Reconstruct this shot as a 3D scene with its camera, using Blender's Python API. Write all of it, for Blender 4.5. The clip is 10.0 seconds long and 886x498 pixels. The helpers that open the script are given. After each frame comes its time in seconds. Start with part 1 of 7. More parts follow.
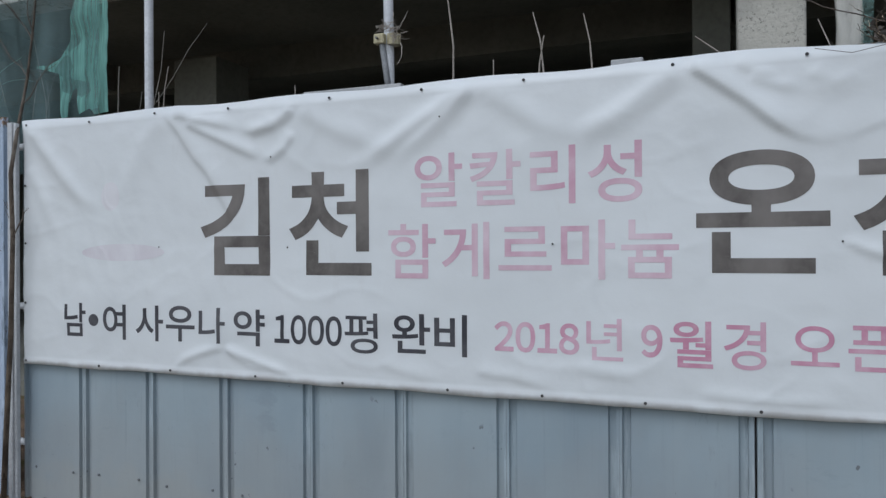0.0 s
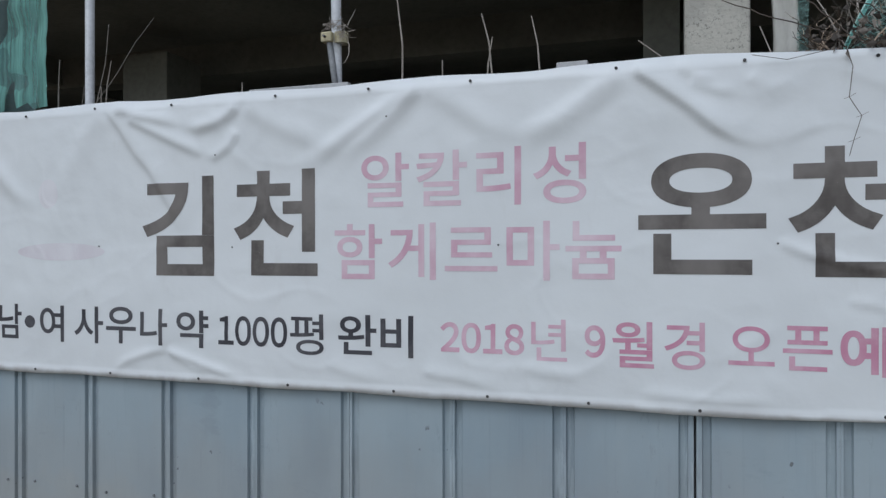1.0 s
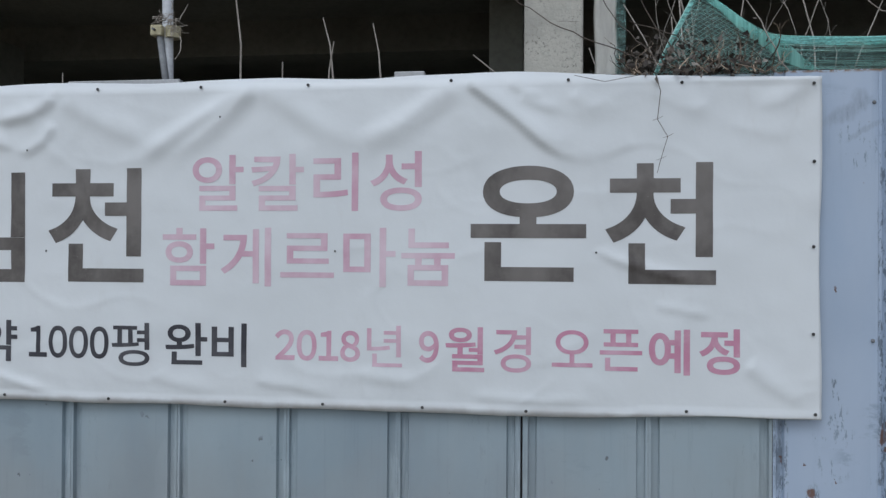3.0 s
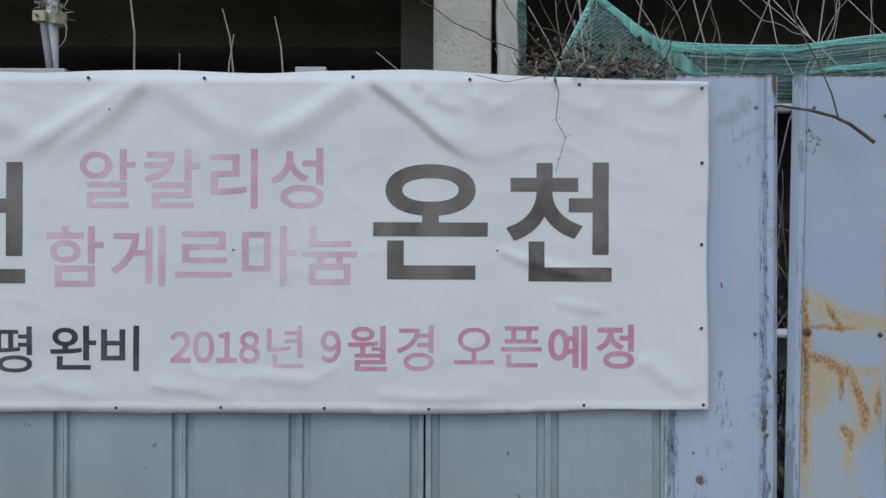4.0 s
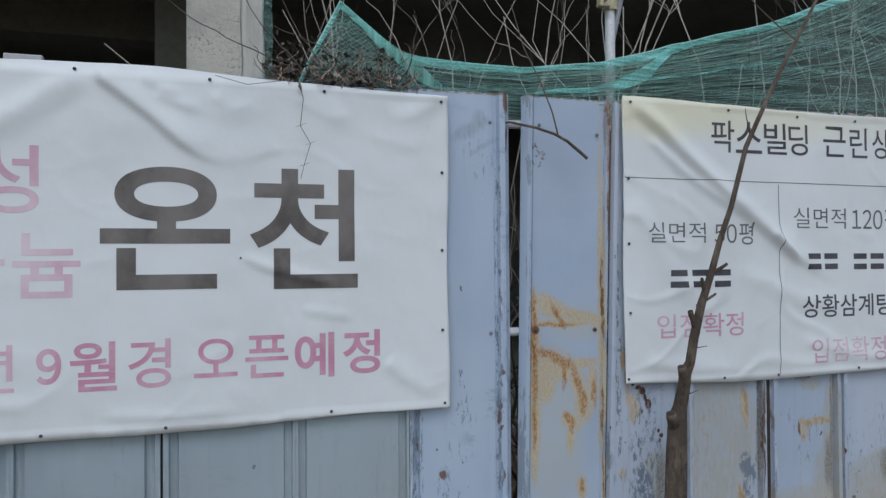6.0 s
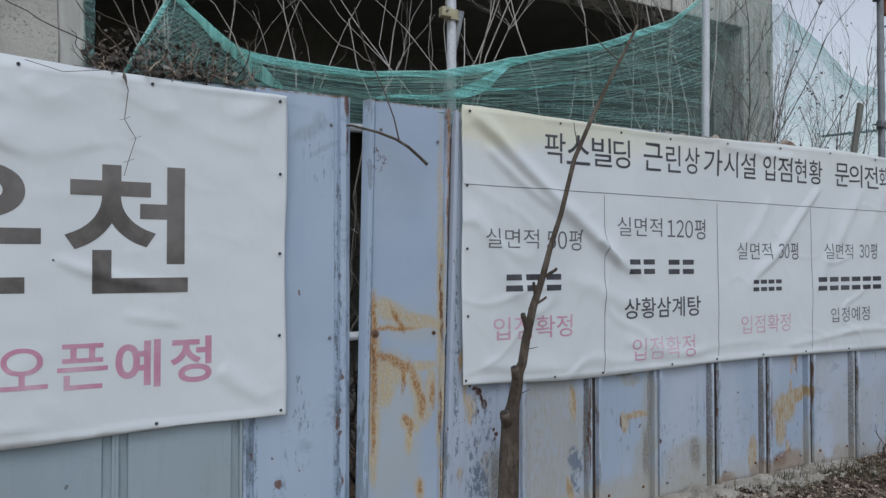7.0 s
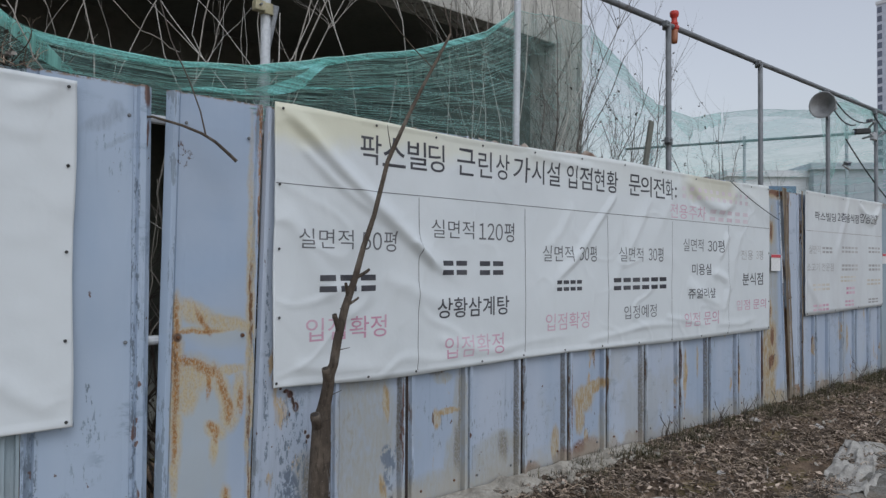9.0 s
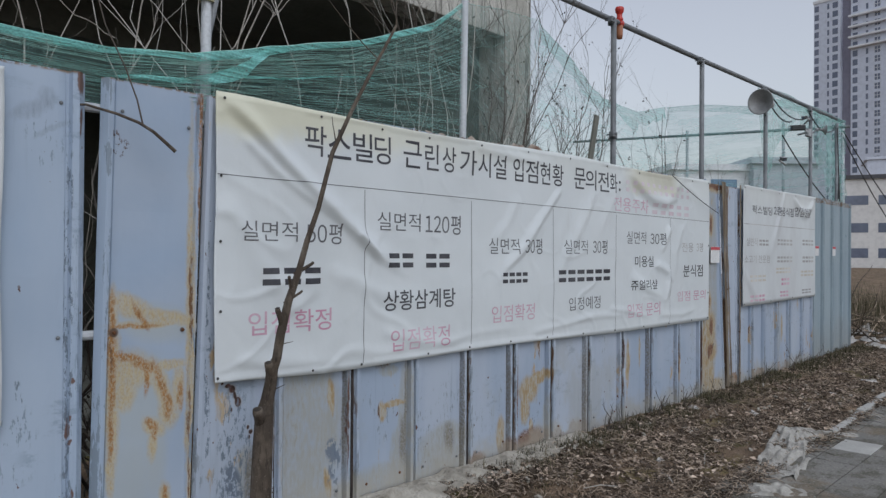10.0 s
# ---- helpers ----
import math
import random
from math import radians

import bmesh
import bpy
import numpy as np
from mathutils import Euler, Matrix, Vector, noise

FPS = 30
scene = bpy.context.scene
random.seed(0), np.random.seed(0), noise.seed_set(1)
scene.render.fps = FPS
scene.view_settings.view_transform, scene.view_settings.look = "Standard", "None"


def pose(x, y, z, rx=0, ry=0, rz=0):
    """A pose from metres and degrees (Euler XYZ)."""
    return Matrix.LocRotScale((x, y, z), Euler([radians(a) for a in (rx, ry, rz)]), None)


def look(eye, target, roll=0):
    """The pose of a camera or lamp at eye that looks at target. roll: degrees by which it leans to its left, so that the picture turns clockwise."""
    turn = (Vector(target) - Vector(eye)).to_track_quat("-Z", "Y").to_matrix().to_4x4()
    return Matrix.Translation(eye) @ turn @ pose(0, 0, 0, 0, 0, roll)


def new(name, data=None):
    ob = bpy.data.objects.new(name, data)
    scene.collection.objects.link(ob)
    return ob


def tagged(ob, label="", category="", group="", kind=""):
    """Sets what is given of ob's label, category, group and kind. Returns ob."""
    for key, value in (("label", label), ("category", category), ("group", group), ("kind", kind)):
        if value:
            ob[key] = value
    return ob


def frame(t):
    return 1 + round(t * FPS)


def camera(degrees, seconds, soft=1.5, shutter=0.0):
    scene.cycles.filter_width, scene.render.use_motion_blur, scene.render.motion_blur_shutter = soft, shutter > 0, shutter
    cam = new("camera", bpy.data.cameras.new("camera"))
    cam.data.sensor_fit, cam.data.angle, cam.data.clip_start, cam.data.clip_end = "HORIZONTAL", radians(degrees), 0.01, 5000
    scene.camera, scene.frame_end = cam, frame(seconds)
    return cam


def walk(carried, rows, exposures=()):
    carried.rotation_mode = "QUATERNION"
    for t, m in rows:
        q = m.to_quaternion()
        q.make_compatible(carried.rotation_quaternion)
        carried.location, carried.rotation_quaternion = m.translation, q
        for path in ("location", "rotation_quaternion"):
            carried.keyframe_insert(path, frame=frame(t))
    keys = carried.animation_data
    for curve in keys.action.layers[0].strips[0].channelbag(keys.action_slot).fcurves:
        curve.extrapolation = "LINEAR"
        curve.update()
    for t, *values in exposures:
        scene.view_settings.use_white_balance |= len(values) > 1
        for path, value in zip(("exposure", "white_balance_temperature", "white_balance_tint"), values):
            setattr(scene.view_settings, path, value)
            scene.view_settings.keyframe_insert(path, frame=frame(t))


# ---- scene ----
import functools

cam = camera(63.5, 10.0, 1.4)
PATH = [
    (0, (0.097, -3.234, 1.562), (-0.626, -1.369, 1.566), -0.3),
    (0.5, (0.118, -3.222, 1.565), (-0.554, -1.338, 1.566), -0.2),
    (1, (0.154, -3.201, 1.564), (-0.464, -1.299, 1.568), -0.1),
    (1.5, (0.168, -3.2, 1.597), (-0.367, -1.273, 1.588), -0.2),
    (2, (0.193, -3.197, 1.587), (-0.256, -1.248, 1.591), 0.1),
    (2.5, (0.212, -3.196, 1.577), (-0.129, -1.226, 1.593), 0.2),
    (2.7, (0.227, -3.193, 1.578), (-0.072, -1.215, 1.595), 0.3),
    (3.8, (0.308, -3.174, 1.581), (0.257, -1.175, 1.589), 0.2),
    (4, (0.323, -3.171, 1.582), (0.315, -1.171, 1.591), 0.2),
    (4.5, (0.372, -3.17, 1.574), (0.481, -1.173, 1.594), 0.1),
    (5, (0.395, -3.177, 1.578), (0.629, -1.191, 1.599), -0.0),
    (5.5, (0.444, -3.184, 1.581), (0.813, -1.219, 1.603), -0.3),
    (6, (0.481, -3.187, 1.581), (1.067, -1.275, 1.608), -0.4),
    (6.2, (0.494, -3.191, 1.581), (1.161, -1.306, 1.611), -0.3),
    (7.3, (0.565, -3.211, 1.584), (1.609, -1.506, 1.619), 0.1),
    (7.5, (0.578, -3.215, 1.584), (1.668, -1.539, 1.619), 0.2),
    (8, (0.597, -3.233, 1.585), (1.784, -1.624, 1.622), 0.3),
    (8.5, (0.613, -3.258, 1.595), (1.88, -1.711, 1.633), 0.4),
    (9, (0.627, -3.271, 1.584), (1.963, -1.783, 1.622), 0.3),
    (9.5, (0.644, -3.28, 1.582), (2.038, -1.846, 1.611), 0.3),
    (10, (0.649, -3.288, 1.598), (2.085, -1.895, 1.61), 0.4),
]
walk(cam, [(t, look(eye, target, roll)) for t, eye, target, roll in PATH], [(0.0, -0.10, 5870, 8.9), (6.0, -0.13, 5870, 8.7), (8.0, -0.20, 5960, 9.3), (10.0, -0.20, 6000, 9.5)])


# ---- light ----
world = bpy.data.worlds.new("overcast_sky")
scene.world = world
world.use_nodes = True
wn, wl = world.node_tree.nodes, world.node_tree.links
sky = wn.new("ShaderNodeTexSky")
sky.sky_type, sky.sun_disc = "NISHITA", False
sky.sun_elevation, sky.sun_rotation = radians(52), radians(200)
sky.air_density, sky.dust_density, sky.ozone_density = 1.6, 2.0, 1.5
pale = wn.new("ShaderNodeHueSaturation")
pale.inputs["Saturation"].default_value, pale.inputs["Hue"].default_value = 0.26, 0.53
wl.new(sky.outputs[0], pale.inputs["Color"])
wl.new(pale.outputs[0], wn["Background"].inputs["Color"])
wn["Background"].inputs["Strength"].default_value = 0.15

sun_data = bpy.data.lights.new("sun", "SUN")
sun_data.energy, sun_data.angle, sun_data.color = 0.4, radians(25), (1.0, 0.99, 0.98)
sun = new("sun", sun_data)
SUN_AZ = radians(200)
sun_way = Vector((math.sin(SUN_AZ) * math.cos(radians(52)), math.cos(SUN_AZ) * math.cos(radians(52)), math.sin(radians(52))))
sun.matrix_world = look(sun_way * 50, (0, 0, 0))


# ---- materials ----
class Mat:
    """A node material with small helpers; places are world metres."""

    def __init__(self, name, rough=0.6, metal=0.0, spec=0.5):
        self.m = bpy.data.materials.new(name)
        self.m.use_nodes = True
        self.n, self.l = self.m.node_tree.nodes, self.m.node_tree.links
        self.b = self.n["Principled BSDF"]
        self.b.inputs["Roughness"].default_value = rough
        self.b.inputs["Metallic"].default_value = metal
        self.b.inputs["Specular IOR Level"].default_value = spec
        self.place = self.n.new("ShaderNodeNewGeometry").outputs["Position"]
        self.axes = None

    def put(self, node, key, v):
        if isinstance(v, bpy.types.NodeSocket):
            self.l.new(v, node.inputs[key])
        else:
            node.inputs[key].default_value = v

    def xyz(self):
        if self.axes is None:
            s = self.n.new("ShaderNodeSeparateXYZ")
            self.l.new(self.place, s.inputs[0])
            self.axes = s.outputs
        return self.axes

    def math(self, op, a, b=0.0, c=0.0):
        node = self.n.new("ShaderNodeMath")
        node.operation = op
        for k, v in enumerate((a, b, c)):
            self.put(node, k, v)
        return node.outputs[0]

    def noise(self, scale, detail=4.0, stretch=(1, 1, 1), rough=0.55, at=(0, 0, 0)):
        mp = self.n.new("ShaderNodeMapping")
        self.l.new(self.place, mp.inputs[0])
        mp.inputs["Scale"].default_value = stretch
        mp.inputs["Location"].default_value = at
        node = self.n.new("ShaderNodeTexNoise")
        self.l.new(mp.outputs[0], node.inputs["Vector"])
        node.inputs["Scale"].default_value, node.inputs["Detail"].default_value = scale, detail
        node.inputs["Roughness"].default_value = rough
        return node.outputs["Fac"]

    def step(self, v, lo, hi, to=1.0, frm=0.0):
        node = self.n.new("ShaderNodeMapRange")
        node.interpolation_type = "SMOOTHSTEP"
        for k, x in (("Value", v), ("From Min", lo), ("From Max", hi), ("To Min", frm), ("To Max", to)):
            self.put(node, k, x)
        return node.outputs["Result"]

    def mix(self, f, a, b):
        node = self.n.new("ShaderNodeMix")
        node.data_type = "RGBA"
        for k, v in ((0, f), (6, a), (7, b)):
            if isinstance(v, tuple):
                v = (*v, 1.0)
            self.put(node, k, v)
        return node.outputs[2]

    def random(self):
        return self.n.new("ShaderNodeObjectInfo").outputs["Random"]

    def island(self):
        return self.n.new("ShaderNodeNewGeometry").outputs["Random Per Island"]

    def colour(self, c):
        self.put(self.b, "Base Color", c)
        return self

    def bump(self, v, strength=0.3, depth=0.01):
        node = self.n.new("ShaderNodeBump")
        node.inputs["Strength"].default_value, node.inputs["Distance"].default_value = strength, depth
        self.l.new(v, node.inputs["Height"])
        self.l.new(node.outputs[0], self.b.inputs["Normal"])
        return self


def surface(name, a, b, rough=0.7, metal=0.0, big=1.5, fine=40.0, bump=0.3, depth=0.004, stretch=(1, 1, 1), spec=0.5):
    """A worn plain surface: two tones by a large noise, grain by a fine one."""
    k = Mat(name, rough, metal, spec)
    large, grain = k.noise(big, 5, stretch), k.noise(fine, 3, stretch)
    tone = k.mix(k.step(large, 0.3, 0.7), a, b)
    k.colour(k.mix(k.step(grain, 0.35, 0.8, 0.35), tone, tuple(c * 0.55 for c in a)))
    k.bump(grain, bump, depth)
    return k.m


def blobs(k, x, z, marks, lo=0.5, hi=1.35):
    """Greatest of several soft-edged stains, each (x, z, half width, half height, turn)."""
    most = None
    for x0, z0, rx, rz, turn in marks:
        dx, dz = k.math("SUBTRACT", x, x0), k.math("SUBTRACT", z, z0)
        if turn:
            c, s = math.cos(turn), math.sin(turn)
            dx, dz = k.math("ADD", k.math("MULTIPLY", dx, c), k.math("MULTIPLY", dz, s)), k.math("SUBTRACT", k.math("MULTIPLY", dz, c), k.math("MULTIPLY", dx, s))
        d = k.math("ADD", k.math("POWER", k.math("ABSOLUTE", k.math("DIVIDE", dx, rx)), 2.0), k.math("POWER", k.math("ABSOLUTE", k.math("DIVIDE", dz, rz)), 2.0))
        m = k.step(d, lo, hi, 0.0, 1.0)
        most = m if most is None else k.math("MAXIMUM", most, m)
    return most


def wobbled(k, ax, az):
    """The place along the fence and its height, shaken by noise."""
    x, y, z = k.xyz()
    sx = k.math("MULTIPLY", k.math("SUBTRACT", k.noise(14, 7, (1, 1, 0.5), 0.68, (3, 7, 1)), 0.5), ax)
    sz = k.math("MULTIPLY", k.math("SUBTRACT", k.noise(11, 7, (1, 1, 0.5), 0.68, (8, 1, 4)), 0.5), az)
    return k.math("ADD", x, sx), k.math("ADD", z, sz)


OCHRE_MARKS = ((3.162, 0.775, 0.024, 0.095, 0.12), (3.14, 0.28, 0.022, 0.08, 0.2), (3.545, 0.625, 0.030, 0.055, 0), (3.64, 0.66, 0.095, 0.018, 0.0), (4.69, 0.28, 0.04, 0.12, 0), (5.02, 0.57, 0.11, 0.09, 0), (5.14, 0.64, 0.15, 0.045, 0.2),
               (4.975, 0.43, 0.05, 0.11, 0), (5.05, 0.26, 0.022, 0.07, 0), (6.49, 0.66, 0.022, 0.15, 0), (6.71, 0.70, 0.014, 0.13, 0), (8.26, 1.92, 0.055, 0.11, 0), (8.24, 0.80, 0.12, 0.18, 0), (8.25, 0.57, 0.15, 0.13, 0), (8.2, 0.3, 0.14, 0.2, 0),
               (8.22, 1.09, 0.05, 0.11, 0), (10.42, 0.66, 0.03, 0.16, 0), (8.08, 0.5, 0.085, 0.44, 0), (8.32, 0.17, 0.26, 0.08, 0), (8.38, 2.33, 0.22, 0.05, 0), (8.17, 1.5, 0.03, 0.5, 0))
BROWN_MARKS = ((3.518, 0.625, 0.006, 0.05, 0), (3.268, 0.62, 0.008, 0.30, 0), (4.872, 0.48, 0.014, 0.36, 0),
               (5.28, 0.52, 0.016, 0.40, 0), (5.05, 0.175, 0.17, 0.055, 0.06), (4.42, 0.14, 0.11, 0.045, 0), (4.76, 0.16, 0.10, 0.06, 0), (8.38, 2.35, 0.21, 0.024, 0), (8.27, 0.81, 0.032, 0.08, 0), (8.26, 1.92, 0.026, 0.07, 0), (8.23, 0.53, 0.025, 0.06, 0), (8.29, 0.60, 0.07, 0.02, 0.4), (7.985, 0.5, 0.016, 0.4, 0), (6.39, 0.72, 0.008, 0.14, 0))
RED_MARKS = ((5.05, 0.19, 0.19, 0.075, 0.05), (4.42, 0.16, 0.10, 0.05, 0), (4.80, 0.18, 0.06, 0.08, 0), (8.27, 0.83, 0.045, 0.10, 0), (8.38, 2.34, 0.2, 0.03, 0), (8.26, 1.93, 0.035, 0.09, 0), (8.21, 1.09, 0.035, 0.07, 0), (8.26, 0.57, 0.07, 0.06, 0.3), (4.86, 0.55, 0.012, 0.32, 0))
OLIVE_MARKS = ((3.02, 0.6, 0.22, 0.5, 0), (3.745, 0.5, 0.07, 0.42, 0), (4.1, 0.33, 0.26, 0.14, 0.1), (3.5, 0.15, 0.3, 0.16, 0), (2.90, 0.55, 0.09, 0.55, 0), (3.76, 0.55, 0.022, 0.45, 0), (3.68, 0.32, 0.07, 0.2, 0), (4.05, 0.18, 0.26, 0.20, 0), (2.61, 0.45, 0.05, 0.14, 0), (3.60, 0.87, 0.08, 0.04, 0), (5.25, 0.3, 0.05, 0.2, 0), (8.28, 1.3, 0.14, 1.2, 0))
SPOT_MARKS = ((2.512, 0.912, 0.017, 0.011, 0), (2.535, 0.897, 0.020, 0.020, 0), (2.551, 0.862, 0.009, 0.026, 0.2), (2.566, 0.828, 0.019, 0.028, 0), (2.624, 0.69, 0.008, 0.011, 0), (2.64, 0.662, 0.012, 0.013, 0), (2.632, 0.636, 0.006, 0.012, 0), (2.48, 0.93, 0.008, 0.007, 0), (2.53, 0.79, 0.006, 0.012, 0))
GRIME_MARKS = ((3.25, 0.62, 0.012, 0.36, 0), (3.745, 0.5, 0.012, 0.5, 0), (3.72, 0.42, 0.03, 0.14, 0), (4.265, 0.45, 0.012, 0.5, 0), (3.55, 0.92, 0.06, 0.03, 0), (4.15, 0.36, 0.05, 0.10, 0.2), (4.76, 0.5, 0.012, 0.45, 0), (5.77, 0.5, 0.014, 0.45, 0), (6.84, 0.5, 0.014, 0.45, 0), (7.40, 0.5, 0.014, 0.4, 0), (2.64, 0.42, 0.03, 0.16, 0))
CHIP_MARKS = ((2.55, 0.52, 0.10, 0.40, 0), (3.185, 0.41, 0.05, 0.15, -0.2), (2.40, 1.0, 0.018, 0.6, 0), (1.745, 1.2, 0.016, 1.0, 0), (1.565, 0.96, 0.013, 0.14, 0.1), (1.47, 0.50, 0.035, 0.10, 0), (1.34, 1.0, 0.03, 0.9, 0))
EDGE_MARKS = ((1.785, 2.335, 0.016, 0.06, 0), (1.788, 2.16, 0.008, 0.06, 0), (1.761, 1.044, 0.009, 0.02, 0), (1.751, 0.871, 0.009, 0.018, 0), (1.746, 0.825, 0.007, 0.035, 0), (1.756, 0.77, 0.006, 0.014, 0), (1.76, 0.535, 0.008, 0.02, 0), (1.461, 0.565, 0.016, 0.018, 0))


def steel_paint(name, base, pale_tone, chip, rust=0.0, streak=0.5):
    """Painted corrugated sheet: vertical streaks, chipped paint, ochre runs and brown rust."""
    k = Mat(name, 0.45, 0.0, 0.45)
    x, y, z = k.xyz()
    tc = k.n.new("ShaderNodeTexCoord")
    gen, loc = k.n.new("ShaderNodeSeparateXYZ"), k.n.new("ShaderNodeSeparateXYZ")
    k.l.new(tc.outputs["Generated"], gen.inputs[0])
    k.l.new(tc.outputs["Object"], loc.inputs[0])
    own = k.random()
    crisp = k.noise(30, 8, (1.5, 1, 0.40), 0.72)
    tone = k.mix(k.step(k.math("ADD", k.noise(1.3, 4, (1.6, 1, 0.5)), k.math("MULTIPLY", own, 0.16)), 0.36, 0.74), base, pale_tone)
    runs = k.noise(9, 6, (3, 1, 0.16), 0.65)
    tone = k.mix(k.step(runs, 0.55, 0.8, streak), tone, tuple(c * 0.68 for c in base))
    rim = k.step(k.math("ABSOLUTE", k.math("SUBTRACT", gen.outputs[0], 0.5)), 0.385, 0.45)
    worn = k.math("MULTIPLY", rim, k.step(k.noise(8, 8, (2.0, 1, 0.30), 0.72, (1, 0, 6)), 0.545, 0.565))
    pale_rim = k.math("MULTIPLY", rim, k.step(k.noise(11, 7, (2.0, 1, 0.2), 0.7, (5, 0, 2)), 0.52, 0.60, 0.45))
    tone = k.mix(pale_rim, tone, tuple(min(0.8, c * 1.35 + 0.04) for c in pale_tone))
    chips = k.math("MULTIPLY", k.step(crisp, 0.575, 0.59), k.step(k.noise(3.2, 2, (1, 1, 0.6), 0.5, (7, 0, 3)), 0.55, 0.62))
    blue = base[2] > 0.5
    tone = k.mix(k.math("MULTIPLY", k.math("MAXIMUM", chips, worn), 0.8 if blue else 0.18), tone, chip)
    scuff = k.math("MULTIPLY", k.step(k.noise(6, 8, (0.8, 1, 1.6), 0.72, (2, 9, 1)), 0.54, 0.64), k.step(k.noise(1.7, 2, (1, 1, 1), 0.5, (4, 4, 8)), 0.5, 0.62, 0.5))
    tone = k.mix(scuff if blue else k.math("MULTIPLY", scuff, 0.4), tone, tuple(0.62 * c for c in base))
    lip = k.math("MULTIPLY", k.step(z, 2.362, 2.374), k.step(k.noise(30, 5, (1, 1, 1), 0.7), 0.42, 0.56))
    tone = k.mix(lip, tone, (0.22, 0.15, 0.10))
    if not blue:
        tone = k.mix(k.step(k.math("ADD", z, k.math("MULTIPLY", k.noise(2.2, 5, (1, 1, 0.7), 0.6, (4, 1, 1)), -0.9)), -0.15, 0.35, 0.0, 0.4), tone, (0.30, 0.30, 0.29))
    if rust:
        patch = k.math("ADD", k.noise(2.0, 4, (2.1, 1, 0.6), 0.6, (3, 0, 11)), k.math("MULTIPLY", k.math("SUBTRACT", crisp, 0.5), 0.28))
        lo = 0.78 - 0.15 * rust
        ochre = k.step(patch, lo, lo + 0.03)
        core = k.math("MULTIPLY", k.step(k.noise(13, 7, (1, 1, 0.4), 0.65), 0.53, 0.58), k.math("MULTIPLY", k.step(patch, lo + 0.01, lo + 0.05), k.step(x, 2.74, 2.82)))
        wash = k.math("MULTIPLY", k.step(k.noise(1.4, 7, (1.2, 1, 0.7), 0.68, (8, 2, 3)), 0.53, 0.66, 0.35), k.step(k.math("ADD", z, k.math("MULTIPLY", own, -0.5)), 0.3, 0.9, 0.0, 1.0))
        tone = k.mix(wash, tone, (0.37, 0.36, 0.31))
        tone = k.mix(k.math("MULTIPLY", ochre, k.step(k.noise(17, 6, (1, 1, 0.3), 0.65), 0.35, 0.6, 0.9, 0.3)), tone, k.mix(k.noise(4, 3, (1, 1, 0.5), 0.5, (1, 1, 7)), (0.40, 0.22, 0.07), (0.52, 0.44, 0.29)))
        tone = k.mix(core, tone, (0.12, 0.055, 0.028))
        seam = k.step(k.math("ADD", loc.outputs[0], k.math("MULTIPLY", k.math("SUBTRACT", k.noise(12, 8, (1, 1, 0.35), 0.7), 0.5), 0.07)), 0.004, 0.012, 0.0, 1.0)
        seam = k.math("MULTIPLY", seam, k.step(k.noise(2.3, 4, (1, 1, 0.4), 0.6, (6, 2, 5)), 0.47, 0.53))
        tone = k.mix(seam, tone, k.mix(crisp, (0.05, 0.035, 0.03), (0.26, 0.15, 0.08)))
        low = k.math("MULTIPLY", k.step(k.math("ADD", z, k.math("MULTIPLY", k.math("SUBTRACT", k.noise(5, 8, (1, 1, 0.8), 0.7, (0, 3, 3)), 0.5), 0.9)), 0.17, 0.20, 0.0, 1.0), k.step(own, 0.72, 0.85))
        tone = k.mix(low, tone, k.mix(k.step(crisp, 0.4, 0.6), (0.20, 0.085, 0.04), (0.33, 0.25, 0.18)))
    wx, wz = wobbled(k, 0.05, 0.10)
    speckle = k.noise(85, 6, (1.2, 1, 0.7), 0.75, (5, 2, 2))
    torn = k.step(k.noise(48, 6, (1, 1, 0.45), 0.7, (3, 3, 9)), 0.46, 0.50)
    if rust:
        tone = k.mix(k.math("MULTIPLY", blobs(k, wx, wz, OLIVE_MARKS), k.step(crisp, 0.34, 0.66, 0.85, 0.3)), tone, (0.365, 0.355, 0.305))
        tone = k.mix(k.math("MULTIPLY", blobs(k, wx, wz, GRIME_MARKS, 0.1, 1.8), k.step(speckle, 0.36, 0.6, 0.85, 0.25)), tone, k.mix(crisp, (0.10, 0.085, 0.06), (0.24, 0.20, 0.14)))
        tone = k.mix(k.math("MULTIPLY", blobs(k, wx, wz, OCHRE_MARKS, 0.5, 2.0), k.step(crisp, 0.36, 0.58, 1.0, 0.6)), tone, k.mix(k.step(crisp, 0.4, 0.6), (0.46, 0.395, 0.27), (0.36, 0.25, 0.12)))
        tone = k.mix(k.math("MULTIPLY", blobs(k, wx, wz, BROWN_MARKS), k.step(crisp, 0.34, 0.5, 0.95, 0.3)), tone, k.mix(k.step(crisp, 0.35, 0.65), (0.05, 0.025, 0.017), (0.15, 0.07, 0.04)))
        tone = k.mix(k.math("MULTIPLY", blobs(k, wx, wz, RED_MARKS, 0.4, 1.6), k.step(speckle, 0.36, 0.56, 1.0, 0.35)), tone, k.mix(k.step(speckle, 0.42, 0.6), (0.27, 0.12, 0.06), (0.10, 0.05, 0.032)))
        sx, sz = wobbled(k, 0.022, 0.03)
        tone = k.mix(k.math("MULTIPLY", blobs(k, sx, sz, SPOT_MARKS, 0.2, 2.4), 0.7), tone, (0.36, 0.33, 0.28))
        tone = k.mix(blobs(k, sx, sz, SPOT_MARKS, 0.7, 1.1), tone, k.mix(k.step(crisp, 0.4, 0.6), (0.035, 0.02, 0.016), (0.11, 0.045, 0.03)))
    elif base[2] > 0.5:
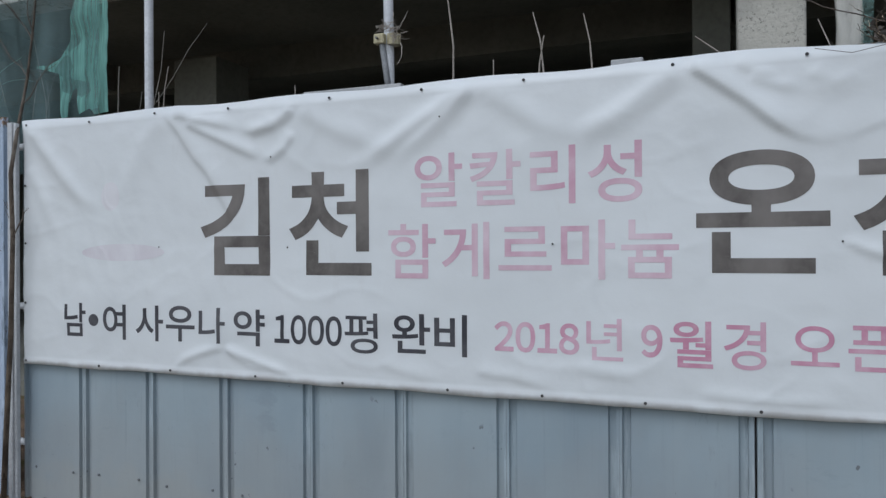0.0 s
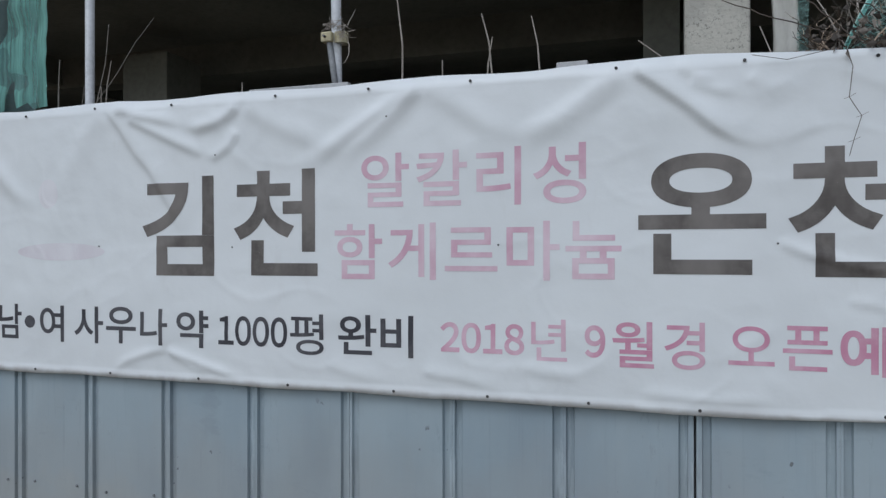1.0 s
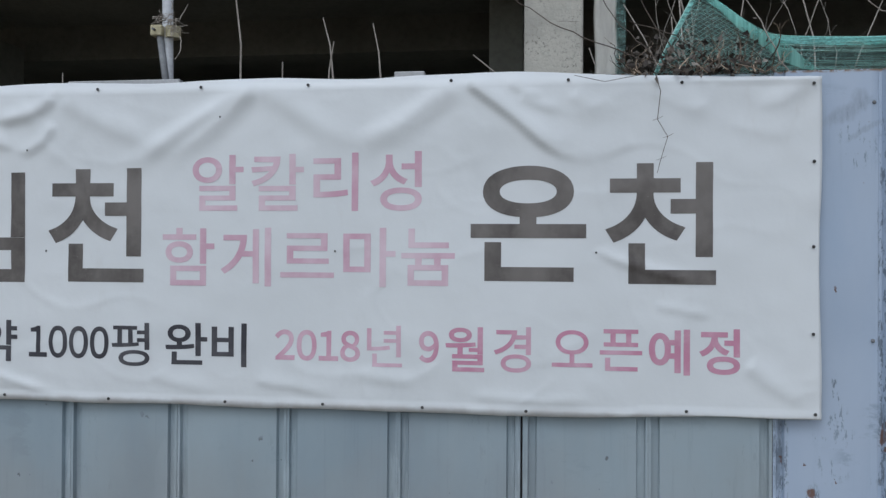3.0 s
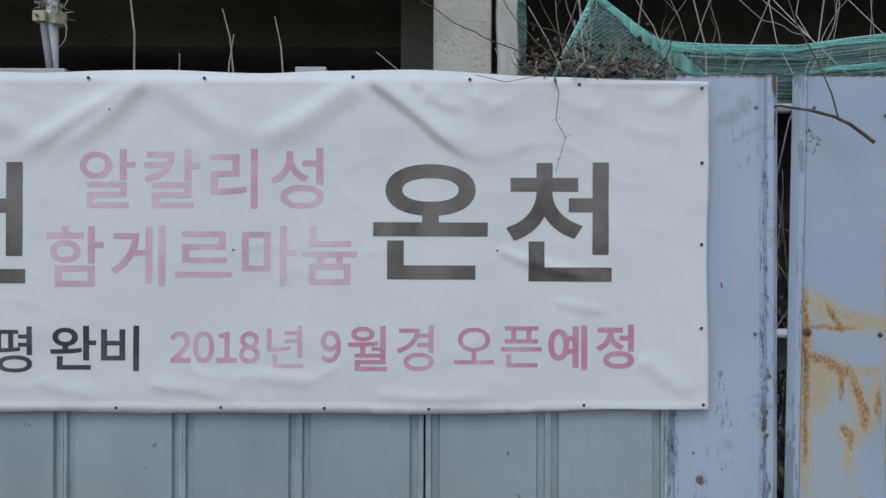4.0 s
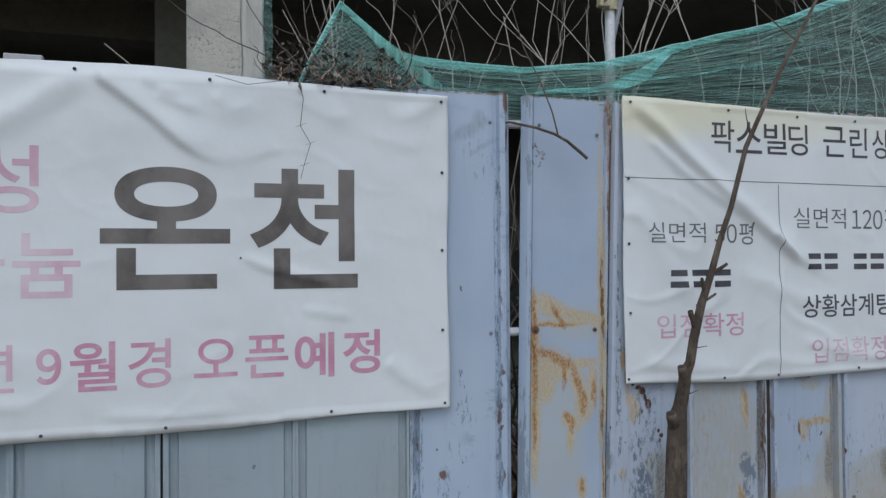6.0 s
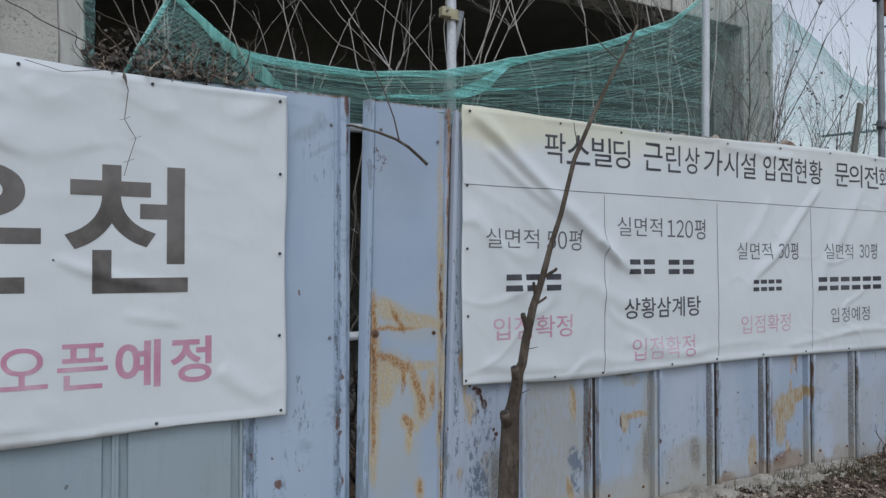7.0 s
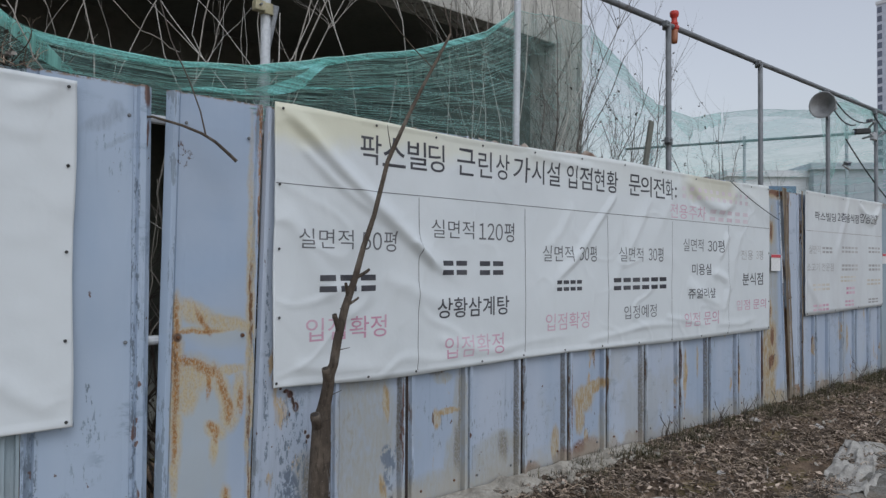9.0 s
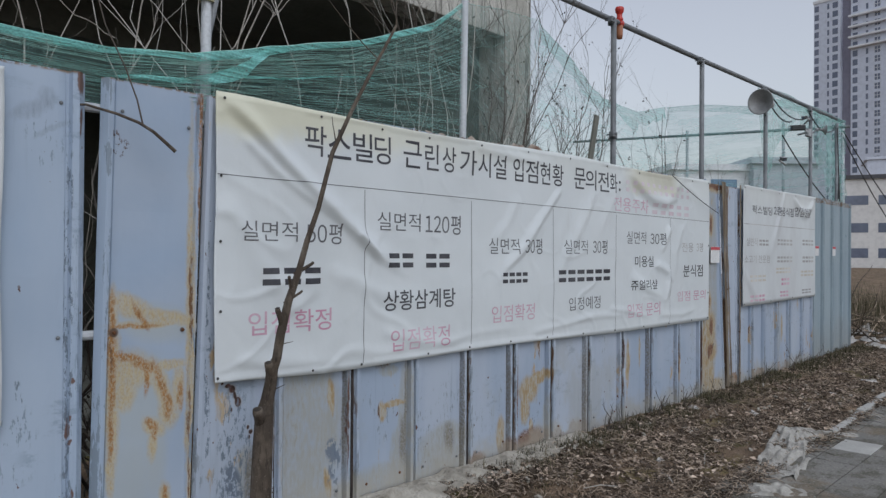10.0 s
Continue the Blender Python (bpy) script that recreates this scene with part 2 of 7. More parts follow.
        tone = k.mix(k.math("MULTIPLY", blobs(k, wx, wz, EDGE_MARKS), 0.9), tone, (0.14, 0.06, 0.03))
    if base[2] > 0.5:
        smear = blobs(k, wx, wz, ((1.60, 2.20, 0.11, 0.035, 0.55), (1.655, 2.25, 0.035, 0.05, 0.0), (1.67, 2.12, 0.08, 0.016, 0.5)), 0.0, 1.6)
        tone = k.mix(k.math("MULTIPLY", smear, k.step(crisp, 0.35, 0.6, 0.6, 0.25)), tone, (0.25, 0.29, 0.36))
        tone = k.mix(k.math("MULTIPLY", k.math("MULTIPLY", blobs(k, wx, wz, CHIP_MARKS), torn), k.step(crisp, 0.5, 0.54)), tone, (0.17, 0.21, 0.26))
    if rust:
        bare = k.math("MULTIPLY", blobs(k, x, z, ((3.165, 0.47, 0.045, 0.06, 0), (3.19, 0.38, 0.04, 0.09, -0.2), (3.2, 0.25, 0.02, 0.08, 0), (2.54, 0.42, 0.05, 0.10, 0.3))), k.step(k.noise(36, 4, (1, 1, 0.7), 0.6, (1, 6, 2)), 0.47, 0.50))
        tone = k.mix(k.math("MULTIPLY", bare, 0.9), tone, (0.15, 0.185, 0.24))
    spots = k.math("MULTIPLY", k.step(k.noise(24, 3, (1, 1, 0.8), 0.5, (2, 5, 1)), 0.70, 0.715), k.step(k.noise(2.0, 2, (1, 1, 1), 0.5, (9, 5, 1)), 0.5, 0.56))
    tone = k.mix(spots, tone, (0.11, 0.05, 0.03) if base[2] > 0.5 else (0.15, 0.17, 0.18))
    foot = k.step(k.math("ADD", z, k.math("MULTIPLY", k.noise(5, 6), -0.5)), -0.11, 0.08, 0.0, 0.65 if rust else 0.2)
    tone = k.mix(foot, tone, (0.40, 0.37, 0.31))
    k.colour(tone)
    k.put(k.b, "Roughness", k.step(runs, 0.3, 0.8, 0.62, 0.42))
    k.bump(k.noise(3.5, 3), 0.25, 0.02)
    return k.m


def rusty_panel():
    """The light blue sheet with two broad ochre runs, a rusted border and brown screw stains."""
    k = Mat("rust_run_steel", 0.5)
    x, y, z = k.xyz()
    wx, wz = wobbled(k, 0.045, 0.06)
    fine, speck = k.noise(46, 8, (1.3, 1, 0.55), 0.78), k.noise(95, 4, (1.2, 1, 0.7), 0.7, (4, 1, 2))
    tone = k.mix(k.step(k.noise(1.4, 4), 0.3, 0.7), (0.33, 0.414, 0.542), (0.395, 0.462, 0.565))
    haze = blobs(k, wx, wz, ((2.06, 0.88, 0.16, 0.24, 0), (2.02, 0.55, 0.12, 0.25, 0), (2.13, 0.62, 0.06, 0.22, 0), (2.14, 1.26, 0.20, 0.09, -0.2)), 0.0, 1.8)
    tone = k.mix(k.math("MULTIPLY", haze, 0.6), tone, (0.42, 0.445, 0.43))
    wash = blobs(k, wx, wz, ((2.02, 1.34, 0.11, 0.045, -0.45), (2.19, 1.287, 0.13, 0.030, -0.22), (2.10, 1.258, 0.19, 0.016, 0), (1.937, 1.33, 0.022, 0.10, 0), (1.935, 1.10, 0.032, 0.17, 0), (1.935, 0.85, 0.030, 0.24, 0), (1.932, 0.60, 0.018, 0.10, 0),
                             (2.01, 1.05, 0.09, 0.085, 0), (2.10, 1.035, 0.05, 0.06, 0), (1.99, 0.94, 0.05, 0.07, 0), (2.20, 1.052, 0.085, 0.022, 0), (2.165, 0.955, 0.13, 0.038, -1.24), (2.20, 0.85, 0.048, 0.085, 0), (2.245, 0.94, 0.028, 0.10, 0),
                             (2.125, 0.775, 0.055, 0.035, -0.7), (2.12, 0.69, 0.02, 0.07, 0), (2.183, 0.44, 0.026, 0.06, 0), (2.302, 1.0, 0.018, 1.1, 0)), 0.2, 2.2)
    tone = k.mix(k.math("MULTIPLY", wash, k.step(fine, 0.34, 0.62, 0.95, 0.5)), tone, k.mix(k.step(speck, 0.42, 0.68), (0.50, 0.42, 0.26), (0.44, 0.31, 0.145)))
    run = blobs(k, wx, wz, ((1.934, 1.30, 0.012, 0.10, 0), (1.931, 1.14, 0.019, 0.14, 0), (1.933, 0.97, 0.013, 0.12, 0), (1.99, 1.118, 0.065, 0.018, -0.2), (2.06, 1.085, 0.055, 0.022, -0.6), (2.105, 1.055, 0.035, 0.022, 0), (2.063, 1.295, 0.062, 0.012, -1.05),
                            (2.03, 1.252, 0.11, 0.008, 0), (2.165, 0.96, 0.11, 0.017, -1.24), (2.197, 0.86, 0.020, 0.055, 0), (2.115, 0.79, 0.034, 0.017, -0.9), (2.126, 0.745, 0.009, 0.035, 0), (2.257, 0.90, 0.012, 0.06, 0), (2.187, 0.445, 0.011, 0.045, 0),
                            (2.09, 1.0, 0.009, 0.07, 0), (2.352, 2.23, 0.022, 0.15, 0), (2.345, 1.9, 0.010, 0.25, 0), (1.93, 0.76, 0.010, 0.10, 0)), 0.1, 2.4)
    tone = k.mix(k.math("MULTIPLY", run, k.step(speck, 0.38, 0.56, 1.0, 0.25)), tone, k.mix(k.step(fine, 0.4, 0.62), (0.40, 0.205, 0.06), (0.25, 0.115, 0.04)))
    core = blobs(k, wx, wz, ((1.929, 1.13, 0.006, 0.08, 0), (2.304, 1.36, 0.006, 0.24, 0), (2.296, 0.80, 0.006, 0.14, 0), (2.293, 0.42, 0.005, 0.22, 0), (2.352, 2.31, 0.020, 0.07, 0), (2.352, 2.1, 0.008, 0.16, 0), (2.34, 1.75, 0.006, 0.18, 0)))
    tone = k.mix(k.math("MULTIPLY", core, k.step(fine, 0.40, 0.55, 0.95, 0.25)), tone, (0.16, 0.075, 0.03))
    dots = blobs(k, x, z, ((1.940, 1.228, 0.021, 0.022, 0), (2.264, 1.219, 0.012, 0.012, 0)))
    tone = k.mix(k.math("MULTIPLY", dots, 0.85), tone, (0.09, 0.05, 0.035))
    chips = k.math("MULTIPLY", k.step(k.noise(62, 6, (1, 1, 0.7), 0.7), 0.54, 0.56), blobs(k, wx, wz, ((1.965, 2.07, 0.035, 0.05, -0.6), (1.935, 2.10, 0.02, 0.06, 0))))
    tone = k.mix(chips, tone, (0.12, 0.085, 0.08))
    side = k.math("SUBTRACT", x, k.math("MULTIPLY", z, 0.019))
    flank = k.math("MULTIPLY", k.math("MAXIMUM", k.step(side, 1.883, 1.893, 0.0, 1.0), k.step(side, 2.279, 2.288)), k.step(k.noise(8, 8, (2.0, 1, 0.30), 0.72, (1, 0, 6)), 0.52, 0.54))
    tone = k.mix(k.step(side, 1.886, 1.896, 0.0, 0.85), tone, (0.37, 0.45, 0.565))
    tone = k.mix(flank, tone, (0.24, 0.29, 0.35))
    lip = k.math("MULTIPLY", k.step(z, 2.366, 2.376), k.step(k.noise(30, 5, (1, 1, 1), 0.7), 0.42, 0.56))
    tone = k.mix(lip, tone, (0.24, 0.15, 0.09))
    k.colour(tone)
    k.bump(k.noise(4, 3), 0.25, 0.02)
    return k.m


def vinyl():
    k = Mat("white_vinyl", 0.42, 0.0, 0.4)
    x, y, z = k.xyz()
    tone = k.mix(k.step(k.noise(1.1, 5), 0.3, 0.72), (0.715, 0.748, 0.762), (0.665, 0.698, 0.712))
    dirt = k.step(k.noise(7, 6, (1, 1, 0.35), 0.65), 0.58, 0.8, 0.22)
    tone = k.mix(dirt, tone, (0.50, 0.49, 0.47))
    # weathered yellow area along the head of the second banner
    yellow = k.math("MULTIPLY", k.math("MULTIPLY", k.step(k.math("ADD", z, k.math("MULTIPLY", k.noise(2.5, 4), -0.35)), 1.93, 2.12), k.step(x, 2.2, 2.4)), k.step(k.math("ADD", x, k.math("MULTIPLY", k.noise(1.7, 3), 1.2)), 3.4, 5.4, 0.12, 0.8))
    tone = k.mix(yellow, tone, (0.72, 0.70, 0.52))
    beige = k.math("MULTIPLY", k.math("MULTIPLY", k.step(x, 6.3, 6.6), k.step(x, 7.2, 7.5, 0.0, 1.0)), k.step(k.math("ADD", z, k.math("MULTIPLY", k.noise(5, 3), -0.2)), 2.03, 2.12, 0.75))
    tone = k.mix(beige, tone, (0.60, 0.57, 0.44))
    grimy = k.math("MULTIPLY", k.step(x, 8.9, 9.0), k.step(k.noise(2.6, 6, (1, 1, 0.5), 0.65, (2, 6, 2)), 0.35, 0.7, 0.55, 0.15))
    tone = k.mix(grimy, tone, (0.52, 0.52, 0.53))
    hem = k.math("MULTIPLY", k.step(z, 0.885, 0.91, 0.0, 0.35), k.step(k.noise(8, 4, (1, 1, 1)), 0.35, 0.6))
    tone = k.mix(hem, tone, (0.36, 0.33, 0.31))
    k.colour(tone)
    k.bump(k.noise(5, 4), 0.18, 0.02)
    return k.m


def ink(name, solid, faded, much):
    k = Mat(name, 0.5, 0.0, 0.3)
    wear = k.step(k.noise(2.2, 5, (1, 1, 0.6), 0.6), 0.36, 0.66, much)
    tone = k.mix(wear, solid, faded)
    tone = k.mix(k.step(k.noise(26, 4, (0.4, 1, 2.5)), 0.6, 0.75, 0.25), tone, faded)
    tone = k.mix(k.step(k.noise(5.5, 6, (1, 1, 1), 0.65, (4, 2, 7)), 0.46, 0.68, 0.5), tone, faded)
    k.colour(tone)
    return k.m


def bark():
    """Young bark: olive-brown with grey patches, dark cross rings, pale pores and fine fissures."""
    k = Mat("grey_brown_bark", 0.85, 0.0, 0.3)
    fissure = k.noise(60, 5, (1, 1, 0.22), 0.7)
    tone = k.mix(k.step(k.noise(11, 5, (1, 1, 0.5), 0.65), 0.38, 0.64), (0.068, 0.053, 0.041), (0.135, 0.108, 0.083))
    tone = k.mix(k.step(k.noise(7, 4, (1, 1, 0.6), 0.6, (3, 1, 8)), 0.56, 0.68, 0.6), tone, (0.21, 0.185, 0.155))
    tone = k.mix(k.step(fissure, 0.52, 0.66, 0.75), tone, (0.034, 0.026, 0.020))
    tone = k.mix(k.step(k.noise(16, 4, (0.25, 0.25, 3.0), 0.6, (1, 4, 2)), 0.62, 0.70, 0.6), tone, (0.04, 0.03, 0.024))
    tone = k.mix(k.step(k.noise(150, 2, (0.6, 0.6, 1.3), 0.5, (6, 6, 1)), 0.68, 0.74, 0.7), tone, (0.26, 0.225, 0.18))
    k.colour(tone)
    k.bump(fissure, 0.9, 0.005)
    return k.m


def netting(name, tint, lo, hi, stretch, gauge=95.0):
    """Knitted debris net: strands over gaps, more closed where it is gathered."""
    k = Mat(name, 0.8, 0.0, 0.2)
    streak = k.noise(2.2, 6, stretch, 0.7)
    close = k.step(streak, 0.34, 0.68, hi, lo)
    if gauge:
        close = k.math("ADD", close, k.step(k.noise(gauge, 1, (1, 1, 1.4)), 0.35, 0.65, 0.12, -0.12))
    k.colour(k.mix(k.step(streak, 0.4, 0.75), tint, tuple(min(1, c * 1.5 + 0.05) for c in tint)))
    tl = k.n.new("ShaderNodeBsdfTranslucent")
    tl.inputs["Color"].default_value = (*tint, 1)
    both, out = k.n.new("ShaderNodeMixShader"), k.n.new("ShaderNodeMixShader")
    both.inputs[0].default_value = 0.35
    k.l.new(k.b.outputs[0], both.inputs[1])
    k.l.new(tl.outputs[0], both.inputs[2])
    k.l.new(close, out.inputs[0])
    k.l.new(k.n.new("ShaderNodeBsdfTransparent").outputs[0], out.inputs[1])
    k.l.new(both.outputs[0], out.inputs[2])
    k.l.new(out.outputs[0], k.n["Material Output"].inputs["Surface"])
    return k.m


MOSS = ((7.1, -0.52, 0.30, 0.10, 0.0), (6.0, -1.05, 0.35, 0.10, 0.1), (9.7, -0.95, 0.6, 0.10, 0.0), (8.6, -0.30, 0.35, 0.09, 0.0), (5.3, -0.75, 0.30, 0.10, 0.0), (11.5, -0.6, 0.6, 0.14, 0.0))


def bare_moss(x, y):
    """Whether a place lies on one of the moss patches."""
    return any(((x - a) / b) ** 2 + ((y - c) / d) ** 2 < 0.8 for a, c, b, d, turn in MOSS)


def soil():
    k = Mat("dry_soil", 0.95, 0.0, 0.2)
    tone = k.mix(k.step(k.noise(2.2, 6), 0.35, 0.68), (0.125, 0.086, 0.056), (0.32, 0.228, 0.155))
    tone = k.mix(k.step(k.noise(38, 5, (1, 1, 1), 0.7), 0.52, 0.7, 0.8), tone, (0.26, 0.205, 0.15))
    tone = k.mix(k.step(k.noise(70, 5, (1, 1, 1), 0.75, (2, 7, 0)), 0.5, 0.62, 0.8), tone, (0.035, 0.027, 0.020))
    tone = k.mix(k.step(k.noise(1.6, 5, (1, 1, 1), 0.6, (5, 8, 0)), 0.55, 0.64, 0.8), tone, (0.085, 0.085, 0.026))
    x, y, z = k.xyz()
    shake = k.math("MULTIPLY", k.math("SUBTRACT", k.noise(9, 6), 0.5), 0.35)
    moss = blobs(k, k.math("ADD", x, shake), k.math("ADD", y, k.math("MULTIPLY", shake, 0.6)), MOSS, 0.3, 1.5)
    tone = k.mix(k.math("MULTIPLY", moss, k.step(k.noise(24, 5, (1, 1, 1), 0.7), 0.35, 0.65, 0.8, 0.15)), tone, k.mix(k.noise(40, 4), (0.12, 0.105, 0.03), (0.22, 0.185, 0.07)))
    k.colour(tone)
    k.bump(k.noise(30, 6, (1, 1, 1), 0.7), 0.9, 0.03)
    return k.m


def concrete_paint():
    """Old concrete column: flaked whitewash with dark hollows and thin dark lines."""
    k = Mat("flaked_concrete", 0.9, 0.0, 0.3)
    tone = k.mix(k.step(k.noise(2.4, 5), 0.35, 0.65), (0.50, 0.485, 0.43), (0.385, 0.375, 0.335))
    pits = k.step(k.noise(40, 8, (0.9, 0.9, 0.9), 0.78), 0.53, 0.60, 0.8)
    tone = k.mix(k.math("MULTIPLY", pits, k.step(k.noise(2.1, 3, (1, 1, 1), 0.5, (3, 1, 5)), 0.35, 0.6)), tone, (0.15, 0.145, 0.13))
    lines = k.step(k.noise(7, 5, (0.7, 0.7, 5), 0.6), 0.64, 0.68, 0.5)
    tone = k.mix(lines, tone, (0.10, 0.10, 0.09))
    mint = k.step(k.noise(3.0, 4, (3, 1, 0.3), 0.5, (8, 4, 2)), 0.62, 0.7, 0.5)
    tone = k.mix(mint, tone, (0.36, 0.47, 0.43))
    k.colour(tone)
    k.bump(k.noise(30, 5), 0.6, 0.012)
    return k.m


def streaked(name):
    """Weathered raw concrete with dark vertical drips and pale bloom."""
    k = Mat(name, 0.92, 0.0, 0.3)
    tone = k.mix(k.step(k.noise(1.6, 6), 0.35, 0.65), (0.58, 0.56, 0.51), (0.42, 0.405, 0.365))
    tone = k.mix(k.step(k.noise(5, 7, (2.2, 2.2, 0.12), 0.7), 0.53, 0.62, 0.85), tone, (0.13, 0.125, 0.11))
    tone = k.mix(k.step(k.noise(4, 7, (1.8, 1.8, 0.25), 0.7, (4, 8, 1)), 0.56, 0.64, 0.75), tone, (0.74, 0.72, 0.67))
    k.colour(k.mix(k.step(k.noise(40, 4), 0.45, 0.75, 0.5), tone, (0.20, 0.19, 0.17)))
    k.bump(k.noise(26, 5), 0.5, 0.012)
    return k.m


GREY_STEEL = steel_paint("grey_steel", (0.27, 0.34, 0.39), (0.33, 0.40, 0.44), (0.16, 0.19, 0.21), 0.0, 0.35)
BLUE_STEEL = steel_paint("blue_steel", (0.33, 0.42, 0.552), (0.41, 0.487, 0.598), (0.20, 0.25, 0.31), 0.0, 0.35)
WORN_STEEL = steel_paint("worn_blue_steel", (0.356, 0.425, 0.535), (0.445, 0.497, 0.585), (0.22, 0.25, 0.28), 1.0, 0.5)
RUST_STEEL = rusty_panel()
RUST = surface("brown_rust", (0.11, 0.045, 0.02), (0.22, 0.10, 0.04), 0.9, 0.0, 9, 60, 0.6)
FLAKY_RUST = surface("flaking_rust", (0.13, 0.065, 0.04), (0.46, 0.40, 0.34), 0.9, 0.0, 13, 60, 0.6)
SPLIT_WOOD = surface("rusted_edge", (0.22, 0.155, 0.10), (0.48, 0.42, 0.33), 0.9, 0.0, 7, 50, 0.5, 0.004, (3, 1, 0.15))
VINYL = vinyl()
BLACK_INK = ink("faded_black_ink", (0.068, 0.060, 0.056), (0.205, 0.19, 0.178), 0.9)
TEXT_INK = ink("black_ink", (0.045, 0.045, 0.055), (0.13, 0.13, 0.14), 0.5)
THIN_INK = ink("thin_grey_ink", (0.11, 0.11, 0.12), (0.22, 0.22, 0.23), 0.6)
PINK_INK = ink("faded_pink_ink", (0.53, 0.245, 0.35), (0.69, 0.52, 0.60), 1.0)
SOFT_INK = ink("washed_pink_ink", (0.57, 0.345, 0.44), (0.70, 0.58, 0.64), 1.0)
PALE_INK = ink("pale_pink_ink", (0.54, 0.25, 0.36), (0.70, 0.55, 0.61), 0.85)
FAINT_INK = ink("faint_pink_ink", (0.64, 0.52, 0.57), (0.71, 0.68, 0.70), 1.0)
GHOST_INK = ink("ghost_print", (0.65, 0.62, 0.66), (0.715, 0.715, 0.74), 1.0)
DIM_INK = ink("dim_ink", (0.30, 0.29, 0.29), (0.56, 0.55, 0.54), 0.9)
STAIN_INK = ink("ochre_faded_ink", (0.55, 0.50, 0.42), (0.68, 0.66, 0.62), 0.9)
EYELET = surface("dark_eyelet", (0.05, 0.05, 0.05), (0.12, 0.12, 0.12), 0.5, 0.5, 20, 80)
ZINC = surface("galvanised_pipe", (0.46, 0.48, 0.50), (0.56, 0.58, 0.60), 0.6, 0.1, 6, 60, 0.15)
DULL_PIPE = surface("weathered_pipe", (0.15, 0.16, 0.17), (0.24, 0.25, 0.26), 0.6, 0.15, 6, 60, 0.2)
BRASS = surface("yellowed_clamp", (0.42, 0.38, 0.24), (0.52, 0.48, 0.33), 0.6, 0.3, 12, 60)
CONCRETE = streaked("stained_concrete")
FLAKED = concrete_paint()
# interior shade is put into this dark colour; the leaning board shares it
SHADE_CONCRETE = surface("shade_toned_concrete", (0.14, 0.142, 0.122), (0.205, 0.205, 0.175), 0.95, 0.0, 0.7, 14, 0.3, 0.01)
FOOTING = surface("crumbling_concrete", (0.50, 0.465, 0.40), (0.27, 0.245, 0.20), 0.95, 0.0, 7, 30, 1.0, 0.03)
BOARD = surface("peeling_white_board", (0.84, 0.835, 0.79), (0.70, 0.69, 0.65), 0.8, 0.0, 5, 30, 0.4, 0.006, (2, 2, 0.5))
NET_FRONT = netting("green_net_gathered", (0.36, 0.60, 0.56), 0.12, 0.36, (0.30, 1, 26))
NET_TAIL = netting("green_net_tail", (0.28, 0.62, 0.55), 0.30, 0.66, (12, 1, 0.5), 0)
NET_BACK = netting("dull_green_net", (0.17, 0.27, 0.28), 0.30, 0.48, (1.6, 1.0, 0.5), 0)
NET_HEM = netting("green_net_hem", (0.28, 0.70, 0.63), 0.3, 0.9, (0.4, 1, 22))
PALE_HEM = netting("pale_net_hem", (0.42, 0.68, 0.63), 0.25, 0.6, (0.5, 0.5, 9), 0)
NET_OPEN = netting("green_net_open", (0.33, 0.50, 0.46), 0.20, 0.38, (0.6, 0.6, 7), 0)
NET_PALE = netting("pale_green_net", (0.38, 0.65, 0.61), 0.20, 0.42, (0.5, 0.5, 2.6), 0)
NET_CORNER = netting("green_corner_net", (0.34, 0.60, 0.55), 0.20, 0.55, (1.2, 1.2, 0.8), 0)
NET_THREAD = surface("green_thread", (0.34, 0.58, 0.53), (0.48, 0.68, 0.63), 0.8, 0.0, 8, 60, 0.1)
BARK = bark()
CUT_WOOD = surface("dark_cut_wood", (0.03, 0.024, 0.02), (0.07, 0.055, 0.042), 0.9, 0.0, 20, 80)
STALK = surface("bleached_stalk", (0.50, 0.475, 0.43), (0.62, 0.59, 0.54), 0.85, 0.0, 9, 80, 0.3)
PALE_STEM = surface("dry_pale_stem", (0.30, 0.27, 0.235), (0.42, 0.385, 0.34), 0.85, 0.0, 9, 80, 0.4)
DARK_STEM = surface("dark_twig", (0.075, 0.06, 0.05), (0.13, 0.105, 0.085), 0.85, 0.0, 9, 80, 0.4)
SOIL = soil()


def paver():
    """Weathered slabs: a tone of their own, dark moss in patches, trodden soil and grit."""
    k = Mat("grey_paver", 0.92, 0.0, 0.25)
    tone = k.mix(k.random(), (0.17, 0.165, 0.152), (0.27, 0.258, 0.235))
    tone = k.mix(k.step(k.noise(2.6, 6, (1, 1, 1), 0.65), 0.46, 0.60, 0.85), tone, (0.095, 0.088, 0.068))
    tone = k.mix(k.step(k.noise(1.7, 6, (1, 1, 1), 0.65, (3, 8, 1)), 0.50, 0.62, 0.7), tone, (0.21, 0.165, 0.115))
    tone = k.mix(k.step(k.noise(60, 4, (1, 1, 1), 0.7), 0.50, 0.68, 0.6), tone, (0.36, 0.335, 0.295))
    tone = k.mix(k.step(k.noise(34, 5, (1, 1, 1), 0.7, (9, 2, 1)), 0.56, 0.66, 0.75), tone, (0.06, 0.055, 0.042))
    k.colour(tone)
    k.bump(k.noise(45, 5, (1, 1, 1), 0.7), 0.8, 0.01)
    return k.m


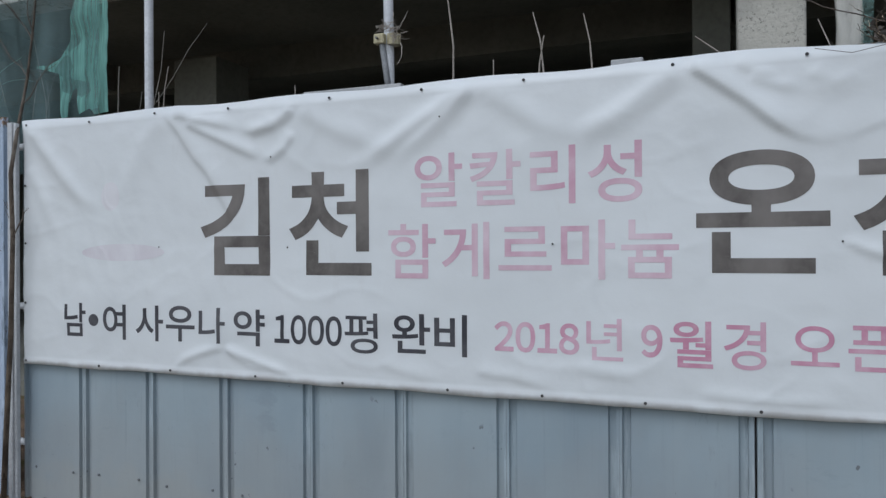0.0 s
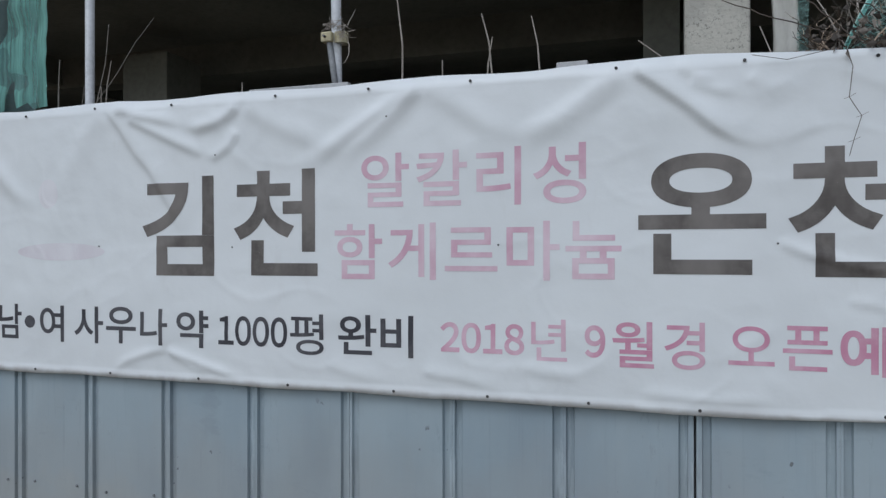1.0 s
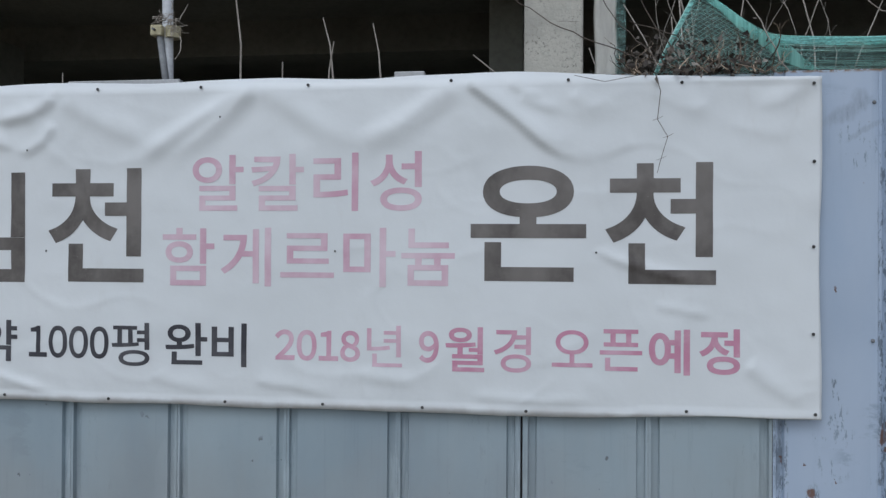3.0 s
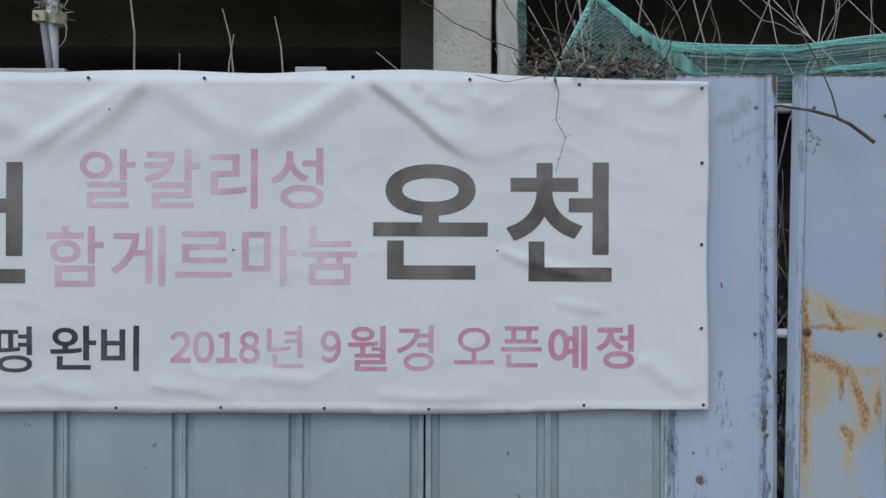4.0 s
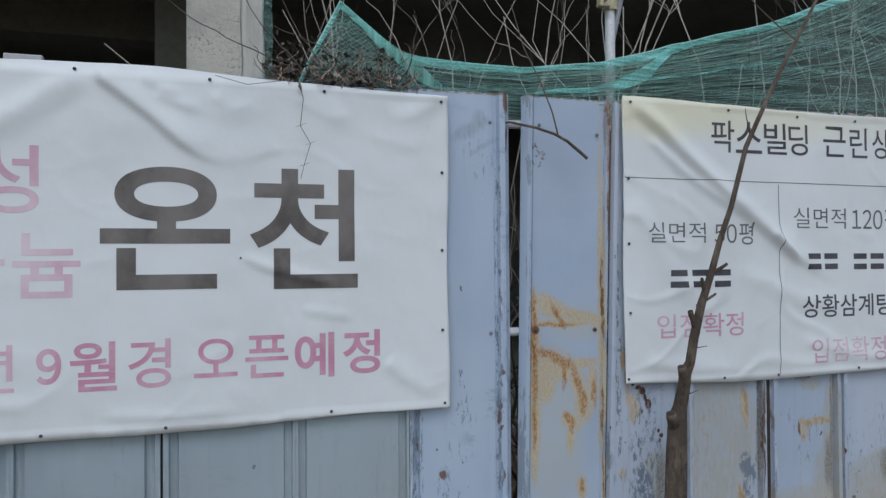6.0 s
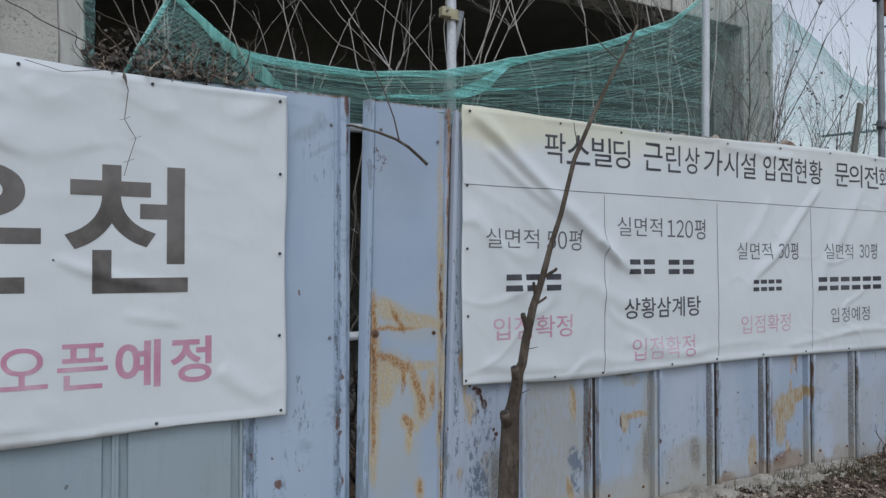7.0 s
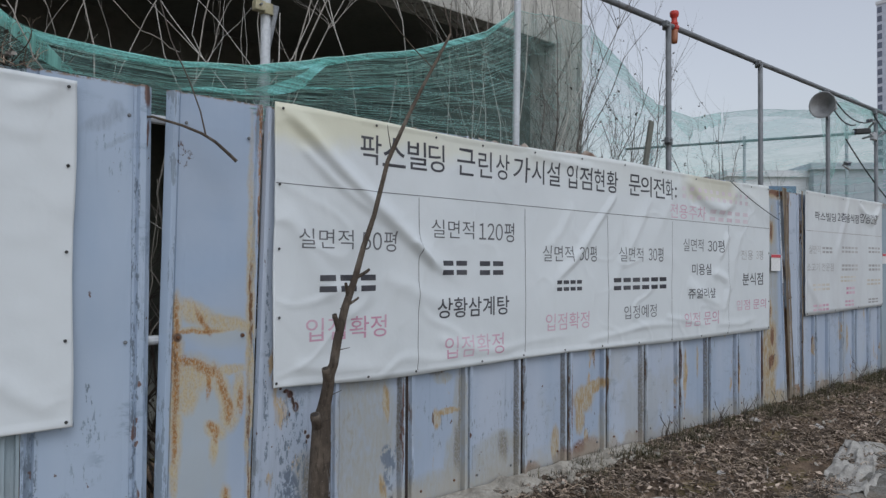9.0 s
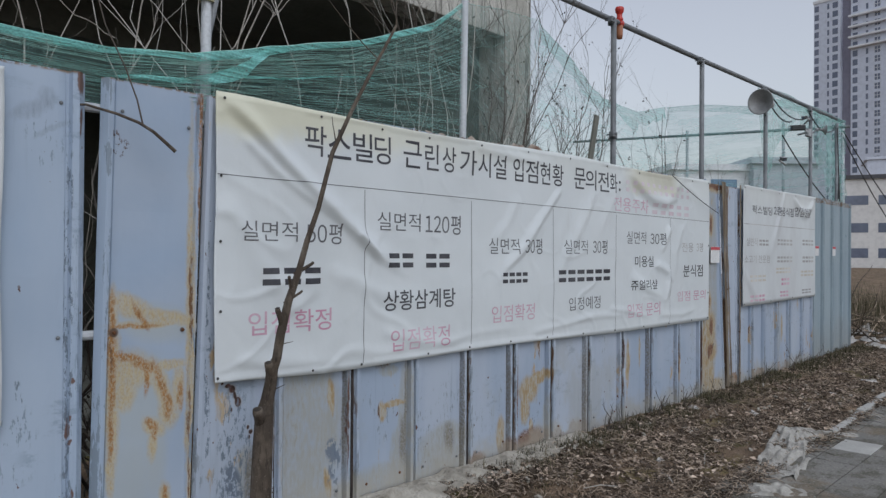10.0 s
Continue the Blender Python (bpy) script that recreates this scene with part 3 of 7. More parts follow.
PAVER = paver()
PALE_PAVER = surface("pale_paver", (0.46, 0.45, 0.42), (0.36, 0.35, 0.33), 0.9, 0.0, 4, 50, 0.5)
CLOTH = surface("dried_cement_sack", (0.46, 0.44, 0.40), (0.30, 0.285, 0.255), 0.95, 0.0, 9, 38, 1.0, 0.02)
SCRAP = surface("white_scrap", (0.56, 0.54, 0.51), (0.40, 0.38, 0.36), 0.7, 0.0, 12, 60)
RED_LAMP = surface("red_plastic", (0.52, 0.035, 0.025), (0.62, 0.06, 0.04), 0.35, 0.0, 12, 60, 0.1)
BROWN_LAMP = surface("faded_orange_plastic", (0.36, 0.13, 0.06), (0.42, 0.18, 0.09), 0.5, 0.0, 12, 60, 0.1)
BLACK_PLASTIC = surface("black_plastic", (0.02, 0.02, 0.022), (0.035, 0.035, 0.037), 0.45, 0.0, 12, 60, 0.1)
GREY_PLASTIC = surface("grey_plastic", (0.38, 0.39, 0.40), (0.46, 0.47, 0.48), 0.5, 0.0, 8, 60, 0.1)
PAPER = surface("white_paper", (0.80, 0.80, 0.79), (0.74, 0.74, 0.73), 0.8, 0.0, 9, 60, 0.1)
# near-black colour of the strips that imitate shade in the fence joints
SEAM_SHADE = surface("joint_shade", (0.022, 0.018, 0.016), (0.05, 0.035, 0.028), 0.9, 0.0, 9, 60, 0.2)
HORN = surface("grey_horn_metal", (0.30, 0.30, 0.30), (0.38, 0.38, 0.38), 0.5, 0.2, 8, 50, 0.1)
RED_PRINT = surface("red_print", (0.55, 0.06, 0.08), (0.62, 0.10, 0.12), 0.6, 0.0, 12, 60, 0.1)
TOWER = surface("pale_grey_tower", (0.64, 0.67, 0.76), (0.60, 0.63, 0.72), 0.8, 0.0, 0.05, 1.0, 0.05)
# tower wall tone darkened to imitate shade on its set-back side
TOWER_SHADE = surface("grey_violet_render", (0.26, 0.25, 0.31), (0.30, 0.29, 0.35), 0.8, 0.0, 0.05, 1.0, 0.05)
TOWER_BAND = surface("white_render", (0.78, 0.78, 0.80), (0.72, 0.72, 0.74), 0.8, 0.0, 0.05, 1.0, 0.05)
PANE = surface("dark_window_glass", (0.12, 0.14, 0.20), (0.18, 0.20, 0.27), 0.12, 0.0, 0.15, 2.0, 0.02)
CREAM = surface("cream_render", (0.74, 0.72, 0.70), (0.68, 0.66, 0.64), 0.85, 0.0, 0.1, 2.0, 0.05)
WHITE_WALL = surface("white_sheet_wall", (0.86, 0.86, 0.88), (0.80, 0.80, 0.82), 0.7, 0.0, 0.1, 2.0, 0.05)
BLUE_WALL = surface("blue_grey_sheet_wall", (0.52, 0.56, 0.60), (0.46, 0.50, 0.54), 0.7, 0.0, 0.1, 2.0, 0.05)
BLUE_PANE = surface("blue_window_band", (0.10, 0.17, 0.30), (0.14, 0.22, 0.36), 0.2, 0.0, 0.3, 3.0, 0.02)
ROOF_DARK = surface("dark_roof", (0.07, 0.07, 0.075), (0.10, 0.10, 0.11), 0.8, 0.0, 0.2, 3.0, 0.05)


def leaf_mat():
    k = Mat("dead_leaf", 0.85, 0.0, 0.25)
    r = k.island()
    k.colour(k.mix(k.math("POWER", r, 1.9), (0.055, 0.038, 0.027), (0.70, 0.57, 0.46)))
    return k.m


def grass_mat():
    k = Mat("dry_grass", 0.85, 0.0, 0.25)
    r = k.island()
    k.colour(k.mix(k.step(r, 0.3, 0.9), (0.036, 0.040, 0.018), (0.20, 0.165, 0.105)))
    return k.m


def dark_leaf_mat():
    k = Mat("shrivelled_leaf", 0.85, 0.0, 0.25)
    k.colour(k.mix(k.math("POWER", k.island(), 1.9), (0.030, 0.025, 0.022), (0.27, 0.245, 0.215)))
    return k.m


def straw_mat():
    k = Mat("dry_straw", 0.85, 0.0, 0.25)
    k.colour(k.mix(k.math("POWER", k.island(), 2.3), (0.032, 0.024, 0.018), (0.60, 0.475, 0.36)))
    return k.m


LEAF, GRASS, DARK_LEAF, STRAW = leaf_mat(), grass_mat(), dark_leaf_mat(), straw_mat()


# ---- mesh helpers ----
def finish(name, bm, material, smooth=False):
    bmesh.ops.recalc_face_normals(bm, faces=bm.faces)
    me = bpy.data.meshes.new(name)
    bm.to_mesh(me)
    bm.free()
    if smooth:
        me.polygons.foreach_set("use_smooth", [True] * len(me.polygons))
    me.materials.append(material)
    return me


def part(name, bm, material, parent=None, label="", smooth=False):
    ob = new(name, finish(name, bm, material, smooth))
    ob.parent = parent
    if label:
        ob["label"] = label
    return ob


def piece(name, me, parent, place, turn=0.0, scale=(1, 1, 1)):
    ob = new(name, me)
    ob.parent = parent
    ob.matrix_basis = Matrix.LocRotScale(place, Euler((0, 0, turn)), scale)
    return ob


def empty(name, label, category, group="", kind=""):
    return tagged(new(name), label, category, group, kind)


def thing(name, bm, material, label, category, group="", kind="", smooth=False):
    return tagged(new(name, finish(name, bm, material, smooth)), label, category, group, kind)


def box(bm, lo, hi, bevel=0.0, turn=None):
    verts = bmesh.ops.create_cube(bm, size=1.0)["verts"]
    mid, size = [(a + b) / 2 for a, b in zip(lo, hi)], [b - a for a, b in zip(lo, hi)]
    for v in verts:
        v.co = Vector([m + c * s for m, c, s in zip(mid, v.co, size)])
    if turn is not None:
        for v in verts:
            v.co = turn @ v.co
    if bevel:
        edges = list({e for v in verts for e in v.link_edges})
        bmesh.ops.bevel(bm, geom=edges, offset=bevel, segments=2, affect="EDGES", profile=0.5)
    return verts


def tube(bm, pts, r0, r1=None, n=6, cap=True):
    """A round, tapering tube along points."""
    r1 = r0 if r1 is None else r1
    pts = [Vector(p) for p in pts]
    rings, side = [], None
    for i, p in enumerate(pts):
        way = (pts[min(i + 1, len(pts) - 1)] - pts[max(i - 1, 0)]).normalized()
        if side is None:
            side = way.orthogonal().normalized()
        side = (side - way * side.dot(way)).normalized()
        up = way.cross(side)
        r = r0 + (r1 - r0) * i / max(1, len(pts) - 1)
        rings.append([bm.verts.new(p + r * (math.cos(6.2832 * k / n) * side + math.sin(6.2832 * k / n) * up)) for k in range(n)])
    for a, b in zip(rings, rings[1:]):
        for k in range(n):
            bm.faces.new((a[k], a[(k + 1) % n], b[(k + 1) % n], b[k]))
    if cap:
        bm.faces.new(rings[0][::-1])
        bm.faces.new(rings[-1])


def lathe(bm, profile, n=20, m=Matrix()):
    """Turns a profile of (radius, height) about z, then places it by m."""
    rings = [[bm.verts.new(m @ Vector((r * math.cos(6.2832 * k / n), r * math.sin(6.2832 * k / n), z))) for k in range(n)] for r, z in profile]
    for a, b in zip(rings, rings[1:]):
        for k in range(n):
            bm.faces.new((a[k], a[(k + 1) % n], b[(k + 1) % n], b[k]))
    if profile[0][0] > 0.0005:
        bm.faces.new(rings[0][::-1])
    if profile[-1][0] > 0.0005:
        bm.faces.new(rings[-1])


def sheet(bm, us, vs, at):
    """A grid of points at(u, v), joined by quads."""
    rows = [[bm.verts.new(at(u, v)) for u in us] for v in vs]
    for a, b in zip(rows, rows[1:]):
        for k in range(len(us) - 1):
            bm.faces.new((a[k], a[k + 1], b[k + 1], b[k]))


def steps(a, b, d):
    n = max(1, round((b - a) / d))
    return [a + (b - a) * i / n for i in range(n + 1)]


def ease(v, lo, hi):
    u = min(1.0, max(0.0, (v - lo) / (hi - lo)))
    return u * u * (3 - 2 * u)


def wave(x, y, z=0.0):
    return noise.noise(Vector((x, y, z)))


# ---- ground and pavement ----
PAVE_EDGE = -1.15
FENCE_TOP = 2.385
FENCE_Y = 0.036


def ground_height(x, y):
    berm = 0.10 * ease(y, -1.05, -0.05) * ease(x, 1.0, 5.0) + 0.03 * ease(x, 9.0, 14.0) * ease(y, -1.2, -0.2)
    rough = 0.018 * wave(x * 2.2, y * 2.2) + 0.014 * wave(x * 6, y * 6, 4)
    near = 1.0 if -6 < x < 24 and -1.5 < y < 3.0 else 0.0
    rim = PAVE_EDGE - 0.07 - 0.13 * wave(x * 1.1, 3) - 0.05 * wave(x * 4.3, 8)
    soil_here = ease(y, rim - 0.05, rim + 0.10)
    return berm + (rough + 0.012) * soil_here * near - 0.05 * (1 - soil_here)


bm = bmesh.new()
gx = [-900, -300, -100, -40, -20, -12, -8] + steps(-6, 2, 0.4) + steps(2.1, 15, 0.06) + steps(15.3, 24, 0.5) + [30, 40, 60, 100, 300, 900]
gy = [-900, -300, -100, -40, -20, -10, -6, -4, -3, -2.2, -1.9, -1.7, -1.6, -1.52, -1.45] + steps(-1.385, 0.15, 0.055) + steps(0.4, 3, 0.4) + [5, 8, 12, 20, 40, 100, 300, 900]
sheet(bm, gx, gy, lambda x, y: Vector((x, y, ground_height(x, y))))
thing("ground", bm, SOIL, "dry brown soil strewn with litter along the fence", "ground", kind="structure", smooth=True)

pavement = empty("pavement", "old dark grey concrete slab pavement beside the soil strip", "pavement", kind="structure")
bm = bmesh.new()
box(bm, (-20, -3.9, -0.12), (30, PAVE_EDGE - 0.005, -0.03))
part("bedding", bm, SOIL, pavement)
rng = random.Random(31)
x = 7.75
while x < 13.5:
    # worn edging stones, half buried along the soil
    long = rng.uniform(0.35, 0.6)
    y = -1.30 + 0.09 * ease(x, 7.7, 10.0) + rng.uniform(-0.012, 0.012)
    bm = bmesh.new()
    box(bm, (x, y - 0.035, -0.08), (x + long - 0.015, y + 0.035 + rng.uniform(-0.01, 0.02), 0.022 + rng.uniform(-0.012, 0.012)), 0.012)
    part("edging_stone", bm, PALE_PAVER, pavement, "pale worn edging stone")
    x += long

# ---- unfinished building behind the fence ----
BY = 2.42
house = empty("unfinished_building", "unfinished concrete building with open dark ground floor behind the fence", "building")
for x0, x1, mat_here, lab in ((0.22, 0.675, FLAKED, "column with flaked whitewash"), (7.635, 8.165, CONCRETE, ""), (-9.4, -8.9, CONCRETE, ""), (-14.8, -14.3, CONCRETE, "")):
    bm = bmesh.new()
    box(bm, (x0, BY, 0.0), (x1, BY + 0.45, 9.0 if x0 > 7 else 4.60), 0.02)
    part("column", bm, mat_here, house, lab)
bm = bmesh.new()
box(bm, (-15, BY + 0.004, 4.325), (7.632, BY + 0.40, 5.05), 0.012)
part("beam", bm, CONCRETE, house, "stained front edge beam")
bm = bmesh.new()
box(bm, (7.62, BY + 0.454, 4.32), (8.15, 12.0, 5.05), 0.012)
part("beam", bm, CONCRETE, house)
# inside parts take the concrete whose dark tone imitates the unlit interior
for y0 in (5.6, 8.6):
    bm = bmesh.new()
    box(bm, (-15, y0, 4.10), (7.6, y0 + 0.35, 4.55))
    part("beam", bm, SHADE_CONCRETE, house)
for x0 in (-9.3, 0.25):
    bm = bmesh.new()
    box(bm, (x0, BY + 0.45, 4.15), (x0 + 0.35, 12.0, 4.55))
    part("beam", bm, SHADE_CONCRETE, house)
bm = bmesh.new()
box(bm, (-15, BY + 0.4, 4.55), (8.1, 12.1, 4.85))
part("slab", bm, SHADE_CONCRETE, house, "soffit of the upper floor, coloured dark for its shade")
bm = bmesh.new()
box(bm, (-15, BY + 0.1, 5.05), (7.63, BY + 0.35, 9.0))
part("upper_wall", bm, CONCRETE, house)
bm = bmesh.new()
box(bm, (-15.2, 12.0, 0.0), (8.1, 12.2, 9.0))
part("back_wall", bm, SHADE_CONCRETE, house)
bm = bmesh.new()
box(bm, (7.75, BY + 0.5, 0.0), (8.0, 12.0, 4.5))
part("side_wall", bm, SHADE_CONCRETE, house)
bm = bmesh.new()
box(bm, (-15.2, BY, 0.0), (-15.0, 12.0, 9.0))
part("side_wall", bm, SHADE_CONCRETE, house)
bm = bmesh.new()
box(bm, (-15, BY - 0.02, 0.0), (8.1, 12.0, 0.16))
part("floor_slab", bm, SHADE_CONCRETE, house)
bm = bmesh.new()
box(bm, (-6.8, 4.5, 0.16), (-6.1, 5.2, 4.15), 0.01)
part("pillar", bm, SHADE_CONCRETE, house)
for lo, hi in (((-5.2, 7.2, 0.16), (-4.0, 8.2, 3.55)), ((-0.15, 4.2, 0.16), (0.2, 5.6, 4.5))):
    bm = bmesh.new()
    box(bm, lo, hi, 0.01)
    part("partition", bm, SHADE_CONCRETE, house)

# white board and net strip on the column's flank, close behind the fence
post = empty("board_post", "white peeling board post with a green net strip behind the banner", "post")
bm = bmesh.new()
sheet(bm, steps(0.56, 0.665, 0.0105), steps(0.05, 3.6, 0.05), lambda x, z: Vector((x + 0.008 * wave(z * 5, 2), 0.24 + 0.012 * wave(x * 30, z * 4), z)))
bmesh.ops.solidify(bm, geom=bm.faces[:], thickness=0.03)
part("board", bm, BOARD, post, smooth=True)
bm = bmesh.new()
sheet(bm, steps(0.655, 0.70, 0.009), steps(0.1, 3.6, 0.05), lambda x, z: Vector((x + 0.012 * wave(z * 4, 7), 0.215 + 0.015 * wave(x * 60, z * 5, 3), z)))
part("net_strip", bm, NET_FRONT, post, "green net strip", smooth=True)

# ---- hoarding fence ----
RIDGE = [(0.0, -0.004), (0.007, -0.004), (0.012, -0.026), (0.036, -0.026), (0.041, 0.010), (0.051, 0.011), (0.056, 0.0)]
LAPPED = [(0.0, -0.007), (0.012, -0.007), (0.015, 0.015), (0.045, 0.019), (0.050, 0.0)]
BUTTED = [(0.0, 0.006), (0.003, -0.007), (0.024, -0.007), (0.028, 0.015), (0.058, 0.019), (0.064, 0.0)]
FLANGE = [(0.0, 0.014), (0.004, 0.008), (0.030, -0.022), (0.035, -0.026), (0.062, -0.025), (0.068, 0.004), (0.080, 0.006), (0.084, 0.0)]

SLIM = [(0.0, 0.012), (0.004, 0.006), (0.022, -0.020), (0.027, -0.023), (0.044, -0.022), (0.049, 0.004), (0.056, 0.005), (0.060, 0.0)]
LIP = [(0.0, 0.008), (0.010, -0.014), (0.030, -0.016), (0.036, 0.0)]


def panel_mesh(w, z0, z1, dent=0.0, halves=(RIDGE, RIDGE), lean=(0.0, 0.0)):
    """One folded sheet, w wide: a flat pan with a stiffening fold along both sides; lean is each side's slope."""
    front = list(halves[0]) + [(w * f, 0.0) for f in (0.22, 0.36, 0.5, 0.64, 0.78)]
    front += [(w - x, y) for x, y in reversed(halves[1])]
    bm = bmesh.new()
    levels = steps(z0, z1, 0.15)
    rows = []
    for back in (0.0, 0.004):
        rows.append([[bm.verts.new((x + z * (lean[0] + (lean[1] - lean[0]) * x / w), y + back + (dent * wave(x * 4 + w * 37, z * 2.3, w * 91) if 0.1 < x < w - 0.1 else 0.0), z)) for x, y in front] for z in levels])
    n = len(front)
    for side, flip in ((rows[0], False), (rows[1], True)):
        for a, b in zip(side, side[1:]):
            for k in range(n - 1):
                f = (a[k], a[k + 1], b[k + 1], b[k])
                bm.faces.new(f[::-1] if flip else f)
    for a, b in ((rows[0][-1], rows[1][-1]), (rows[1][0], rows[0][0])):
        for k in range(n - 1):
            bm.faces.new((a[k], a[k + 1], b[k + 1], b[k]))
    for e in (0, n - 1):
        for a0, a1, b0, b1 in zip(rows[0], rows[0][1:], rows[1], rows[1][1:]):
            f = (a0[e], a1[e], b1[e], b0[e])
            bm.faces.new(f)
    return bm


screw_bm = bmesh.new()
lathe(screw_bm, [(0.0, 0.0), (0.0085, 0.001), (0.0085, 0.004), (0.005, 0.0075), (0.0, 0.008)], 8, pose(0, 0, 0, 90))
SCREW, SCREW_GREY = finish("screw", screw_bm.copy(), RUST), finish("screw", screw_bm, DULL_PIPE)


def fence_run(fence, seams, mats, tops, screws=True, wide=(), halves=None, leans=None, gap=0.004):
    rng = random.Random(len(seams) * 7 + 1)
    for i, (a, b) in enumerate(seams):
        top = tops + rng.uniform(-0.012, 0.006)
        ob = part("steel_panel", panel_mesh(b - a - gap - (0.015 if i in wide else 0.0), 0.0, top, 0.010, halves[i] if halves else (RIDGE, RIDGE), leans[i] if leans else (0.0, 0.0)), mats(i, a), fence)
        ob.location = (a + gap / 2 + (0.006 if i % 7 == 1 and not halves else 0.0), FENCE_Y + rng.uniform(-0.003, 0.003), 0.0)
        # an added dark strip draws the shadow line of each joint
        if wide:
            back = bmesh.new()
            slim = rng.choice((0.0, 0.004, 0.009)) if i in wide else 0.015
            box(back, (b - 0.0165 + slim, FENCE_Y - 0.016, 0.0), (b + 0.001, FENCE_Y + 0.020, top - 0.02))
            part("shade_strip", back, SEAM_SHADE, fence, "dark strip standing in for the shade between the sheets")
        if screws:
            for z in (0.22, 1.215, 2.225):
                for off in (0.105, b - a - 0.105):
                    piece("screw", SCREW_GREY if fence.name.startswith("grey") or rng.random() < 0.5 else SCREW, ob, (off + z * (leans[i][0] if leans else 0.0) + rng.uniform(-0.008, 0.008), -0.002, z + rng.uniform(-0.012, 0.012)))


def pairs(xs):
    return list(zip(xs, xs[1:]))


grey = empty("grey_fence", "grey painted corrugated steel hoarding fence under a white banner", "fence")
fence_run(grey, pairs([-4.012, -3.508, -2.988, -2.462, -1.921, -1.384, -0.852, -0.329, 0.228]), lambda i, x: GREY_STEEL, 2.372, halves=[(LAPPED, LAPPED)] * 7 + [(LAPPED, BUTTED)], gap=0.001)
fence_run(grey, pairs([0.234, 0.781, 1.298]), lambda i, x: GREY_STEEL, 2.372, halves=[(BUTTED, LAPPED), (LAPPED, LAPPED)], gap=0.001)
# black backing added so the open joint looks deep in shade
bm = bmesh.new()
box(bm, (0.218, FENCE_Y + 0.026, 0.0), (0.246, FENCE_Y + 0.034, 2.35))
part("shade_strip", bm, SEAM_SHADE, grey, "dark strip standing in for the shade between the sheets")
blue = empty("blue_fence", "light blue steel hoarding fence with chipped paint and rust", "fence")
fence_run(blue, [(1.300, 1.814)], lambda i, x: BLUE_STEEL, FENCE_TOP, halves=[(LAPPED, FLANGE)])
fence_run(blue, [(1.834, 2.306)], lambda i, x: RUST_STEEL, FENCE_TOP, screws=False, halves=[(SLIM, LIP)], leans=[(0.019, 0.027)])
for x, z in ((1.967, 2.235), (2.285, 2.20), (1.940, 1.228), (2.264, 1.219)):
    piece("screw", SCREW_GREY if z > 2 else SCREW, blue, (x, FENCE_Y - 0.004, z))
fence_run(blue, [(2.310, 2.776)], lambda i, x: WORN_STEEL, FENCE_TOP, halves=[(LIP, RIDGE)], leans=[(0.029, 0.004)])
fence_run(blue, pairs([2.783, 3.312, 3.80, 4.32, 4.819, 5.295, 5.821, 6.372, 6.891, 7.449, 7.968]), lambda i, x: WORN_STEEL, FENCE_TOP, wide=(0, 2, 3, 4, 5, 6, 7, 9))
fence_run(blue, [(7.975, 8.635)], lambda i, x: WORN_STEEL, FENCE_TOP, halves=[(RIDGE, LIP)], leans=[(0.0, -0.088)])
fence_run(blue, [(8.70, 8.962)], lambda i, x: WORN_STEEL, FENCE_TOP, halves=[(LIP, LIP)], leans=[(-0.088, 0.0)])
fence_run(blue, pairs([8.968, 9.37, 9.765, 10.22, 10.66, 11.16, 11.60]), lambda i, x: WORN_STEEL, FENCE_TOP, wide=(0, 1, 3, 5))
end = empty("end_fence", "plain grey steel hoarding panels at the fence corner", "fence")
fence_run(end, pairs([11.61, 12.06, 12.52, 13.0, 13.48]), lambda i, x: GREY_STEEL, 2.44, False)
outer = empty("outer_fence", "blue-grey steel hoarding panels past a narrow gap", "fence")
fence_run(outer, pairs([-5.75, -5.22, -4.68, -4.15]), lambda i, x: BLUE_STEEL, 2.44)
# rusted edges beside the gap and on the seam of the second banner
for x0, w, lean in ((8.63, 0.06, 0.075), (8.725, 0.04, 0.088), (8.95, 0.035, 0.0)):
    bm = bmesh.new()
    sheet(bm, [0.0, 0.5, 1.0], steps(0.05, 2.41, 0.08), lambda u, z: Vector((x0 - lean * z + u * w * (1 + 0.5 * wave(z * 7, x0)) + 0.008 * wave(z * 5, x0), FENCE_Y - 0.036 + 0.004 * wave(z * 9, u * 4), z)))
    bmesh.ops.solidify(bm, geom=bm.faces[:], thickness=0.012)
    part("rusted_edge", bm, SPLIT_WOOD, blue, "rusted flaking sheet edge")
bm = bmesh.new()
for x0, x1, z, y in ((3.92, 4.30, 2.39, 0.03), (4.32, 4.9, 2.395, 0.03), (4.85, 5.45, 2.405, 0.04)):
    sheet(bm, steps(x0, x1, 0.02), [0, 0.5, 1], lambda x, v: Vector((x, y + 0.03 * v + 0.01 * wave(x * 9, v), z + 0.06 * (1 - v) * abs(wave(x * 6, 3)) + 0.02 * wave(x * 17, 5) - 0.03 + 0.06 * v * (0.5 + abs(wave(x * 4, 8))))))
part("bent_top_edge", bm, FLAKY_RUST, blue, "bent rusted top edge")
for x0, x1, z in ((-1.97, -1.40, 2.395), (-0.36, -0.22, 2.405), (-3.07, -2.97, 2.39)):
    bm = bmesh.new()
    box(bm, (x0, 0.05, z - 0.05), (x1, 0.09, z + 0.012), 0.004)
    part("top_rail_end", bm, GREY_PLASTIC, grey)
bm = bmesh.new()
box(bm, (-4.06, -0.045, 0.0), (-4.02, 0.0, 2.375), 0.004)
part("corner_post", bm, ZINC, grey, "grey square corner post")
bm = bmesh.new()
box(bm, (-4.016, -0.038, 0.0), (-3.992, -0.012, 2.37), 0.004)
part("corner_post", bm, ZINC, grey)
# pipes that carry the sheets
for z in (0.35, 1.22, 2.24):
    bm = bmesh.new()
    tube(bm, [(-5.8, 0.078, z), (13.45, 0.078, z)], 0.022, n=10)
    part("rail", bm, ZINC, grey)

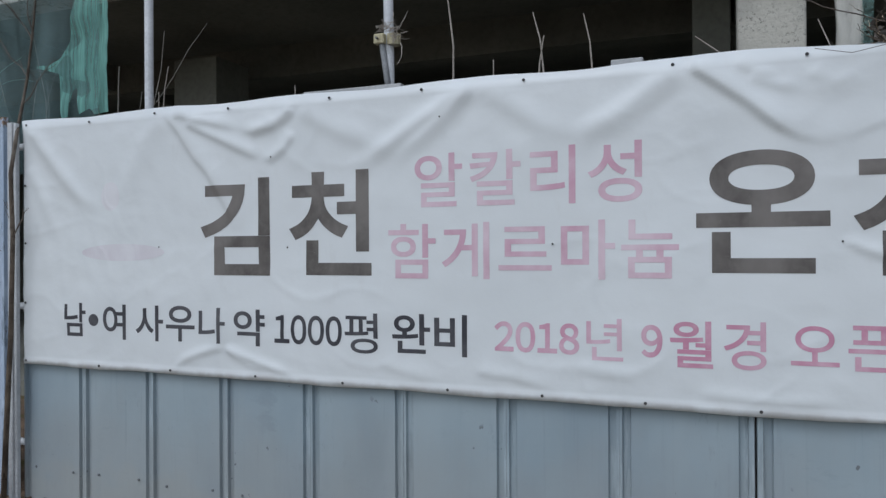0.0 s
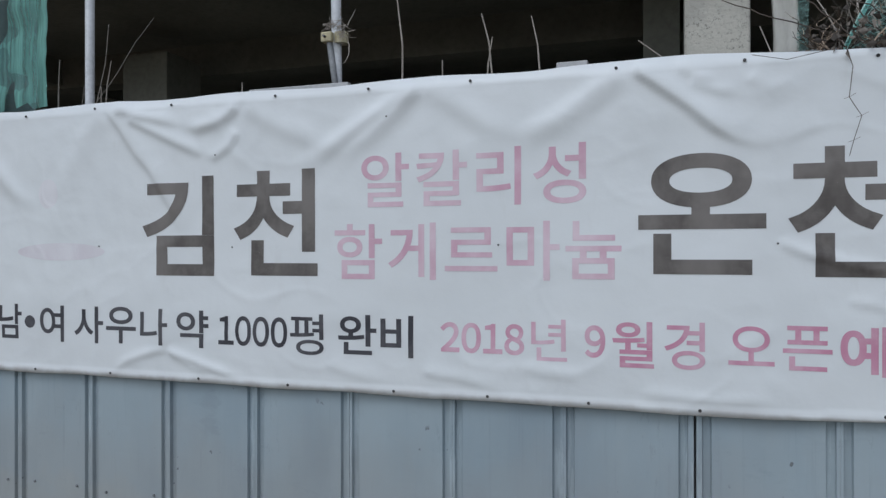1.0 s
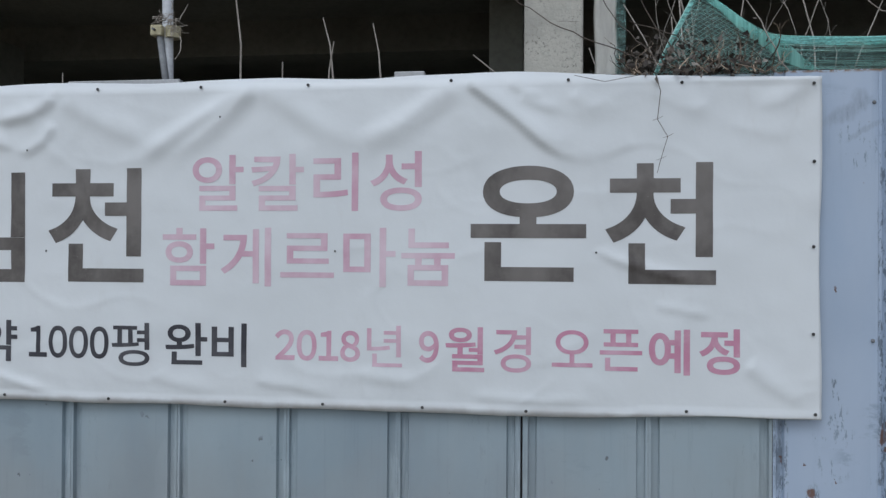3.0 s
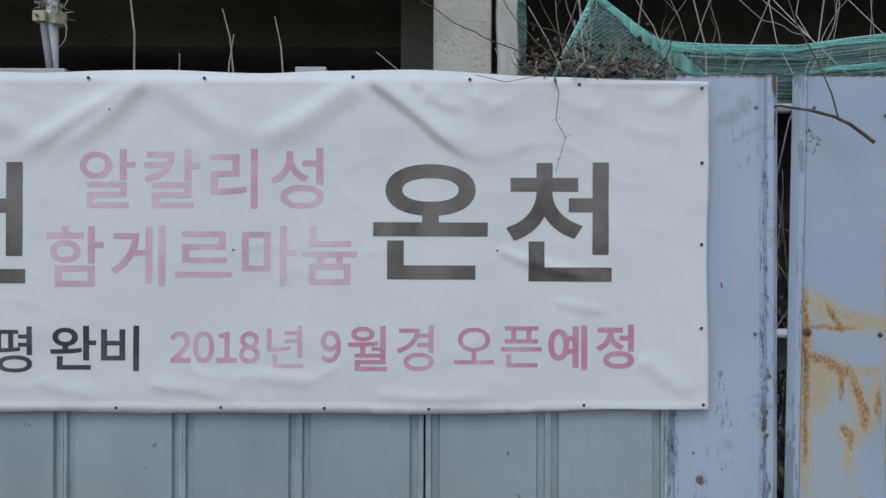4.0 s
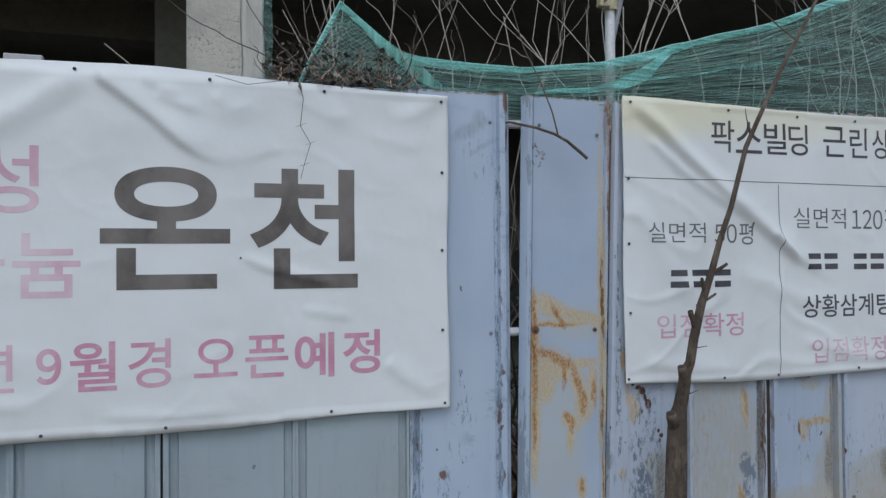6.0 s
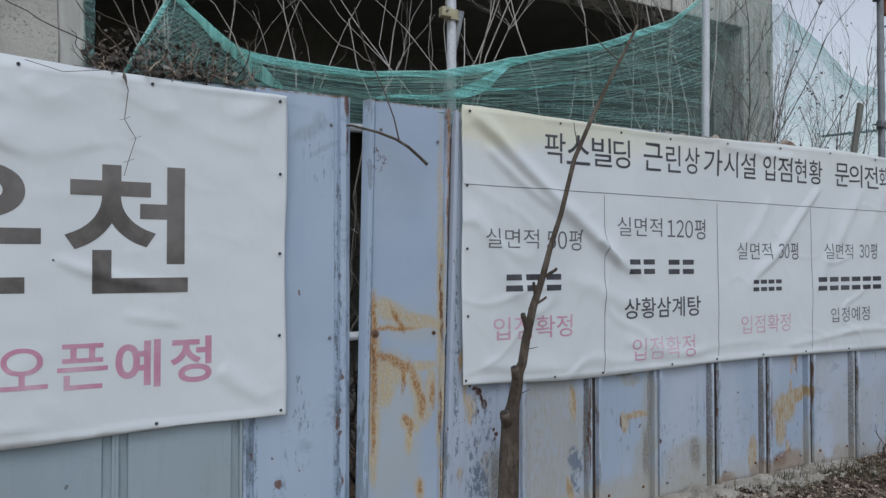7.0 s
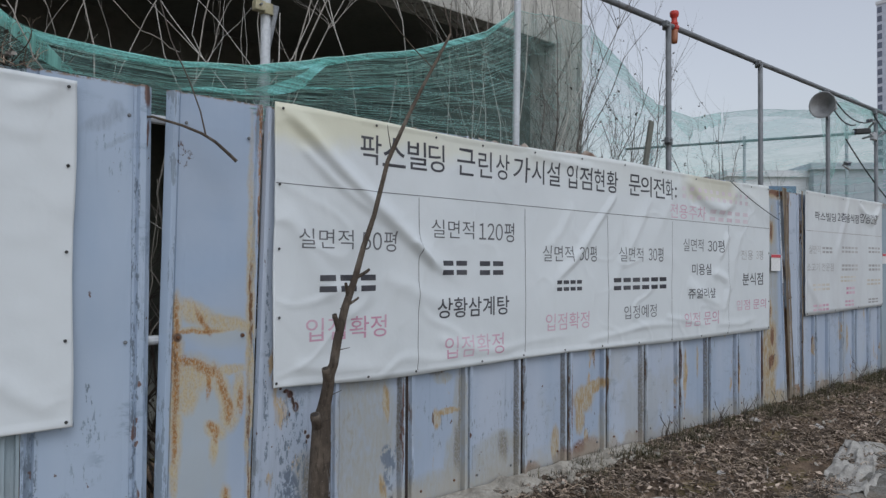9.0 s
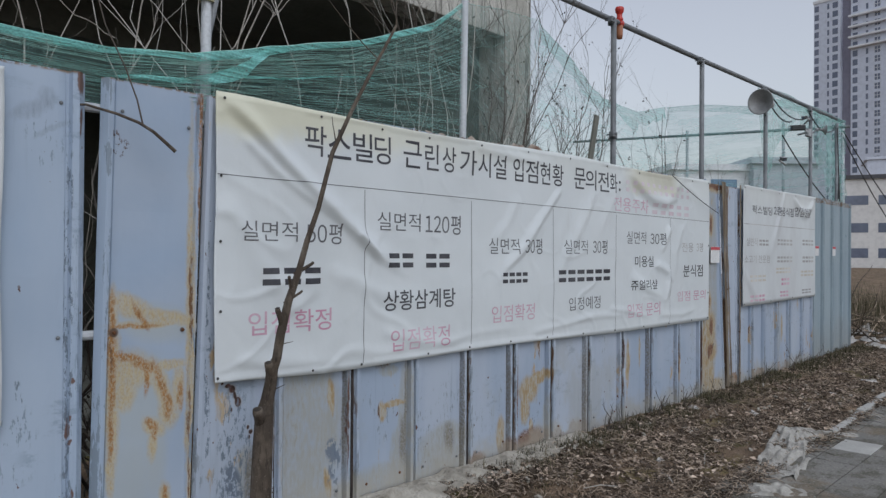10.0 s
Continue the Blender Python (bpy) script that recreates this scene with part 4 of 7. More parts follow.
# ---- banners ----
def fold(x, z, x0, z0, x1, z1, w):
    """Height of a soft crease along a line, fading at its ends; w is its half width."""
    dx, dz = x1 - x0, z1 - z0
    size = math.hypot(dx, dz)
    s = ((x - x0) * dx + (z - z0) * dz) / (size * size)
    d = ((x - x0) * dz - (z - z0) * dx) / size
    if s < -0.1 or s > 1.1 or abs(d) > 4 * w:
        return 0.0
    w *= 0.55 + 0.9 * max(0.0, s)
    w = max(0.024, w * (0.6 if d > 0 else 1.5))
    return math.exp(-(d / w) ** 2) * ease(s, -0.1, 0.1) * (1 - ease(s, 0.55, 1.1))


def swag(x, z, a, b, top, depth, w):
    """Height of a hanging fold between two fixings."""
    if not a < x < b:
        return 0.0
    u = (x - a) / (b - a)
    zc = top - depth * 4 * u * (1 - u)
    d = (z - zc) / (w * (0.5 + 1.6 * u * (1 - u) * 2))
    return math.exp(-d * d) * ease(4 * u * (1 - u), 0.0, 0.5)


def crease(x, z, pts, sharp, soft):
    """Height of a bent crease along points: steep on its lower side, gentle on its upper side, fading at the ends."""
    best, along, total = 9.0, 0.0, 0.0
    for (ax, az), (bx, bz) in zip(pts, pts[1:]):
        dx, dz = bx - ax, bz - az
        size = math.hypot(dx, dz)
        u = min(1.0, max(0.0, ((x - ax) * dx + (z - az) * dz) / (size * size)))
        px, pz = x - ax - u * dx, z - az - u * dz
        d = math.hypot(px, pz)
        if d < abs(best):
            best, along = (d if pz >= 0 else -d), total + u * size
        total += size
    w = soft if best > 0 else sharp
    if abs(best) > 3 * w:
        return 0.0
    s = along / total
    return math.exp(-(best / w) ** 2) * ease(s, -0.02, 0.10) * (1 - ease(s, 0.62, 1.0))


CREASES_1 = (
    (((-2.85, 2.36), (-2.74, 2.24), (-2.64, 2.10), (-2.54, 2.0), (-2.40, 1.78), (-2.33, 1.6)), 0.0187, 0.022, 0.085),
    (((-2.86, 2.35), (-3.0, 2.2), (-3.12, 2.0), (-3.2, 1.8)), 0.0085, 0.08, 0.06),
    (((-2.80, 2.35), (-2.61, 2.30), (-2.44, 2.258), (-2.30, 2.225)), 0.017, 0.022, 0.05),
    (((-2.0, 2.325), (-2.06, 2.27), (-2.13, 2.235), (-2.24, 2.214), (-2.36, 2.235)), 0.0187, 0.03, 0.045),
    (((-2.70, 2.29), (-2.53, 2.21), (-2.39, 2.147), (-2.27, 2.093), (-2.14, 2.06)), 0.017, 0.020, 0.05),
    (((-2.0, 2.19), (-2.05, 2.11), (-2.13, 2.06), (-2.22, 2.06)), 0.0119, 0.022, 0.04),
    (((-1.97, 2.32), (-1.76, 2.20), (-1.56, 2.11), (-1.40, 2.08)), 0.0102, 0.05, 0.07),
    (((-1.0, 2.36), (-1.19, 2.245), (-1.36, 2.145), (-1.53, 2.04), (-1.7, 1.98)), 0.0187, 0.05, 0.045),
    (((-0.99, 2.355), (-1.147, 2.20), (-1.336, 2.07), (-1.45, 1.98)), 0.0119, 0.045, 0.03),
    (((-0.98, 2.355), (-0.85, 2.265), (-0.66, 2.14), (-0.5, 2.08)), 0.0102, 0.05, 0.07),
    (((-0.035, 2.355), (0.09, 2.262), (0.21, 2.17), (0.306, 2.08), (0.40, 2.02), (0.50, 1.995)), 0.0238, 0.015, 0.065),
    (((0.72, 2.08), (0.60, 2.035), (0.48, 2.005), (0.38, 2.03)), 0.0051, 0.03, 0.06),
    (((-0.05, 2.352), (-0.19, 2.252), (-0.346, 2.144), (-0.49, 2.095), (-0.62, 2.08)), 0.0145, 0.06, 0.05),
    (((-0.04, 2.35), (-0.03, 2.15), (0.02, 1.95)), 0.0059, 0.06, 0.06),
    (((0.16, 2.335), (0.26, 2.293), (0.34, 2.28)), 0.0076, 0.02, 0.03), (((0.21, 2.277), (0.33, 2.228), (0.42, 2.215)), 0.0085, 0.02, 0.035), (((0.44, 2.285), (0.53, 2.232), (0.64, 2.25)), 0.0059, 0.025, 0.04),
    (((0.80, 2.345), (0.95, 2.22), (1.1, 2.16)), 0.0059, 0.05, 0.05), (((1.45, 2.34), (1.33, 2.25), (1.18, 2.21)), 0.0085, 0.04, 0.05), (((1.12, 2.14), (1.3, 2.10), (1.42, 2.12)), 0.0043, 0.03, 0.05),
    (((-3.93, 2.35), (-3.7, 2.1), (-3.5, 1.9), (-3.3, 1.78)), 0.017, 0.05, 0.05), (((-3.94, 2.1), (-3.8, 1.9), (-3.68, 1.62)), 0.0085, 0.05, 0.05),
    (((-2.455, 1.035), (-2.60, 1.0), (-2.72, 0.955), (-2.82, 0.90)), 0.0102, 0.016, 0.03), (((-2.455, 1.035), (-2.265, 0.975), (-2.11, 0.93), (-1.95, 0.90)), 0.0127, 0.015, 0.026), (((-2.43, 1.015), (-2.28, 0.945), (-2.13, 0.915)), 0.0068, 0.014, 0.016),
    (((-2.46, 1.04), (-2.52, 1.3), (-2.56, 1.5)), 0.0068, 0.06, 0.06),
    (((-0.99, 0.99), (-0.9, 0.972), (-0.82, 0.966), (-0.70, 0.945), (-0.6, 0.92)), 0.0076, 0.015, 0.045), (((-0.5, 1.03), (-0.42, 1.005), (-0.315, 1.002), (-0.2, 0.975)), 0.0043, 0.016, 0.05), (((-1.5, 1.0), (-1.3, 0.95), (-1.1, 0.93)), 0.0043, 0.02, 0.05),
    (((0.545, 1.60), (0.66, 1.545), (0.80, 1.505), (0.95, 1.475), (1.06, 1.46)), 0.0093, 0.016, 0.03), (((0.80, 1.36), (0.95, 1.33), (1.08, 1.31)), 0.0051, 0.014, 0.03), (((1.18, 1.12), (1.3, 1.02), (1.44, 0.95)), 0.0085, 0.03, 0.05), (((0.0, 0.95), (0.3, 0.93), (0.6, 0.945)), 0.0059, 0.02, 0.03),
)


def crumple(x, z, seed):
    """Thin sharp wrinkles that run across one another."""
    a, b = wave(x * 1.9 + z * 0.9, z * 2.6 - x * 0.6, seed), wave(x * 3.1 - z * 1.7, z * 3.3 + x, seed + 5)
    return 0.009 * max(0.0, 1 - abs(a) / 0.09) * max(0.0, wave(x * 1.1, z * 1.3, seed + 2) + 0.25) + 0.006 * max(0.0, 1 - abs(b) / 0.11) * max(0.0, wave(x * 1.6, z * 1.4, seed + 8) + 0.1)


@functools.lru_cache(maxsize=None)
def relief_1(x, z):
    h = crumple(x, z, 3.3) * 0.5 + 0.25 * crumple(x * 1.9 + 3, z * 1.7, 8.1)
    for pts, amp, sharp, soft in CREASES_1:
        h += amp * crease(x, z, pts, sharp, soft)
    h += 0.010 * wave(x * 1.4, z * 1.1) + 0.004 * wave(x * 4.5, z * 3.5, 5) + 0.0024 * wave(x * 11, z * 9, 2) + 0.006 * max(0.0, wave(x * 3.2 + z * 2, z * 5 - x, 7) - 0.25)
    return 0.002 + max(-0.004, h)


CREASES_2 = (
    (((2.436, 2.39), (2.60, 2.262), (2.81, 2.09), (3.08, 1.88), (3.345, 1.68), (3.49, 1.575), (3.8, 1.42)), 0.0342, 0.030, 0.055),
    (((2.55, 2.20), (2.73, 2.05), (2.97, 1.90), (3.2, 1.76)), 0.0144, 0.022, 0.03),
    (((3.30, 1.72), (3.46, 1.585), (3.50, 1.53)), 0.018, 0.018, 0.02),
    (((2.6, 2.3), (2.7, 2.15), (2.75, 1.95)), 0.0072, 0.03, 0.03), (((2.45, 1.9), (2.7, 1.5), (3.1, 1.1)), 0.0108, 0.06, 0.06), (((3.1, 1.5), (3.5, 1.35), (3.9, 1.28)), 0.009, 0.05, 0.05), (((3.5, 1.12), (3.9, 1.02), (4.3, 0.99)), 0.0072, 0.03, 0.04), (((2.5, 1.05), (2.8, 1.0), (3.2, 0.98)), 0.009, 0.03, 0.05),
    (((5.42, 2.14), (5.27, 2.0), (5.09, 1.83), (4.89, 1.62), (4.70, 1.50), (4.5, 1.3)), 0.0161, 0.028, 0.05), (((4.85, 2.02), (4.7, 1.8), (4.45, 1.62)), 0.0074, 0.04, 0.05), (((5.9, 2.15), (5.65, 1.8), (5.35, 1.45), (5.2, 1.2)), 0.0087, 0.04, 0.06), (((6.35, 2.3), (6.1, 2.0), (5.9, 1.7)), 0.0074, 0.05, 0.06),
    (((7.24, 1.87), (7.16, 1.75), (7.10, 1.67), (7.0, 1.62)), 0.0136, 0.03, 0.05), (((6.9, 1.50), (7.06, 1.475), (7.19, 1.43), (7.22, 1.34), (7.19, 1.24), (7.11, 1.05)), 0.0149, 0.035, 0.05), (((6.45, 1.40), (6.8, 1.27), (7.2, 1.16)), 0.0124, 0.04, 0.06), (((7.5, 1.9), (7.35, 1.6), (7.3, 1.3)), 0.0074, 0.04, 0.06),
    (((5.6, 1.06), (6.0, 1.07), (6.5, 1.05)), 0.0074, 0.02, 0.035), (((5.0, 1.0), (5.5, 1.04), (6.0, 1.1)), 0.0062, 0.018, 0.03), (((6.1, 1.13), (6.5, 1.08), (6.9, 1.0)), 0.0074, 0.02, 0.03), (((4.0, 1.0), (4.4, 1.05), (4.9, 1.05)), 0.0043, 0.02, 0.03), (((7.0, 1.02), (7.5, 1.0), (7.9, 1.05)), 0.0062, 0.02, 0.04),
    (((4.3, 2.34), (4.8, 2.31), (5.4, 2.29)), 0.0099, 0.03, 0.04), (((6.43, 2.355), (6.58, 2.26), (6.72, 2.18), (6.9, 2.12), (7.11, 2.10), (7.35, 2.17), (7.55, 2.285)), 0.0248, 0.05, 0.09), (((7.5, 2.36), (7.35, 2.25), (7.2, 2.18)), 0.0099, 0.04, 0.05), (((7.6, 2.3), (7.8, 2.22), (8.05, 2.1)), 0.0062, 0.03, 0.05))


@functools.lru_cache(maxsize=None)
def relief_2(x, z):
    h = crumple(x, z, 11.7)
    for pts, amp, sharp, soft in CREASES_2:
        h += amp * crease(x, z, pts, sharp, soft)
    h += 0.012 * wave(x * 1.3, z * 1.2, 8) + 0.004 * wave(x * 4.5, z * 3.5, 9) + 0.0018 * wave(x * 11, z * 9, 3)
    return 0.002 + max(-0.004, h)


def relief_3(x, z):
    h = 0.02 * fold(x, z, 10.4, 2.4, 9.9, 1.6, 0.06) + 0.03 * swag(x, z, 10.7, 11.6, 2.4, 0.22, 0.05) + 0.015 * fold(x, z, 9.05, 1.4, 9.6, 0.95, 0.06)
    return 0.002 + max(-0.004, h + 0.014 * wave(x * 1.3, z * 1.2, 12) + 0.004 * wave(x * 5, z * 4, 9))


def head_1(x):
    return 2.386 + 0.006 * wave(x * 3, 1) - 0.012 * sum(math.exp(-((x - c) / 0.28) ** 2) for c in (-3.42, -2.42, -1.48, -0.53, 0.70)) - 0.045 * ease(x, 0.3, 1.4)


def foot_1(x):
    return 0.868 + 0.006 * wave(x * 2.5, 6) + 0.022 * ease(x, 0.3, 1.2)


def head_2(x):
    return 2.385 + 0.022 * math.cos((x - 2.42) * 2.1) * 0.6 + 0.004 * wave(x * 4, 2)


def foot_2(x):
    return 0.955 - 0.03 * ease(x, 2.4, 3.3) + 0.012 * math.sin(x * 1.7) - 0.025 * ease(x, 6.5, 8.1)


def head_3(x):
    return 2.418 + 0.012 * (x - 9.0) / 2.6 + 0.01 * wave(x * 3, 5)


def foot_3(x):
    return 1.0 + 0.012 * (x - 9.0) + 0.006 * wave(x * 3, 8)


def banner(name, label, x0, x1, head, foot, relief, d, pins):
    """A printed sheet that hangs on the fence: hem, folds, eyelets."""
    top = empty(name, label, "banner", "banners on the fence")
    us = [x0] + [i * d for i in range(math.ceil(x0 / d + 0.2), math.floor(x1 / d - 0.2) + 1)] + [x1]
    zs = [i * d for i in range(math.ceil(max(foot(x) for x in us) / d + 0.2), math.floor(min(head(x) for x in us) / d - 0.2) + 1)]
    bm = bmesh.new()

    def at(x, k):
        z = foot(x) if k == 0 else head(x) if k == len(zs) + 1 else zs[k - 1]
        lean = 0.012 * math.sin(z * 6 + x) if x in (x0, x1) else 0.0
        hem = 0.004 if z - foot(x) < 0.032 or head(x) - z < 0.024 else 0.0
        return Vector((x + 0.4 * lean, -relief(x, z) - hem, z))

    sheet(bm, us, range(len(zs) + 2), at)
    rim = [e for e in bm.edges if e.is_boundary]
    grown = bmesh.ops.extrude_edge_only(bm, edges=rim)["geom"]
    for v in grown:
        if isinstance(v, bmesh.types.BMVert):
            v.co.y += 0.005
    part("cloth", bm, VINYL, top, smooth=True)
    ring = bmesh.new()
    lathe(ring, [(0.002, 0.0), (0.0028, 0.003), (0.0062, 0.0032), (0.0074, 0.0)], 12, pose(0, 0, 0, 90))
    me = finish("eyelet", ring, EYELET, True)
    for x, z in pins:
        hemmed = z - foot(x) < 0.04 or head(x) - z < 0.04 or min(x - x0, x1 - x) < 0.06
        small = 1.0 if hemmed else 0.62
        piece("eyelet", me, top, (x, -relief(x, z) - (0.005 if hemmed else 0.001), z), 0.0, (small, small, small))
    return top


def glyph_mesh(text, bold):
    """Outline letters as flat triangles, by the built-in font."""
    curve = bpy.data.curves.new("lettering", "FONT")
    curve.body, curve.offset, curve.resolution_u = text, bold, 9
    ob = new("lettering", curve)
    graph = bpy.context.evaluated_depsgraph_get()
    graph.update()
    me = bpy.data.meshes.new_from_object(ob.evaluated_get(graph))
    bpy.data.objects.remove(ob)
    return me


STEP = 0.014


def lay(bm, d, relief, proud):
    """Cuts a flat print along the banner's grid and lays it on the folds."""
    d = d or STEP
    for axis in (0, 2):
        vals = [v.co[axis] for v in bm.verts]
        lo, hi = min(vals), max(vals)
        for i in range(math.ceil(lo / d), math.floor(hi / d) + 1):
            normal = (1, 0, 0) if axis == 0 else (0, 0, 1)
            spot = [0, 0, 0]
            spot[axis] = i * d
            bmesh.ops.bisect_plane(bm, geom=bm.verts[:] + bm.edges[:] + bm.faces[:], plane_co=spot, plane_no=normal)
    # slivers with no area would darken the shading beside them
    bmesh.ops.delete(bm, geom=[f for f in bm.faces if f.calc_area() < 4e-7 and f.calc_area() < 6e-4 * f.calc_perimeter()], context="FACES_ONLY")
    for v in bm.verts:
        i, j = math.floor(v.co.x / d), math.floor(v.co.z / d)
        u, w = v.co.x / d - i, v.co.z / d - j
        low = relief(i * d, j * d) * (1 - u) + relief(i * d + d, j * d) * u
        top = relief(i * d, j * d + d) * (1 - u) + relief(i * d + d, j * d + d) * u
        v.co.y = -(low * (1 - w) + top * w) - proud


def letters(parent, relief, text, lo, hi, material, bold=0.0, d=0.0):
    """A printed word that fills the box from lo to hi, (x, z)."""
    if any(c.isdigit() for c in text):
        bold += 0.006
    signs, cursor = [], 0.0
    for run in text:
        digit = run.isdigit()
        if run != " ":
            bm = bmesh.new()
            me = glyph_mesh(chr(ord(run) + 0xFEE0) if digit else run, bold)
            me.transform(Matrix.Translation((cursor - (0.2225 if digit else 0.0), 0, 0)))
            bm.from_mesh(me)
            bpy.data.meshes.remove(me)
            signs.append(bm)
        cursor += 0.64 if digit else 0.28 if run == " " else 0.92
    xs, ys = [v.co.x for bm in signs for v in bm.verts], [v.co.y for bm in signs for v in bm.verts]
    ax, bx, ay, by = min(xs), max(xs), min(ys), max(ys)
    for bm in signs:
        for v in bm.verts:
            u, w = (v.co.x - ax) / (bx - ax), (v.co.y - ay) / (by - ay)
            v.co = Vector((lo[0] + u * (hi[0] - lo[0]), 0, lo[1] + w * (hi[1] - lo[1])))
        lay(bm, d, relief, 0.0012)
        part("lettering", bm, material, parent)


def bars(parent, relief, count, lo, hi, material, name="print_bar", fill=0.78, d=0.0):
    """Plain blocks of ink in place of writing."""
    w = (hi[0] - lo[0]) / count
    for i in range(count):
        a = lo[0] + i * w + w * (1 - fill) / 2
        b, h = a + w * fill, (hi[1] - lo[1])
        for lo_z, hi_z in ((0.10, 0.36), (0.58, 0.84)):
            bm = bmesh.new()
            bm.faces.new([bm.verts.new((x, 0, lo[1] + f * h)) for x, f in ((a, lo_z), (b, lo_z), (b, hi_z), (a, hi_z))])
            lay(bm, d, relief, 0.0012)
            part(name, bm, material, parent)


pins = [(x, head_1(x) - 0.03) for x in (-3.94, -3.425, -2.918, -2.406, -1.78, -1.263, -0.75, -0.09, 0.427, 0.91, 1.45)]
pins += [(x, foot_1(x) + 0.022) for x in (-3.95, -3.35, -2.817, -2.242, -1.707, -1.136, -0.67, -0.212, 0.25, 0.935, 1.46)]
pins += [(x, z) for x in (-3.955, 1.452) for z in (1.25, 1.62, 1.98)] + [(-2.04, 1.583), (-0.618, 1.589), (0.551, 1.59), (-2.9, 1.59), (-2.13, 2.064), (-1.164, 2.208)]
sauna = banner("spa_banner", "large white vinyl banner with faded black and pink lettering", -3.975, 1.482, head_1, foot_1, relief_1, STEP, pins)
for text, x0, z0, x1, z1 in (("김", -2.603, 1.432, -2.148, 1.959), ("천", -2.028, 1.437, -1.542, 1.976), ("온", 0.001, 1.461, 0.508, 1.972), ("천", 0.589, 1.454, 1.056, 1.981)):
    letters(sauna, relief_1, text, (x0, z0), (x1, z1), BLACK_INK, 0.021)
for text, x0, z0, x1, z1 in (("알", -1.303, 1.774, -1.054, 2.033), ("칼", -1.017, 1.774, -0.767, 2.035), ("리", -0.723, 1.772, -0.512, 2.038), ("성", -0.457, 1.773, -0.220, 2.042), ("함", -1.448, 1.425, -1.193, 1.694),
                             ("게", -1.162, 1.425, -0.921, 1.696), ("르", -0.877, 1.467, -0.623, 1.671), ("마", -0.580, 1.428, -0.338, 1.696), ("늄", -0.312, 1.436, -0.069, 1.693)):
    letters(sauna, relief_1, text, (x0, z0), (x1, z1), SOFT_INK, 0.010)
for text, x0, z0, x1, z1, bold in (("2018", -0.900, 1.087, -0.499, 1.228, 0.018), ("년", -0.467, 1.068, -0.306, 1.255, 0.006), ("9", -0.228, 1.092, -0.139, 1.234, 0.018), ("월", -0.109, 1.056, 0.065, 1.255, 0.014),
                                   ("경", 0.107, 1.058, 0.271, 1.259, 0.008), ("오", 0.361, 1.088, 0.537, 1.249, 0.008), ("픈", 0.568, 1.075, 0.749, 1.256, 0.010), ("예", 0.777, 1.062, 0.950, 1.260, 0.022), ("정", 0.988, 1.069, 1.157, 1.265, 0.020)):
    letters(sauna, relief_1, text, (x0, z0), (x1, z1), PINK_INK, bold)
for text, x0, z0, x1, z1 in (("남", -3.625, 1.057, -3.451, 1.258), ("여", -3.317, 1.049, -3.144, 1.255), ("사", -3.072, 1.050, -2.868, 1.255), ("우", -2.848, 1.056, -2.648, 1.257), ("나", -2.621, 1.055, -2.441, 1.252),
                             ("약", -2.385, 1.051, -2.183, 1.249), ("1000", -2.122, 1.073, -1.712, 1.226), ("평", -1.696, 1.043, -1.509, 1.247), ("완", -1.431, 1.056, -1.225, 1.251), ("비", -1.204, 1.050, -1.035, 1.252)):
    letters(sauna, relief_1, text, (x0, z0), (x1, z1), TEXT_INK, 0.006 if text == "평" else 0.014)


def spot(parent, relief, cx, cz, rx, rz, material, name, n=28):
    bm = bmesh.new()
    bm.faces.new([bm.verts.new((cx + rx * math.cos(6.2832 * k / n), 0, cz + rz * math.sin(6.2832 * k / n))) for k in range(n)])
    lay(bm, STEP, relief, 0.0010)
    part(name, bm, material, parent)


spot(sauna, relief_1, -3.391, 1.158, 0.038, 0.036, TEXT_INK, "print_dot")
spot(sauna, relief_1, -3.257, 1.89, 0.072, 0.085, GHOST_INK, "faded_emblem")
spot(sauna, relief_1, -3.17, 1.56, 0.31, 0.05, GHOST_INK, "faded_emblem")

pins = [(x, head_2(x) - 0.03) for x in (2.45, 3.05, 3.5, 3.9, 4.4, 4.95, 5.5, 6.05, 6.6, 7.7, 8.09)] + [(x, foot_2(x) + 0.022) for x in (2.43, 3.0, 3.35, 3.9, 4.3, 4.75, 5.2, 5.7, 6.2, 6.7, 7.2, 7.7, 8.09)]
pins += [(2.44, z) for z in (1.3, 1.65, 1.98)] + [(8.09, z) for z in (1.2, 1.7)]
shops = banner("shop_list_banner", "long white vinyl banner listing shop floor areas, yellowed along its head", 2.412, 8.12, head_2, foot_2, relief_2, STEP, pins)
for text, x0, x1 in (("팍", 2.942, 3.088), ("스", 3.096, 3.266), ("빌", 3.279, 3.427), ("딩", 3.441, 3.570), ("근", 3.675, 3.833), ("린", 3.863, 3.988), ("상", 4.020, 4.151), ("가", 4.190, 4.362), ("시", 4.380, 4.518), ("설", 4.549, 4.694),
                     ("입", 4.772, 4.898), ("점", 4.925, 5.078), ("현", 5.106, 5.236), ("황", 5.266, 5.416), ("문", 5.565, 5.727), ("의", 5.727, 5.886), ("전", 5.912, 6.087), ("화", 6.105, 6.223)):
    letters(shops, relief_2, text, (x0, 2.135), (x1, 2.305), TEXT_INK, 0.004)
letters(shops, relief_2, ":", (6.245, 2.157), (6.278, 2.246), TEXT_INK, 0.004)
bars(shops, relief_2, 11, (6.35, 2.15), (7.66, 2.29), FAINT_INK, fill=0.45)
letters(shops, relief_2, "전용주차", (6.168, 1.98), (6.79, 2.105), PINK_INK, 0.0)
bars(shops, relief_2, 5, (6.83, 1.97), (7.66, 2.11), FAINT_INK, fill=0.6)
AREA, GOOD = THIN_INK, PINK_INK
